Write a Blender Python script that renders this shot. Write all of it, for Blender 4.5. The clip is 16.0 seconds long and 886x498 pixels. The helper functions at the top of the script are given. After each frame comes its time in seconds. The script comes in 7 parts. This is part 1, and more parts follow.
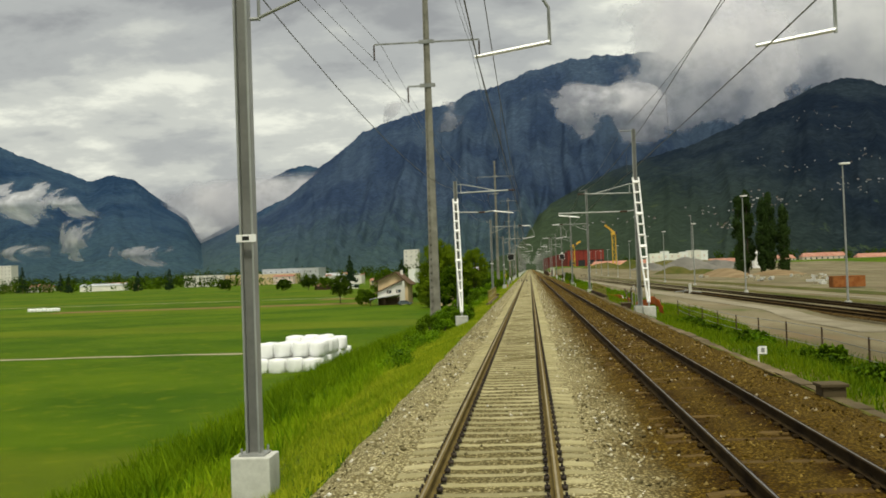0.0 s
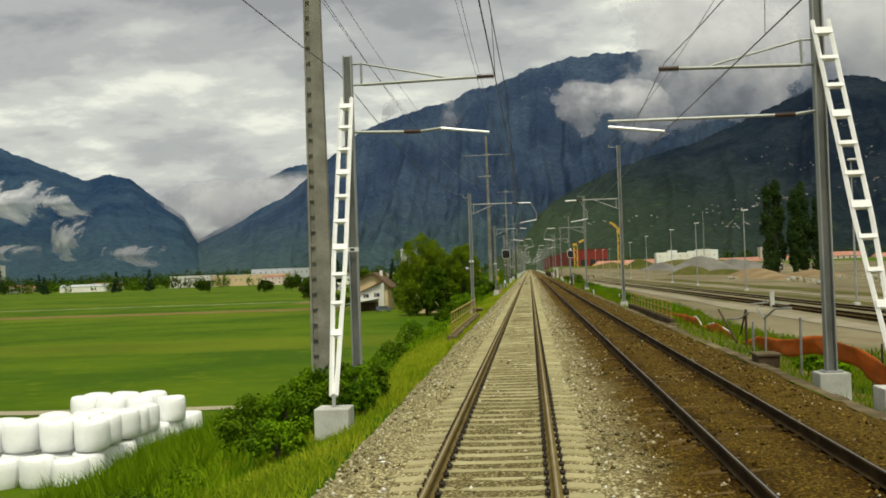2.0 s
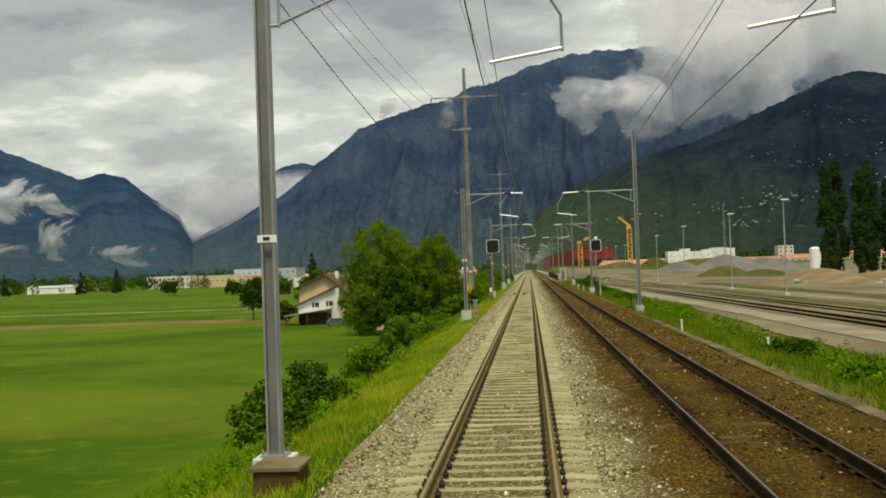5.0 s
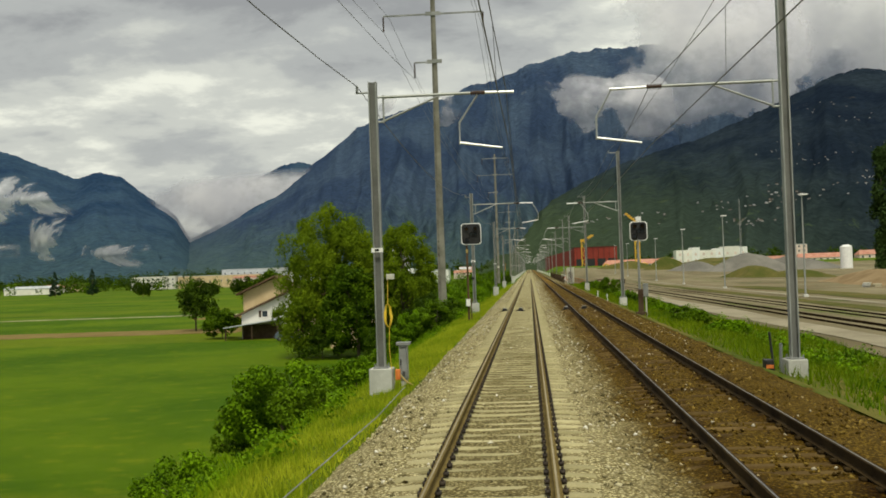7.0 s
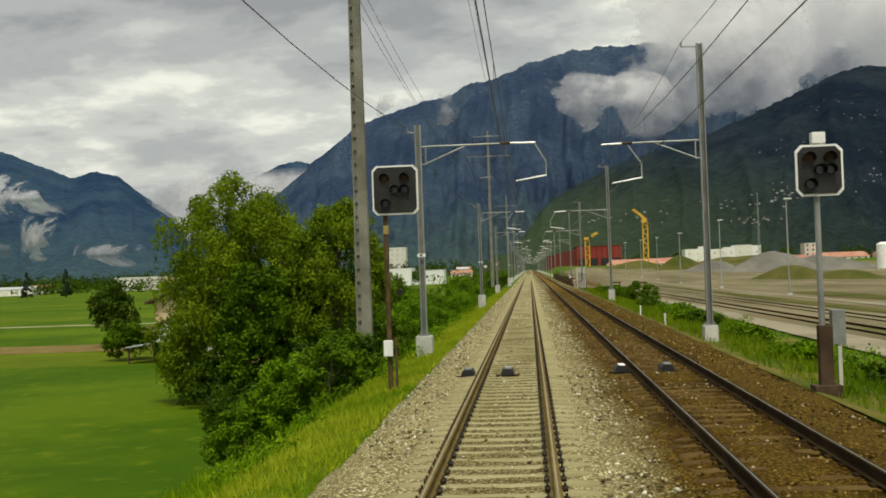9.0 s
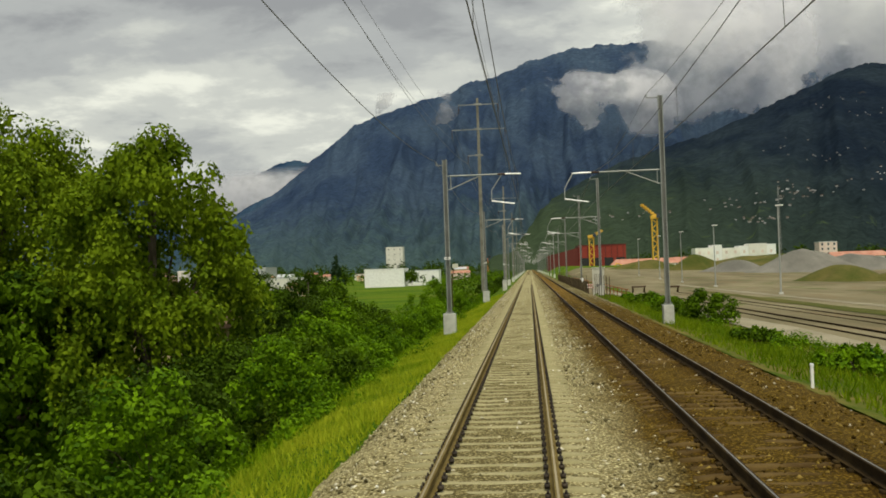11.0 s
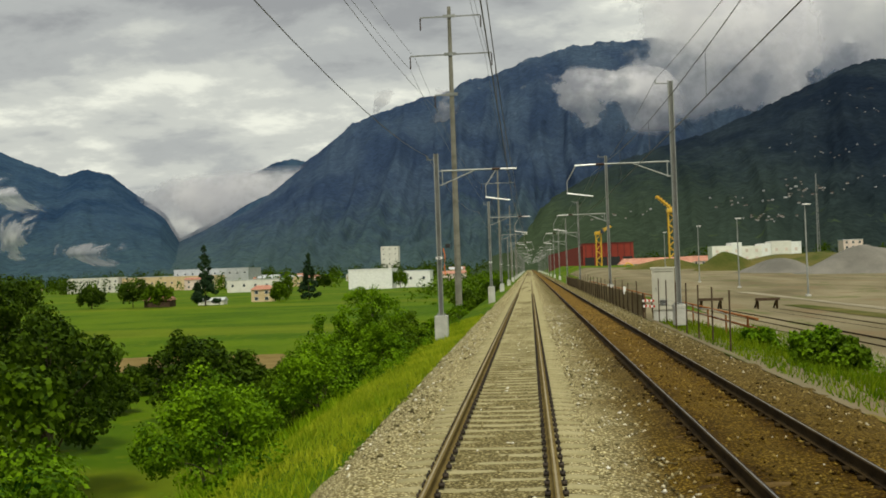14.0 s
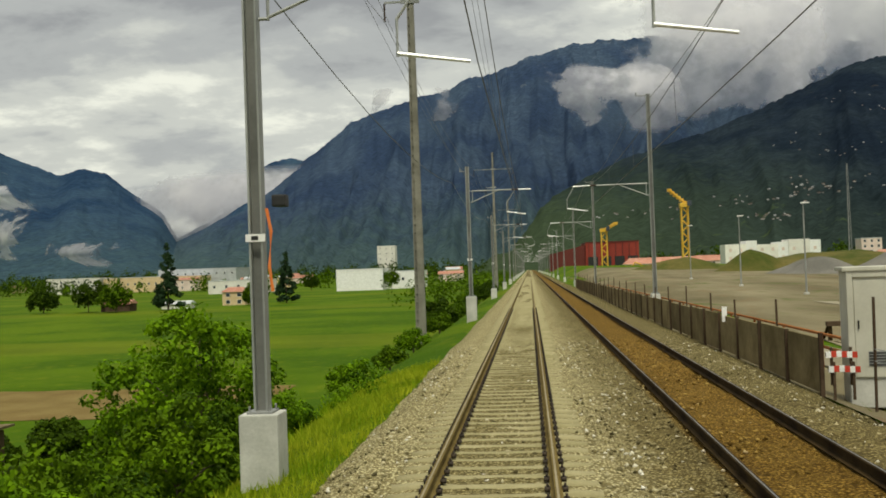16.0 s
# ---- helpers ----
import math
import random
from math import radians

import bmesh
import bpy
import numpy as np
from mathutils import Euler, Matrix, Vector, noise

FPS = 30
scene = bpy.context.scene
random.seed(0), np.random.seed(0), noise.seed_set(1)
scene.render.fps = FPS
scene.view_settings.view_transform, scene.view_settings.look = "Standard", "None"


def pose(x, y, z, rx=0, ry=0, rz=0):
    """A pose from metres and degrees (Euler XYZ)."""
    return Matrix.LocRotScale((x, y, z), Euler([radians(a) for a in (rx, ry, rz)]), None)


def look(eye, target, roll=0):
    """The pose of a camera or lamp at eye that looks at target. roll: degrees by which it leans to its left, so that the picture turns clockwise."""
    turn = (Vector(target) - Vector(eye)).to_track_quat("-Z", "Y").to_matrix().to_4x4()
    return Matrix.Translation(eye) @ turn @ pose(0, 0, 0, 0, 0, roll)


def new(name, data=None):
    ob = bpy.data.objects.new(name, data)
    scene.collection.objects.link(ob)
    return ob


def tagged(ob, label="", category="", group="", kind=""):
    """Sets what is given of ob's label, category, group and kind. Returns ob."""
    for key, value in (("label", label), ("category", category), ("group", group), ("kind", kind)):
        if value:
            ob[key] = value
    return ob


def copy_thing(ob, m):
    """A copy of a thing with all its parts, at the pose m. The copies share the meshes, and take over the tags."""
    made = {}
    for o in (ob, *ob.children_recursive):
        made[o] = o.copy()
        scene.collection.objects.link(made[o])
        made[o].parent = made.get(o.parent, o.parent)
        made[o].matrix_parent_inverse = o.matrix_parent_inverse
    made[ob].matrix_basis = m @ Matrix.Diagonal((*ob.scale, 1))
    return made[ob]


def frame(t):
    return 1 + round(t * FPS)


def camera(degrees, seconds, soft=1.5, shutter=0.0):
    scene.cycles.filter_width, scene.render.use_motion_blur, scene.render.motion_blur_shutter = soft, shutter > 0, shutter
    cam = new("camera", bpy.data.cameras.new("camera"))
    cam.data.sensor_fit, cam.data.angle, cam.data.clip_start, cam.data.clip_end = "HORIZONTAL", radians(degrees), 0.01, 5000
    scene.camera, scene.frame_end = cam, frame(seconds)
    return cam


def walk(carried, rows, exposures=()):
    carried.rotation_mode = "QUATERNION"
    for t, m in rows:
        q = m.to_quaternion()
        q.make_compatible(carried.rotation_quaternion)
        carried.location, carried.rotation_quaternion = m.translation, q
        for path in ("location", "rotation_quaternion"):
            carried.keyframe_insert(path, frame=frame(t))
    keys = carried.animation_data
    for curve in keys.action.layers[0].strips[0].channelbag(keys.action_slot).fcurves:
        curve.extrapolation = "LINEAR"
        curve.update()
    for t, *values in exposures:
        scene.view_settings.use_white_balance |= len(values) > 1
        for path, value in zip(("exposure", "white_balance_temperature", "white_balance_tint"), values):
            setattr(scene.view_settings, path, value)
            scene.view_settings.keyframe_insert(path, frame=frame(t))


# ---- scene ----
cam = camera(45.46, 16.0, soft=1.75)


def along(t):
    """How far along the line the train has come after t seconds."""
    return 23.051 * t - 3.5327 * t * t / 16 + 0.6612 * t**3 / 256


PATH = [(k * 0.5, pose(0.53, along(k * 0.5), 2.49, 91.177, 2.0, 4.68)) for k in range(33)]
walk(cam, PATH)

# ---- sky and sun ----
SUN_EL, SUN_AZ = radians(62), radians(172)
world = bpy.data.worlds.new("overcast_sky")
scene.world = world
world.use_nodes = True
wn, wl = world.node_tree.nodes, world.node_tree.links
wn.clear()


def link(tree, a, b):
    tree.links.new(a, b)


def math_node(tree, op, a, b=None, c=None, clamp=False):
    n = tree.nodes.new("ShaderNodeMath")
    n.operation, n.use_clamp = op, clamp
    for i, v in enumerate((a, b, c)):
        if v is None:
            continue
        if isinstance(v, (int, float)):
            n.inputs[i].default_value = v
        else:
            tree.links.new(v, n.inputs[i])
    return n.outputs[0]


def ramp_node(tree, fac, stops, smooth="LINEAR"):
    n = tree.nodes.new("ShaderNodeValToRGB")
    n.color_ramp.interpolation = smooth
    el = n.color_ramp.elements
    while len(el) < len(stops):
        el.new(0.5)
    for e, (p, c) in zip(el, stops):
        e.position = p
        e.color = (*c, 1) if len(c) == 3 else c
    tree.links.new(fac, n.inputs[0])
    return n.outputs[0]


def noise_node(tree, vector, scale, detail=4.0, rough=0.55, distort=0.0):
    n = tree.nodes.new("ShaderNodeTexNoise")
    n.inputs["Scale"].default_value = scale
    n.inputs["Detail"].default_value = detail
    n.inputs["Roughness"].default_value = rough
    n.inputs["Distortion"].default_value = distort
    if vector is not None:
        tree.links.new(vector, n.inputs["Vector"])
    return n.outputs["Fac"]


def mix_node(tree, fac, a, b, blend="MIX"):
    n = tree.nodes.new("ShaderNodeMix")
    n.data_type, n.blend_type = "RGBA", blend
    for sock, v in ((n.inputs[0], fac), (n.inputs[6], a), (n.inputs[7], b)):
        if isinstance(v, (int, float)):
            sock.default_value = v
        elif isinstance(v, tuple):
            sock.default_value = (*v, 1)
        else:
            tree.links.new(v, sock)
    return n.outputs[2]


wt = world.node_tree
coord = wn.new("ShaderNodeTexCoord")
sep = wn.new("ShaderNodeSeparateXYZ")
wl.new(coord.outputs["Generated"], sep.inputs[0])
height = math_node(wt, "MAXIMUM", sep.outputs[2], 0.0)
flat = math_node(wt, "ADD", height, 0.24)
cu = math_node(wt, "DIVIDE", sep.outputs[0], flat)
cv = math_node(wt, "DIVIDE", sep.outputs[1], flat)
comb = wn.new("ShaderNodeCombineXYZ")
wl.new(cu, comb.inputs[0])
wl.new(math_node(wt, "MULTIPLY", cv, 1.15), comb.inputs[1])
comb.inputs[2].default_value = 3.7
big = noise_node(wt, comb.outputs[0], 1.3, 3.0, 0.5)
fine = noise_node(wt, comb.outputs[0], 3.2, 9.0, 0.58, 0.15)
dens = math_node(wt, "ADD", math_node(wt, "MULTIPLY", big, 0.4), math_node(wt, "MULTIPLY", fine, 0.42))
# the cover thins a little towards the lower sky
thin = ramp_node(wt, height, [(0.05, (0.09, 0.09, 0.09)), (0.13, (0.125, 0.125, 0.125)), (0.20, (0.10, 0.10, 0.10)), (0.30, (0.075, 0.075, 0.075))])
dens = math_node(wt, "ADD", dens, thin)
# and is thinner in the east than over the plain
east = math_node(wt, "MINIMUM", math_node(wt, "MAXIMUM", sep.outputs[0], -0.4), 0.3)
dens = math_node(wt, "ADD", dens, math_node(wt, "MULTIPLY_ADD", east, 0.11, 0.012))
cloud_col = ramp_node(wt, dens, [(0.40, (0.29, 0.30, 0.30)), (0.47, (0.40, 0.415, 0.40)), (0.535, (0.54, 0.555, 0.505)), (0.60, (0.80, 0.81, 0.70))], "EASE")
lift = math_node(wt, "MULTIPLY_ADD", height, 0.35, 1.08)
clouds = mix_node(wt, 1.0, cloud_col, lift, "MULTIPLY")
sky = wn.new("ShaderNodeTexSky")
sky.sky_type, sky.sun_disc = "NISHITA", False
sky.sun_elevation, sky.sun_rotation = SUN_EL, SUN_AZ
skyc = mix_node(wt, 1.0, sky.outputs[0], (0.08, 0.08, 0.08), "MULTIPLY")
whole = mix_node(wt, 0.96, skyc, clouds)
bg = wn.new("ShaderNodeBackground")
bg.inputs["Strength"].default_value = 1.0
wl.new(whole, bg.inputs["Color"])
wo = wn.new("ShaderNodeOutputWorld")
wl.new(bg.outputs[0], wo.inputs[0])

sun_data = bpy.data.lights.new("sun", "SUN")
sun_data.energy, sun_data.angle, sun_data.color = 2.8, radians(13), (1.0, 0.95, 0.76)
sun = new("sun", sun_data)
sx, sy, sz = math.sin(SUN_AZ) * math.cos(SUN_EL), math.cos(SUN_AZ) * math.cos(SUN_EL), math.sin(SUN_EL)
sun.matrix_world = look((sx * 100, sy * 100, sz * 100), (0, 0, 0))

# ---- materials ----


def surface(name, c1, c2, scale=0.6, fine=30.0, rough=0.8, metal=0.0, bump=0.2, contrast=0.25, spread=0.0, dist=0.02, island=0.0):
    """Two-scale procedural surface: broad patches from c1 to c2, fine grain and relief; spread varies alike objects, island varies pieces of one mesh."""
    m = bpy.data.materials.new(name)
    m.use_nodes = True
    t = m.node_tree
    b = t.nodes["Principled BSDF"]
    g = t.nodes.new("ShaderNodeNewGeometry")
    broad = noise_node(t, g.outputs["Position"], scale, 4.0, 0.6)
    grain = noise_node(t, g.outputs["Position"], fine, 5.0, 0.65)
    fac = ramp_node(t, broad, [(0.35, (0, 0, 0)), (0.65, (1, 1, 1))])
    col = mix_node(t, fac, c1, c2)
    val = math_node(t, "MULTIPLY_ADD", grain, 2 * contrast, 1 - contrast)
    if spread:
        oi = t.nodes.new("ShaderNodeObjectInfo")
        val = math_node(t, "MULTIPLY", val, math_node(t, "MULTIPLY_ADD", oi.outputs["Random"], 2 * spread, 1 - spread))
    if island:
        val = math_node(t, "MULTIPLY", val, math_node(t, "MULTIPLY_ADD", g.outputs["Random Per Island"], 2 * island, 1 - island))
    col = mix_node(t, 1.0, col, val, "MULTIPLY")
    t.links.new(col, b.inputs["Base Color"])
    b.inputs["Roughness"].default_value = rough
    b.inputs["Metallic"].default_value = metal
    b.inputs["Specular IOR Level"].default_value = 0.06 if rough > 0.7 else 0.35
    if bump:
        bn = t.nodes.new("ShaderNodeBump")
        bn.inputs["Strength"].default_value = bump
        bn.inputs["Distance"].default_value = dist
        t.links.new(grain, bn.inputs["Height"])
        t.links.new(bn.outputs[0], b.inputs["Normal"])
    return m


def leafage(name, c1, c2, glow=0.35, scale=0.5):
    """Leaves or blades: colour varies from piece to piece and in broad patches, with light shining through."""
    m = bpy.data.materials.new(name)
    m.use_nodes = True
    t = m.node_tree
    b = t.nodes["Principled BSDF"]
    g = t.nodes.new("ShaderNodeNewGeometry")
    broad = noise_node(t, g.outputs["Position"], scale, 3.0)
    f = math_node(t, "ADD", math_node(t, "MULTIPLY", g.outputs["Random Per Island"], 0.5), math_node(t, "MULTIPLY_ADD", broad, 1.8, -0.65), clamp=True)
    col = mix_node(t, f, c1, c2)
    t.links.new(col, b.inputs["Base Color"])
    b.inputs["Roughness"].default_value = 0.65
    b.inputs["Specular IOR Level"].default_value = 0.06
    tr = t.nodes.new("ShaderNodeBsdfTranslucent")
    t.links.new(col, tr.inputs["Color"])
    mx = t.nodes.new("ShaderNodeMixShader")
    mx.inputs[0].default_value = glow
    t.links.new(b.outputs[0], mx.inputs[1])
    t.links.new(tr.outputs[0], mx.inputs[2])
    t.links.new(mx.outputs[0], t.nodes["Material Output"].inputs["Surface"])
    return m


def field_material():
    """Meadow: mown and unmown strips, patches of yellower grass, fine blades."""
    m = bpy.data.materials.new("meadow")
    m.use_nodes = True
    t = m.node_tree
    b = t.nodes["Principled BSDF"]
    g = t.nodes.new("ShaderNodeNewGeometry")
    s = t.nodes.new("ShaderNodeSeparateXYZ")
    t.links.new(g.outputs["Position"], s.inputs[0])
    broad = noise_node(t, g.outputs["Position"], 0.045, 5.0, 0.6)
    mid = noise_node(t, g.outputs["Position"], 0.6, 5.0, 0.6)
    grain = noise_node(t, g.outputs["Position"], 9.0, 6.0, 0.7)
    col = mix_node(t, ramp_node(t, broad, [(0.4, (0, 0, 0)), (0.6, (1, 1, 1))]), (0.041, 0.092, 0.0012), (0.080, 0.135, 0.002))
    # crop strips across the plain
    wob = math_node(t, "MULTIPLY_ADD", mid, 5.0, s.outputs[1])
    strip = math_node(t, "SINE", math_node(t, "MULTIPLY", wob, 0.043))
    col = mix_node(t, ramp_node(t, strip, [(0.80, (0, 0, 0)), (0.86, (0.32, 0.32, 0.32))]), col, (0.165, 0.175, 0.012))
    col = mix_node(t, ramp_node(t, mid, [(0.55, (0, 0, 0)), (0.72, (0.6, 0.6, 0.6))]), col, (0.155, 0.175, 0.006))
    col = mix_node(t, 1.0, col, math_node(t, "MULTIPLY_ADD", grain, 0.8, 0.6), "MULTIPLY")
    t.links.new(col, b.inputs["Base Color"])
    b.inputs["Roughness"].default_value = 0.9
    b.inputs["Specular IOR Level"].default_value = 0.05
    bn = t.nodes.new("ShaderNodeBump")
    bn.inputs["Strength"].default_value = 0.6
    bn.inputs["Distance"].default_value = 0.08
    t.links.new(grain, bn.inputs["Height"])
    t.links.new(bn.outputs[0], b.inputs["Normal"])
    return m


def ballast_material():
    """Crushed stone, grey-buff round the newer track, stained with rust and brake dust round the older one."""
    m = bpy.data.materials.new("ballast_stone")
    m.use_nodes = True
    t = m.node_tree
    b = t.nodes["Principled BSDF"]
    g = t.nodes.new("ShaderNodeNewGeometry")
    s = t.nodes.new("ShaderNodeSeparateXYZ")
    t.links.new(g.outputs["Position"], s.inputs[0])
    v = t.nodes.new("ShaderNodeTexVoronoi")
    v.inputs["Scale"].default_value = 21.0
    t.links.new(g.outputs["Position"], v.inputs["Vector"])
    hue = t.nodes.new("ShaderNodeSeparateColor")
    t.links.new(v.outputs["Color"], hue.inputs[0])
    broad = noise_node(t, g.outputs["Position"], 0.35, 5.0, 0.65)
    grain = noise_node(t, g.outputs["Position"], 45.0, 4.0)
    clean = mix_node(t, broad, (0.43, 0.385, 0.20), (0.60, 0.545, 0.325))
    rusty = mix_node(t, ramp_node(t, broad, [(0.35, (0, 0, 0)), (0.65, (1, 1, 1))]), (0.044, 0.021, 0.002), (0.156, 0.093, 0.011))
    # brake dust and rust lie thickest along the two rails
    d1 = math_node(t, "ABSOLUTE", math_node(t, "ADD", s.outputs[0], -3.03))
    d2 = math_node(t, "ABSOLUTE", math_node(t, "ADD", s.outputs[0], -4.53))
    by_rail = math_node(t, "ADD", math_node(t, "MINIMUM", d1, d2), math_node(t, "MULTIPLY_ADD", broad, 0.5, -0.25))
    rusty = mix_node(t, ramp_node(t, by_rail, [(0.15, (0, 0, 0)), (0.55, (0.75, 0.75, 0.75))]), rusty, (0.172, 0.113, 0.017))
    edge = math_node(t, "MULTIPLY_ADD", broad, 1.6, s.outputs[0])
    side = ramp_node(t, math_node(t, "MULTIPLY", math_node(t, "ADD", edge, -2.2), 1.0, clamp=True), [(0.0, (0, 0, 0)), (1.0, (1, 1, 1))])
    # paler, freshly laid stone further on
    fresh = ramp_node(t, math_node(t, "MULTIPLY", math_node(t, "ADD", s.outputs[1], -300.0), 0.02, clamp=True), [(0.0, (0, 0, 0)), (1.0, (0.85, 0.85, 0.85))])
    between = ramp_node(t, math_node(t, "ABSOLUTE", math_node(t, "ADD", s.outputs[0], -3.78)), [(0.80, (0, 0, 0)), (0.95, (1, 1, 1))])
    rusty = mix_node(t, fresh, rusty, mix_node(t, between, mix_node(t, broad, (0.24, 0.14, 0.026), (0.37, 0.235, 0.06)), mix_node(t, broad, (0.22, 0.19, 0.085), (0.37, 0.325, 0.17))))
    # the stone between the newer track's rails is darker
    inner_tone = ramp_node(t, math_node(t, "ABSOLUTE", s.outputs[0]), [(0.9, (0.62, 0.60, 0.52)), (1.45, (1, 1, 1))])
    clean = mix_node(t, 1.0, clean, inner_tone, "MULTIPLY")
    col = mix_node(t, side, clean, rusty)
    var = math_node(t, "MULTIPLY_ADD", hue.outputs[0], 0.75, 0.6)
    col = mix_node(t, 1.0, col, var, "MULTIPLY")
    # shade in the crevices between stones, painted into their colour
    gap_shade = ramp_node(t, v.outputs["Distance"], [(0.22, (1.12, 1.12, 1.12)), (0.55, (0.36, 0.33, 0.26))])
    col = mix_node(t, 1.0, col, gap_shade, "MULTIPLY")
    t.links.new(col, b.inputs["Base Color"])
    b.inputs["Roughness"].default_value = 0.9
    b.inputs["Specular IOR Level"].default_value = 0.05
    bn = t.nodes.new("ShaderNodeBump")
    bn.inputs["Strength"].default_value = 0.9
    bn.inputs["Distance"].default_value = 0.03
    bn.invert = True
    t.links.new(math_node(t, "MULTIPLY_ADD", grain, 0.3, v.outputs["Distance"]), bn.inputs["Height"])
    t.links.new(bn.outputs[0], b.inputs["Normal"])
    return m


def yard_material():
    """Trodden gravel with paler worn ways, oil-dark stains, bare earth and weeds in patches."""
    m = bpy.data.materials.new("yard_gravel")
    m.use_nodes = True
    t = m.node_tree
    b = t.nodes["Principled BSDF"]
    g = t.nodes.new("ShaderNodeNewGeometry")
    mp = t.nodes.new("ShaderNodeMapping")
    mp.inputs["Scale"].default_value = (1.0, 0.35, 1.0)
    t.links.new(g.outputs["Position"], mp.inputs["Vector"])
    broad = noise_node(t, mp.outputs[0], 0.09, 5.0, 0.6)
    mid = noise_node(t, mp.outputs[0], 0.22, 6.0, 0.62, 0.4)
    fine = noise_node(t, g.outputs["Position"], 5.0, 5.0, 0.7)
    col = mix_node(t, ramp_node(t, broad, [(0.35, (0, 0, 0)), (0.65, (1, 1, 1))]), (0.115, 0.096, 0.050), (0.235, 0.202, 0.122))
    col = mix_node(t, ramp_node(t, mid, [(0.56, (0, 0, 0)), (0.64, (0.7, 0.7, 0.7))]), col, (0.17, 0.12, 0.062))
    col = mix_node(t, ramp_node(t, mid, [(0.34, (0.8, 0.8, 0.8)), (0.42, (0, 0, 0))]), col, (0.085, 0.105, 0.022))
    col = mix_node(t, 1.0, col, math_node(t, "MULTIPLY_ADD", fine, 0.7, 0.65), "MULTIPLY")
    t.links.new(col, b.inputs["Base Color"])
    b.inputs["Roughness"].default_value = 0.92
    b.inputs["Specular IOR Level"].default_value = 0.1
    bn = t.nodes.new("ShaderNodeBump")
    bn.inputs["Strength"].default_value = 0.5
    bn.inputs["Distance"].default_value = 0.04
    t.links.new(fine, bn.inputs["Height"])
    t.links.new(bn.outputs[0], b.inputs["Normal"])
    return m


def stone_material():
    """Loose stones: each its own shade, rust-stained on the older track's side."""
    m = bpy.data.materials.new("loose_stone")
    m.use_nodes = True
    t = m.node_tree
    b = t.nodes["Principled BSDF"]
    g = t.nodes.new("ShaderNodeNewGeometry")
    s = t.nodes.new("ShaderNodeSeparateXYZ")
    t.links.new(g.outputs["Position"], s.inputs[0])
    r = g.outputs["Random Per Island"]
    clean = ramp_node(t, r, [(0.0, (0.06, 0.05, 0.022)), (0.5, (0.31, 0.27, 0.14)), (0.88, (0.50, 0.45, 0.28)), (1.0, (0.78, 0.76, 0.68))])
    rusty = ramp_node(t, r, [(0.0, (0.02, 0.011, 0.002)), (0.6, (0.12, 0.075, 0.010)), (0.93, (0.28, 0.195, 0.05)), (1.0, (0.45, 0.42, 0.34))])
    side = ramp_node(t, math_node(t, "MULTIPLY", math_node(t, "ADD", s.outputs[0], -1.9), 1.3, clamp=True), [(0.0, (0, 0, 0)), (1.0, (1, 1, 1))])
    later = ramp_node(t, math_node(t, "MULTIPLY", math_node(t, "ADD", s.outputs[1], -300.0), 0.02, clamp=True), [(0.0, (0, 0, 0)), (1.0, (0.8, 0.8, 0.8))])
    between = ramp_node(t, math_node(t, "ABSOLUTE", math_node(t, "ADD", s.outputs[0], -3.78)), [(0.80, (0, 0, 0)), (0.95, (1, 1, 1))])
    newer = mix_node(t, between, ramp_node(t, r, [(0.0, (0.10, 0.055, 0.01)), (1.0, (0.42, 0.28, 0.08))]), clean)
    t.links.new(mix_node(t, side, clean, mix_node(t, later, rusty, newer)), b.inputs["Base Color"])
    b.inputs["Roughness"].default_value = 0.85
    b.inputs["Specular IOR Level"].default_value = 0.06
    return m


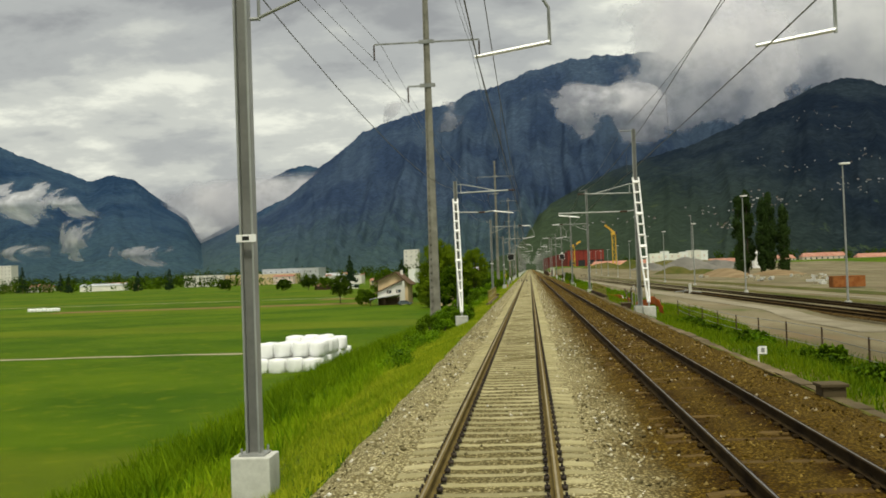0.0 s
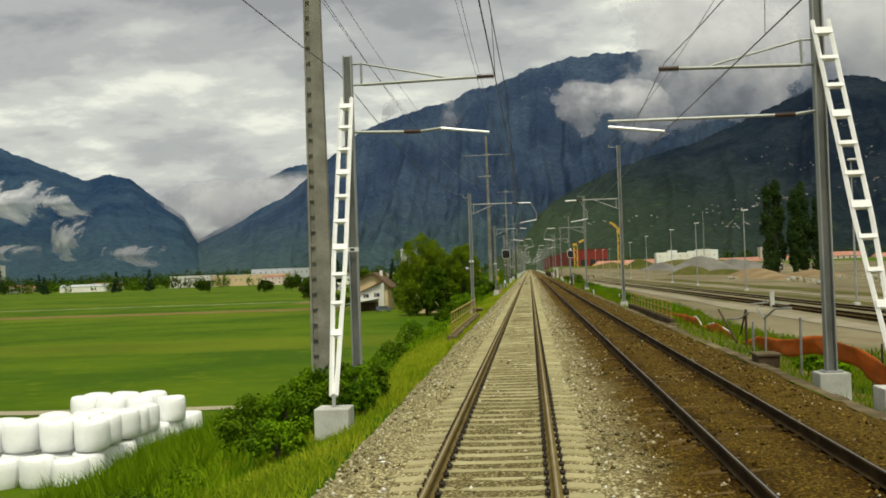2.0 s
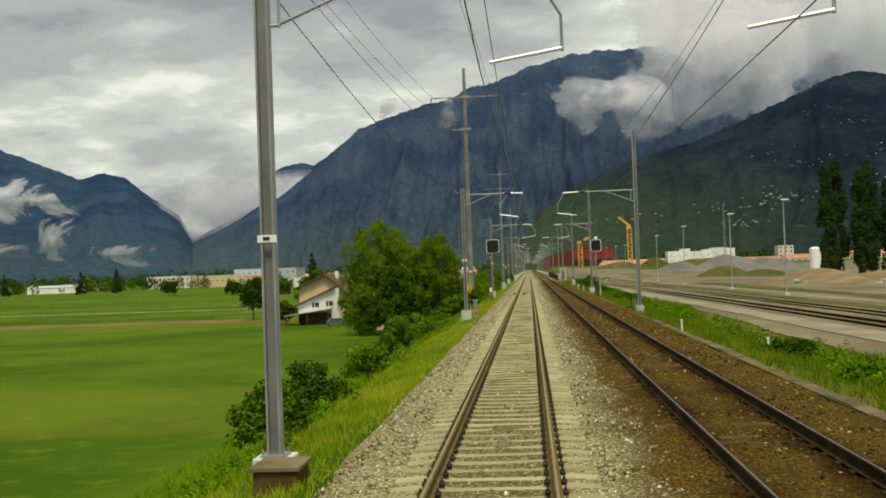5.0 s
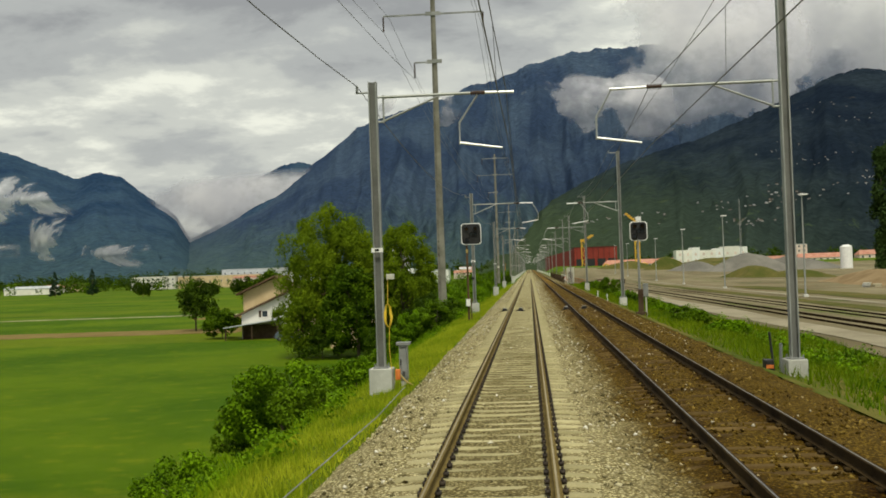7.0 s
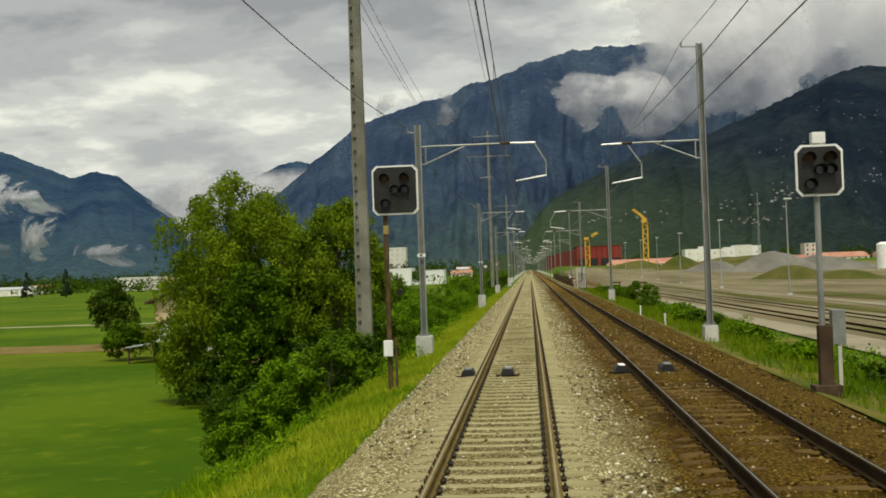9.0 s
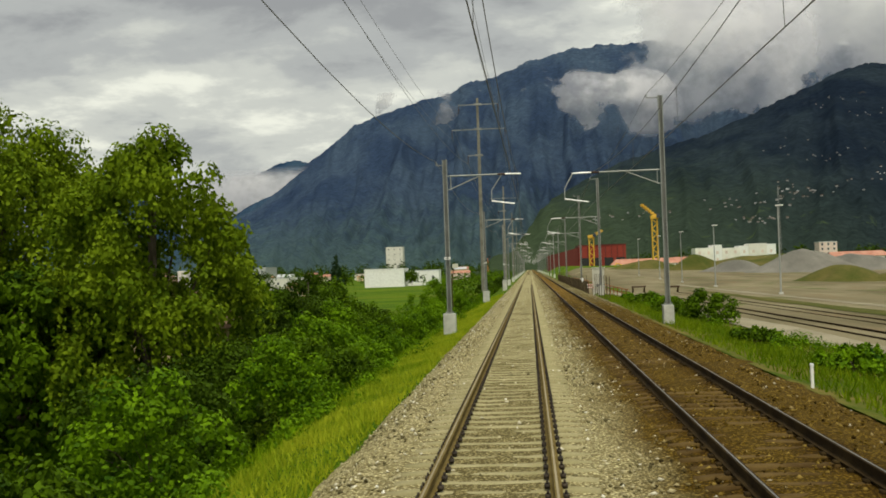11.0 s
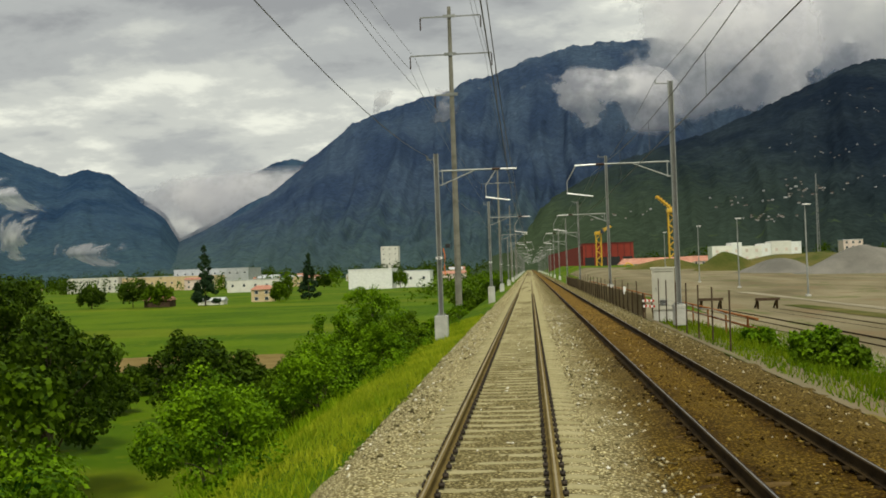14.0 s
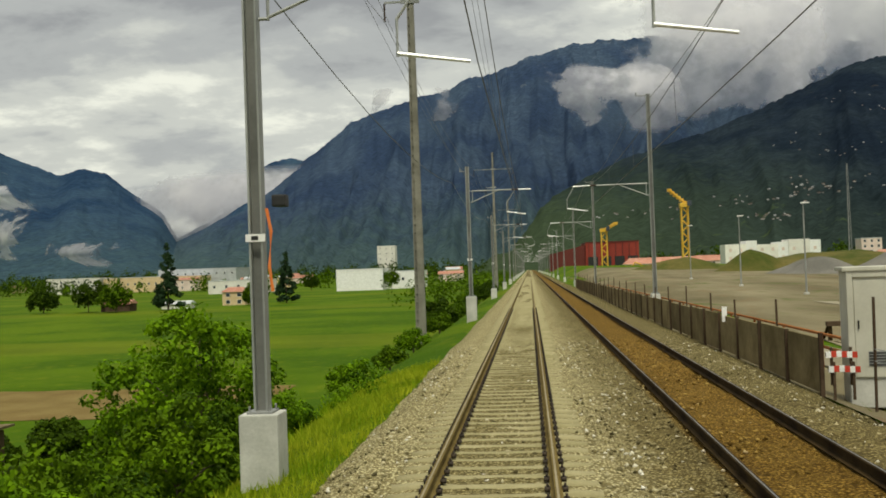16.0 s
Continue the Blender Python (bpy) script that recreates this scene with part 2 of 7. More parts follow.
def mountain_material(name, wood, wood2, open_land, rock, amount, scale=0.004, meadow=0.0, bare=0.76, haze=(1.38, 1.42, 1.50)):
    m = bpy.data.materials.new(name)
    m.use_nodes = True
    t = m.node_tree
    b = t.nodes["Principled BSDF"]
    g = t.nodes.new("ShaderNodeNewGeometry")
    s = t.nodes.new("ShaderNodeSeparateXYZ")
    t.links.new(g.outputs["Position"], s.inputs[0])
    mp = t.nodes.new("ShaderNodeMapping")
    mp.inputs["Scale"].default_value = (1.0, 0.45, 0.75)
    t.links.new(g.outputs["Position"], mp.inputs["Vector"])
    broad = noise_node(t, mp.outputs[0], scale, 7.0, 0.62, 0.4)
    mid = noise_node(t, mp.outputs[0], scale * 5, 7.0, 0.68, 0.3)
    grain = noise_node(t, g.outputs["Position"], 0.05, 6.0, 0.75)
    col = mix_node(t, ramp_node(t, broad, [(0.42, (0, 0, 0)), (0.58, (1, 1, 1))]), wood, wood2)
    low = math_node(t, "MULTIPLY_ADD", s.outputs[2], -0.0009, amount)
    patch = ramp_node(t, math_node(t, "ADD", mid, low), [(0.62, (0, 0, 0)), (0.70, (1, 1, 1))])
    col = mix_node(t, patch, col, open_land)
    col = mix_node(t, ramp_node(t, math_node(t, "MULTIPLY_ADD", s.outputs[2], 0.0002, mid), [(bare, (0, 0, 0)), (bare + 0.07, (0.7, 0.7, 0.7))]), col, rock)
    # lower slopes coloured greener for broadleaved woods and clearings, lighter for haze
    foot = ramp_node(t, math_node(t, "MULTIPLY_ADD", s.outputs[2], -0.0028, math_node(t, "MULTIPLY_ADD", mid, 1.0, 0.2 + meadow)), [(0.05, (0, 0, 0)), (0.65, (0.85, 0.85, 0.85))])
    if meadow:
        # more meadow and more of the hazy green on the western shoulder
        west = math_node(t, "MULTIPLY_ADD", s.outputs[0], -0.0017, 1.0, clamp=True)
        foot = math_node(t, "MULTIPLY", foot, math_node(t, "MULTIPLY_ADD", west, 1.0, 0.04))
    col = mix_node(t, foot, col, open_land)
    col = mix_node(t, 1.0, col, math_node(t, "MULTIPLY_ADD", grain, 1.7, 0.15), "MULTIPLY")
    # distance haze is tinted into the base colour here
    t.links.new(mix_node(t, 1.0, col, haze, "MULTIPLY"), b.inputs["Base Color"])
    b.inputs["Roughness"].default_value = 0.95
    b.inputs["Specular IOR Level"].default_value = 0.0
    bn = t.nodes.new("ShaderNodeBump")
    bn.inputs["Strength"].default_value = 1.0
    bn.inputs["Distance"].default_value = 30.0
    t.links.new(grain, bn.inputs["Height"])
    t.links.new(bn.outputs[0], b.inputs["Normal"])
    return m


def cloud_material(name, soft=0.22, seed=0.0, cover=0.52, scale=5.0, tone=0.8, ragged=3.2):
    """Mist: a white scattering sheet that thins out raggedly towards its rim."""
    m = bpy.data.materials.new(name)
    m.use_nodes = True
    t = m.node_tree
    t.nodes.remove(t.nodes["Principled BSDF"])
    tc = t.nodes.new("ShaderNodeTexCoord")
    g = t.nodes.new("ShaderNodeNewGeometry")
    mp = t.nodes.new("ShaderNodeMapping")
    mp.inputs["Location"].default_value = (seed, seed * 0.7, seed * 1.3)
    mp.inputs["Scale"].default_value = (0.0011 * scale, 0.0, 0.0013 * scale)
    t.links.new(g.outputs["Position"], mp.inputs["Vector"])
    n = noise_node(t, mp.outputs[0], 1.0, 9.0, 0.58, 0.0)
    s = t.nodes.new("ShaderNodeSeparateXYZ")
    t.links.new(tc.outputs["Generated"], s.inputs[0])
    dx = math_node(t, "MULTIPLY_ADD", s.outputs[0], 2.0, -1.0)
    dz = math_node(t, "MULTIPLY_ADD", s.outputs[2], 2.0, -1.0)
    rr = math_node(t, "SQRT", math_node(t, "ADD", math_node(t, "POWER", math_node(t, "ABSOLUTE", dx), 2.5), math_node(t, "POWER", math_node(t, "ABSOLUTE", dz), 2.5)))
    fall = math_node(t, "SUBTRACT", 1.0, rr)
    a = math_node(t, "ADD", math_node(t, "MULTIPLY", fall, 0.6), math_node(t, "MULTIPLY_ADD", n, ragged, -0.5 * ragged))
    a = math_node(t, "ADD", a, math_node(t, "MULTIPLY", math_node(t, "MULTIPLY", fall, 2.2, clamp=True), cover - 0.5))
    alpha = ramp_node(t, a, [(0.12, (0, 0, 0)), (0.12 + soft * 0.6, (0.5, 0.5, 0.5)), (0.12 + soft * 2, (1, 1, 1))], "EASE")
    rim = ramp_node(t, math_node(t, "MULTIPLY", math_node(t, "SUBTRACT", 1.0, math_node(t, "MAXIMUM", math_node(t, "ABSOLUTE", dx), math_node(t, "ABSOLUTE", dz))), 5.0, clamp=True), [(0.0, (0, 0, 0)), (1.0, (1, 1, 1))])
    alpha = math_node(t, "MULTIPLY", alpha, rim)
    d = t.nodes.new("ShaderNodeBsdfDiffuse")
    shade = ramp_node(t, noise_node(t, mp.outputs[0], 1.7, 3.5, 0.55), [(0.35, (tone * 0.80, tone * 0.80, tone * 0.88)), (0.65, (tone * 1.06, tone * 1.05, tone * 1.10))])
    t.links.new(shade, d.inputs["Color"])
    tl = t.nodes.new("ShaderNodeBsdfTranslucent")
    t.links.new(shade, tl.inputs["Color"])
    dm = t.nodes.new("ShaderNodeMixShader")
    dm.inputs[0].default_value = 0.4
    t.links.new(d.outputs[0], dm.inputs[1])
    t.links.new(tl.outputs[0], dm.inputs[2])
    tp = t.nodes.new("ShaderNodeBsdfTransparent")
    mx = t.nodes.new("ShaderNodeMixShader")
    t.links.new(alpha, mx.inputs[0])
    t.links.new(tp.outputs[0], mx.inputs[1])
    t.links.new(dm.outputs[0], mx.inputs[2])
    t.links.new(mx.outputs[0], t.nodes["Material Output"].inputs["Surface"])
    return m


M_FIELD = field_material()
M_BALLAST = ballast_material()
M_STONE = stone_material()
M_YARD = yard_material()
M_VERGE = surface("weedy_verge", (0.055, 0.085, 0.006), (0.165, 0.13, 0.035), 0.35, 7.0, 0.95, 0, 0.6, 0.35, dist=0.05)
M_EARTH = surface("bare_earth", (0.19, 0.13, 0.065), (0.29, 0.215, 0.12), 0.15, 5.0, 0.95, 0, 0.5, 0.3)
M_SOIL = surface("tilled_soil", (0.15, 0.105, 0.035), (0.20, 0.15, 0.055), 0.25, 5.0, 0.95, 0, 0.5, 0.35)
M_PATH = surface("dry_track", (0.30, 0.27, 0.17), (0.40, 0.36, 0.25), 0.3, 6.0, 0.95, 0, 0.3, 0.25)
M_GREYWAY = surface("pale_gravel_way", (0.21, 0.185, 0.125), (0.30, 0.268, 0.19), 0.25, 5.0, 0.95, 0, 0.3, 0.3)
M_CONC = surface("sleeper_concrete", (0.295, 0.265, 0.135), (0.395, 0.355, 0.20), 0.9, 25.0, 0.92, 0, 0.25, 0.28, spread=0.16)
M_FOUND = surface("foundation_concrete", (0.42, 0.42, 0.38), (0.58, 0.58, 0.53), 1.2, 18.0, 0.85, 0, 0.3, 0.2, spread=0.08)
M_WOOD = surface("tarred_timber", (0.060, 0.036, 0.012), (0.125, 0.082, 0.028), 1.4, 22.0, 0.9, 0, 0.4, 0.35, spread=0.25)
M_RUST = surface("rail_rust_pale", (0.115, 0.082, 0.025), (0.175, 0.130, 0.045), 1.5, 40.0, 0.9, 0.0, 0.2, 0.25)
M_RUSTD = surface("rail_rust_dark", (0.022, 0.014, 0.006), (0.052, 0.034, 0.013), 1.5, 40.0, 0.9, 0.0, 0.2, 0.25)
M_SHINE = surface("worn_steel", (0.13, 0.135, 0.14), (0.19, 0.195, 0.20), 0.7, 30.0, 0.45, 0.5, 0.05, 0.15)
M_DULL = surface("dusty_steel", (0.22, 0.18, 0.10), (0.32, 0.27, 0.17), 0.7, 30.0, 0.6, 0.2, 0.05, 0.15)
M_CLIP = surface("fastening_steel", (0.025, 0.02, 0.016), (0.06, 0.045, 0.03), 3.0, 30.0, 0.7, 0.3, 0.2, 0.3)
M_WEB = surface("dull_web_steel", (0.13, 0.135, 0.125), (0.21, 0.215, 0.20), 0.8, 14.0, 0.7, 0.2, 0.1, 0.2, spread=0.12)
M_GALV = surface("galvanised_steel", (0.27, 0.285, 0.27), (0.39, 0.405, 0.385), 0.7, 14.0, 0.55, 0.45, 0.08, 0.15, spread=0.12)
M_GALVD = surface("weathered_steel", (0.20, 0.21, 0.20), (0.33, 0.34, 0.33), 0.8, 14.0, 0.6, 0.4, 0.1, 0.2, spread=0.12)
M_ALU = surface("bright_aluminium", (0.72, 0.73, 0.73), (0.85, 0.86, 0.86), 1.0, 20.0, 0.4, 0.3, 0.04, 0.06)
M_WHITE = surface("white_paint", (0.74, 0.74, 0.72), (0.86, 0.86, 0.84), 1.1, 22.0, 0.5, 0, 0.1, 0.08)
M_INSUL = surface("brown_porcelain", (0.05, 0.028, 0.018), (0.09, 0.05, 0.03), 4.0, 20.0, 0.25, 0, 0.05, 0.15)
M_WIRE = surface("wire", (0.10, 0.10, 0.10), (0.15, 0.145, 0.135), 0.5, 6.0, 0.5, 0.6, 0.0, 0.1)
M_CPOLE = surface("weathered_pole", (0.165, 0.160, 0.130), (0.265, 0.258, 0.215), 0.9, 14.0, 0.85, 0, 0.3, 0.25, spread=0.1)
M_BLACK = surface("black_paint", (0.012, 0.012, 0.012), (0.03, 0.03, 0.03), 2.0, 30.0, 0.55, 0, 0.1, 0.2)
M_POSTR = surface("rusty_post", (0.07, 0.045, 0.028), (0.14, 0.085, 0.045), 2.0, 25.0, 0.85, 0.1, 0.25, 0.3)
M_YRUST = surface("rust_and_yellow_paint", (0.30, 0.21, 0.06), (0.42, 0.33, 0.12), 3.0, 25.0, 0.75, 0, 0.2, 0.35)
M_ORUST = surface("orange_rust", (0.25, 0.085, 0.025), (0.36, 0.15, 0.05), 1.2, 14.0, 0.85, 0.1, 0.3, 0.35)
M_NET = surface("orange_net", (0.50, 0.105, 0.010), (0.34, 0.10, 0.022), 1.6, 26.0, 0.8, 0, 0.4, 0.4)
M_FILM = surface("white_bale_film", (0.88, 0.89, 0.88), (0.94, 0.95, 0.94), 1.2, 6.0, 0.32, 0, 0.5, 0.06, dist=0.05)
M_BARK = surface("bark", (0.07, 0.055, 0.04), (0.13, 0.105, 0.08), 1.5, 16.0, 0.95, 0, 0.6, 0.3)
M_CREAM = surface("cream_render", (0.56, 0.42, 0.24), (0.66, 0.52, 0.32), 0.4, 20.0, 0.9, 0, 0.15, 0.12)
M_PALE = surface("pale_render", (0.66, 0.64, 0.58), (0.78, 0.76, 0.70), 0.2, 8.0, 0.9, 0, 0.1, 0.1, spread=0.1)
M_PINK = surface("pinkish_render", (0.62, 0.50, 0.44), (0.74, 0.62, 0.55), 0.2, 8.0, 0.9, 0, 0.1, 0.1, spread=0.1)
M_TILE = surface("clay_tiles", (0.36, 0.16, 0.11), (0.46, 0.25, 0.185), 0.3, 12.0, 0.85, 0, 0.3, 0.2, spread=0.15)
M_BTILE = surface("brown_tiles", (0.09, 0.055, 0.035), (0.16, 0.105, 0.065), 0.6, 12.0, 0.85, 0, 0.4, 0.25)
M_GREYROOF = surface("grey_sheet_roof", (0.40, 0.42, 0.44), (0.55, 0.57, 0.58), 0.3, 8.0, 0.5, 0.2, 0.1, 0.12, spread=0.1)
M_GLASS = surface("window_glass", (0.03, 0.04, 0.05), (0.07, 0.085, 0.10), 1.0, 6.0, 0.12, 0, 0.0, 0.1)
M_DARKW = surface("dark_timber", (0.055, 0.035, 0.022), (0.10, 0.07, 0.045), 1.0, 16.0, 0.85, 0, 0.3, 0.25)
M_REDHALL = surface("red_cladding", (0.20, 0.022, 0.014), (0.29, 0.04, 0.024), 0.05, 1.2, 0.6, 0, 0.1, 0.15)
M_REDDARK = surface("dark_red_cladding", (0.09, 0.014, 0.010), (0.13, 0.024, 0.017), 0.05, 1.2, 0.6, 0, 0.1, 0.15)
M_YELLOW = surface("machine_yellow", (0.62, 0.36, 0.03), (0.72, 0.46, 0.06), 0.3, 6.0, 0.5, 0, 0.1, 0.12)
M_REDP = surface("red_paint", (0.45, 0.035, 0.02), (0.55, 0.06, 0.03), 1.5, 20.0, 0.5, 0, 0.1, 0.15)
M_BEIGE = surface("beige_enamel", (0.47, 0.46, 0.38), (0.57, 0.56, 0.47), 1.0, 20.0, 0.5, 0, 0.1, 0.1)
M_BROWNP = surface("weathered_panel", (0.10, 0.078, 0.042), (0.185, 0.145, 0.085), 0.7, 14.0, 0.9, 0, 0.3, 0.25, spread=0.2)
M_PANEL = surface("tan_panel", (0.145, 0.115, 0.055), (0.255, 0.205, 0.105), 0.9, 9.0, 0.9, 0, 0.3, 0.35, spread=0.22)
# hillside walls: pale render greyed in its colour to paint in distance haze
M_HILLWALL = surface("haze_dimmed_hillside_render", (0.22, 0.22, 0.215), (0.36, 0.355, 0.34), 0.05, 2.0, 0.9, 0, 0.1, 0.15, spread=0.4)
M_BLUE = surface("blue_plastic", (0.05, 0.12, 0.28), (0.07, 0.16, 0.34), 1.0, 20.0, 0.45, 0, 0.1, 0.1)
M_CARP = surface("silver_blue_car_paint", (0.16, 0.20, 0.26), (0.22, 0.27, 0.33), 1.0, 20.0, 0.25, 0.5, 0.0, 0.08)
M_RUBBER = surface("tyre_rubber", (0.015, 0.015, 0.015), (0.03, 0.03, 0.03), 2.0, 25.0, 0.9, 0, 0.2, 0.2)
M_CABLE = surface("yellow_cable", (0.62, 0.42, 0.02), (0.72, 0.52, 0.05), 3.0, 30.0, 0.5, 0, 0.1, 0.1)
M_ORANGE = surface("orange_plastic", (0.62, 0.16, 0.03), (0.72, 0.22, 0.05), 3.0, 30.0, 0.5, 0, 0.1, 0.1)
M_HEAP = surface("gravel_heap", (0.13, 0.125, 0.11), (0.20, 0.19, 0.165), 0.12, 4.0, 0.95, 0, 0.6, 0.3, dist=0.2)
M_GRASSY = surface("grassy_spoil", (0.055, 0.07, 0.014), (0.13, 0.11, 0.035), 0.12, 3.0, 0.95, 0, 0.6, 0.35, dist=0.2)

M_LEAF = leafage("broad_leaves", (0.010, 0.030, 0.0008), (0.115, 0.205, 0.0030), 0.17)
M_LEAFD = leafage("dark_leaves", (0.008, 0.022, 0.0008), (0.058, 0.105, 0.0024), 0.14)
M_LEAFB = leafage("bright_leaves", (0.014, 0.050, 0.0008), (0.175, 0.320, 0.0032), 0.2, 0.9)
M_BIRCH = leafage("birch_leaves", (0.050, 0.098, 0.0030), (0.215, 0.300, 0.0090), 0.28, 0.35)
M_CONIF = leafage("conifer_needles", (0.012, 0.030, 0.012), (0.028, 0.055, 0.020), 0.1)
M_POPLAR = leafage("poplar_leaves", (0.022, 0.045, 0.010), (0.045, 0.080, 0.018), 0.25, 0.2)
M_GRASS = leafage("grass_blades", (0.082, 0.19, 0.0025), (0.29, 0.41, 0.007), 0.36, 0.5)
M_TALL = leafage("tall_dark_grass", (0.060, 0.135, 0.0015), (0.195, 0.295, 0.004), 0.3, 0.25)
M_DRYGRASS = leafage("mixed_verge_grass", (0.14, 0.25, 0.004), (0.46, 0.49, 0.026), 0.38, 0.5)

M_ROUGH = leafage("rough_weeds", (0.050, 0.120, 0.002), (0.21, 0.28, 0.007), 0.35, 0.5)

# forest, meadow and rock colours are blued to paint in the valley haze
M_MT_MAIN = mountain_material("main_mountain_hazed_forest", (0.034, 0.055, 0.098), (0.056, 0.084, 0.126), (0.074, 0.116, 0.108), (0.12, 0.14, 0.165), 0.0)
M_MT_LEFT = mountain_material("far_mountain_hazed_forest", (0.022, 0.044, 0.080), (0.040, 0.070, 0.104), (0.056, 0.092, 0.100), (0.12, 0.13, 0.14), 0.03, haze=(1.5, 1.6, 1.75))
M_MT_RIGHT = mountain_material("right_mountain_hazed_forest", (0.017, 0.027, 0.048), (0.032, 0.047, 0.066), (0.078, 0.112, 0.058), (0.085, 0.08, 0.07), 0.08, 0.005, 0.28, 0.72, (1.16, 1.18, 1.15))

# ---- building helpers ----


def put(bm, material, ob_name, parent=None, label=""):
    me = bpy.data.meshes.new(ob_name)
    bm.to_mesh(me)
    bm.free()
    me.materials.append(material)
    ob = new(ob_name, me)
    if parent is not None:
        ob.parent = parent
    if label:
        ob["label"] = label
    return ob


def part(name, bm, material, parent, label=""):
    """Links a bmesh as one mesh object under a thing or a part."""
    return put(bm, material, name, parent, label)


def thing(name, x, y, z, label, category, group="", turn=0.0, kind=""):
    ob = new(name)
    ob.matrix_basis = pose(x, y, z, 0, 0, turn)
    return tagged(ob, label, category, group, kind)


def box(bm, cx, cy, cz, sx, sy, sz, bevel=0.0, rot=None):
    m = Matrix.Translation((cx, cy, cz)) @ (rot if rot is not None else Matrix.Identity(4)) @ Matrix.Diagonal((sx, sy, sz, 1))
    g = bmesh.ops.create_cube(bm, size=1.0, matrix=m)
    if bevel:
        es = list({e for v in g["verts"] for e in v.link_edges})
        bmesh.ops.bevel(bm, geom=es, offset=bevel, segments=2, affect="EDGES", profile=0.6)
    return bm


def rod(bm, a, b, r0, r1=None, seg=8):
    a, b = Vector(a), Vector(b)
    d = b - a
    q = d.to_track_quat("Z", "Y").to_matrix().to_4x4()
    m = Matrix.Translation((a + b) / 2) @ q
    bmesh.ops.create_cone(bm, cap_ends=True, segments=seg, radius1=r0, radius2=r0 if r1 is None else r1, depth=d.length, matrix=m)
    return bm


def prism(bm, outline, y0, y1):
    """Extrudes an outline in x and z from y0 to y1."""
    a = [bm.verts.new((x, y0, z)) for x, z in outline]
    b = [bm.verts.new((x, y1, z)) for x, z in outline]
    n = len(a)
    bm.faces.new(a)
    bm.faces.new(list(reversed(b)))
    for i in range(n):
        bm.faces.new((a[i], b[i], b[(i + 1) % n], a[(i + 1) % n]))
    bmesh.ops.recalc_face_normals(bm, faces=bm.faces[:])
    return bm


def fresh():
    return bmesh.new()


def mesh_np(name, verts, faces, material, parent=None, smooth=False):
    """A mesh object from arrays of vertices and of faces that all have as many corners."""
    verts, faces = np.asarray(verts, np.float32), np.asarray(faces, np.int32)
    me = bpy.data.meshes.new(name)
    me.vertices.add(len(verts))
    me.vertices.foreach_set("co", verts.ravel())
    me.loops.add(faces.size)
    me.loops.foreach_set("vertex_index", faces.ravel())
    me.polygons.add(len(faces))
    me.polygons.foreach_set("loop_start", np.arange(len(faces), dtype=np.int32) * faces.shape[1])
    if smooth:
        me.polygons.foreach_set("use_smooth", np.ones(len(faces), bool))
    me.update(calc_edges=True)
    me.validate()
    me.materials.append(material)
    ob = new(name, me)
    if parent is not None:
        ob.parent = parent
    return ob


def grid_faces(nu, nv):
    i = np.arange(nu * nv).reshape(nu, nv)
    return np.stack([i[:-1, :-1], i[1:, :-1], i[1:, 1:], i[:-1, 1:]], -1).reshape(-1, 4)


def smooth_step(a, b, v):
    u = np.clip((v - a) / (b - a), 0, 1)
    return u * u * (3 - 2 * u)


def fbm(x, y, octaves=4, seed=0):
    """Cheap wavy relief from rotated sines, between -1 and 1."""
    out, amp, tot = 0.0, 1.0, 0.0
    for k in range(octaves):
        a = 1.7 * k + seed
        u, v = x * math.cos(a) - y * math.sin(a), x * math.sin(a) + y * math.cos(a)
        f = 1.9**k
        out = out + amp * np.sin(u * f + 1.3 * np.sin(v * f * 0.7 + k + seed)) * np.cos(v * f * 0.9 + 0.8 * np.sin(u * f * 0.6 + 2 * k))
        tot += amp
        amp *= 0.55
    return out / tot


# ---- the lie of the land ----


def field_level(y):
    return np.interp(y, [-50, 100, 310, 420, 700, 1500], [-5.2, -5.4, -7.3, -7.0, -6.4, -5.0])


def ground_height(x, y):
    x, y = np.asarray(x, float), np.asarray(y, float)
    zf = field_level(y)
    d = np.clip(-2.75 - x, 0, None)
    near = np.interp(y, [0, 50, 90], [0.42, 0.36, 0.24])
    left = -0.72 - near * np.minimum(d, 2.0) - np.interp(y, [88, 118], [0.36, 0.62]) * np.clip(d - 2.0, 0, None)
    k = 0.35
    left = np.where(left - zf > -3, k * np.log(np.exp(np.clip((left) / k, -60, 60)) + np.exp(np.clip(zf / k, -60, 60))), zf)
    left = left + 0.10 * fbm(x * 0.35, y * 0.3, 3) * np.clip((d - 0.4) / 3, 0, 1) * np.clip(1 - d / 200, 0.3, 1)
    e = np.clip(x - 6.8, 0, None)
    right = -0.55 - (0.30 + 0.28 * (1 - smooth_step(74, 84, y)) * smooth_step(40, 60, y)) * smooth_step(0, 1.2, e) - 0.50 * smooth_step(1.4, 4.5, e) - 0.022 * np.clip(e - 6, 0, 75)
    right = right + 0.08 * fbm(x * 0.5, y * 0.4, 3, 2.0) * np.clip((e - 0.5) / 2, 0, 1) * np.clip(1 - e / 8, 0.15, 1)
    right = right + 4.2 * smooth_step(360, 850, y) * smooth_step(5, 16, e)
    far = smooth_step(1000, 2200, y)
    right = right * (1 - far) - 3.0 * far
    mid = np.full_like(x, -0.85)
    return np.where(x < -2.75, left, np.where(x > 6.8, right, mid))


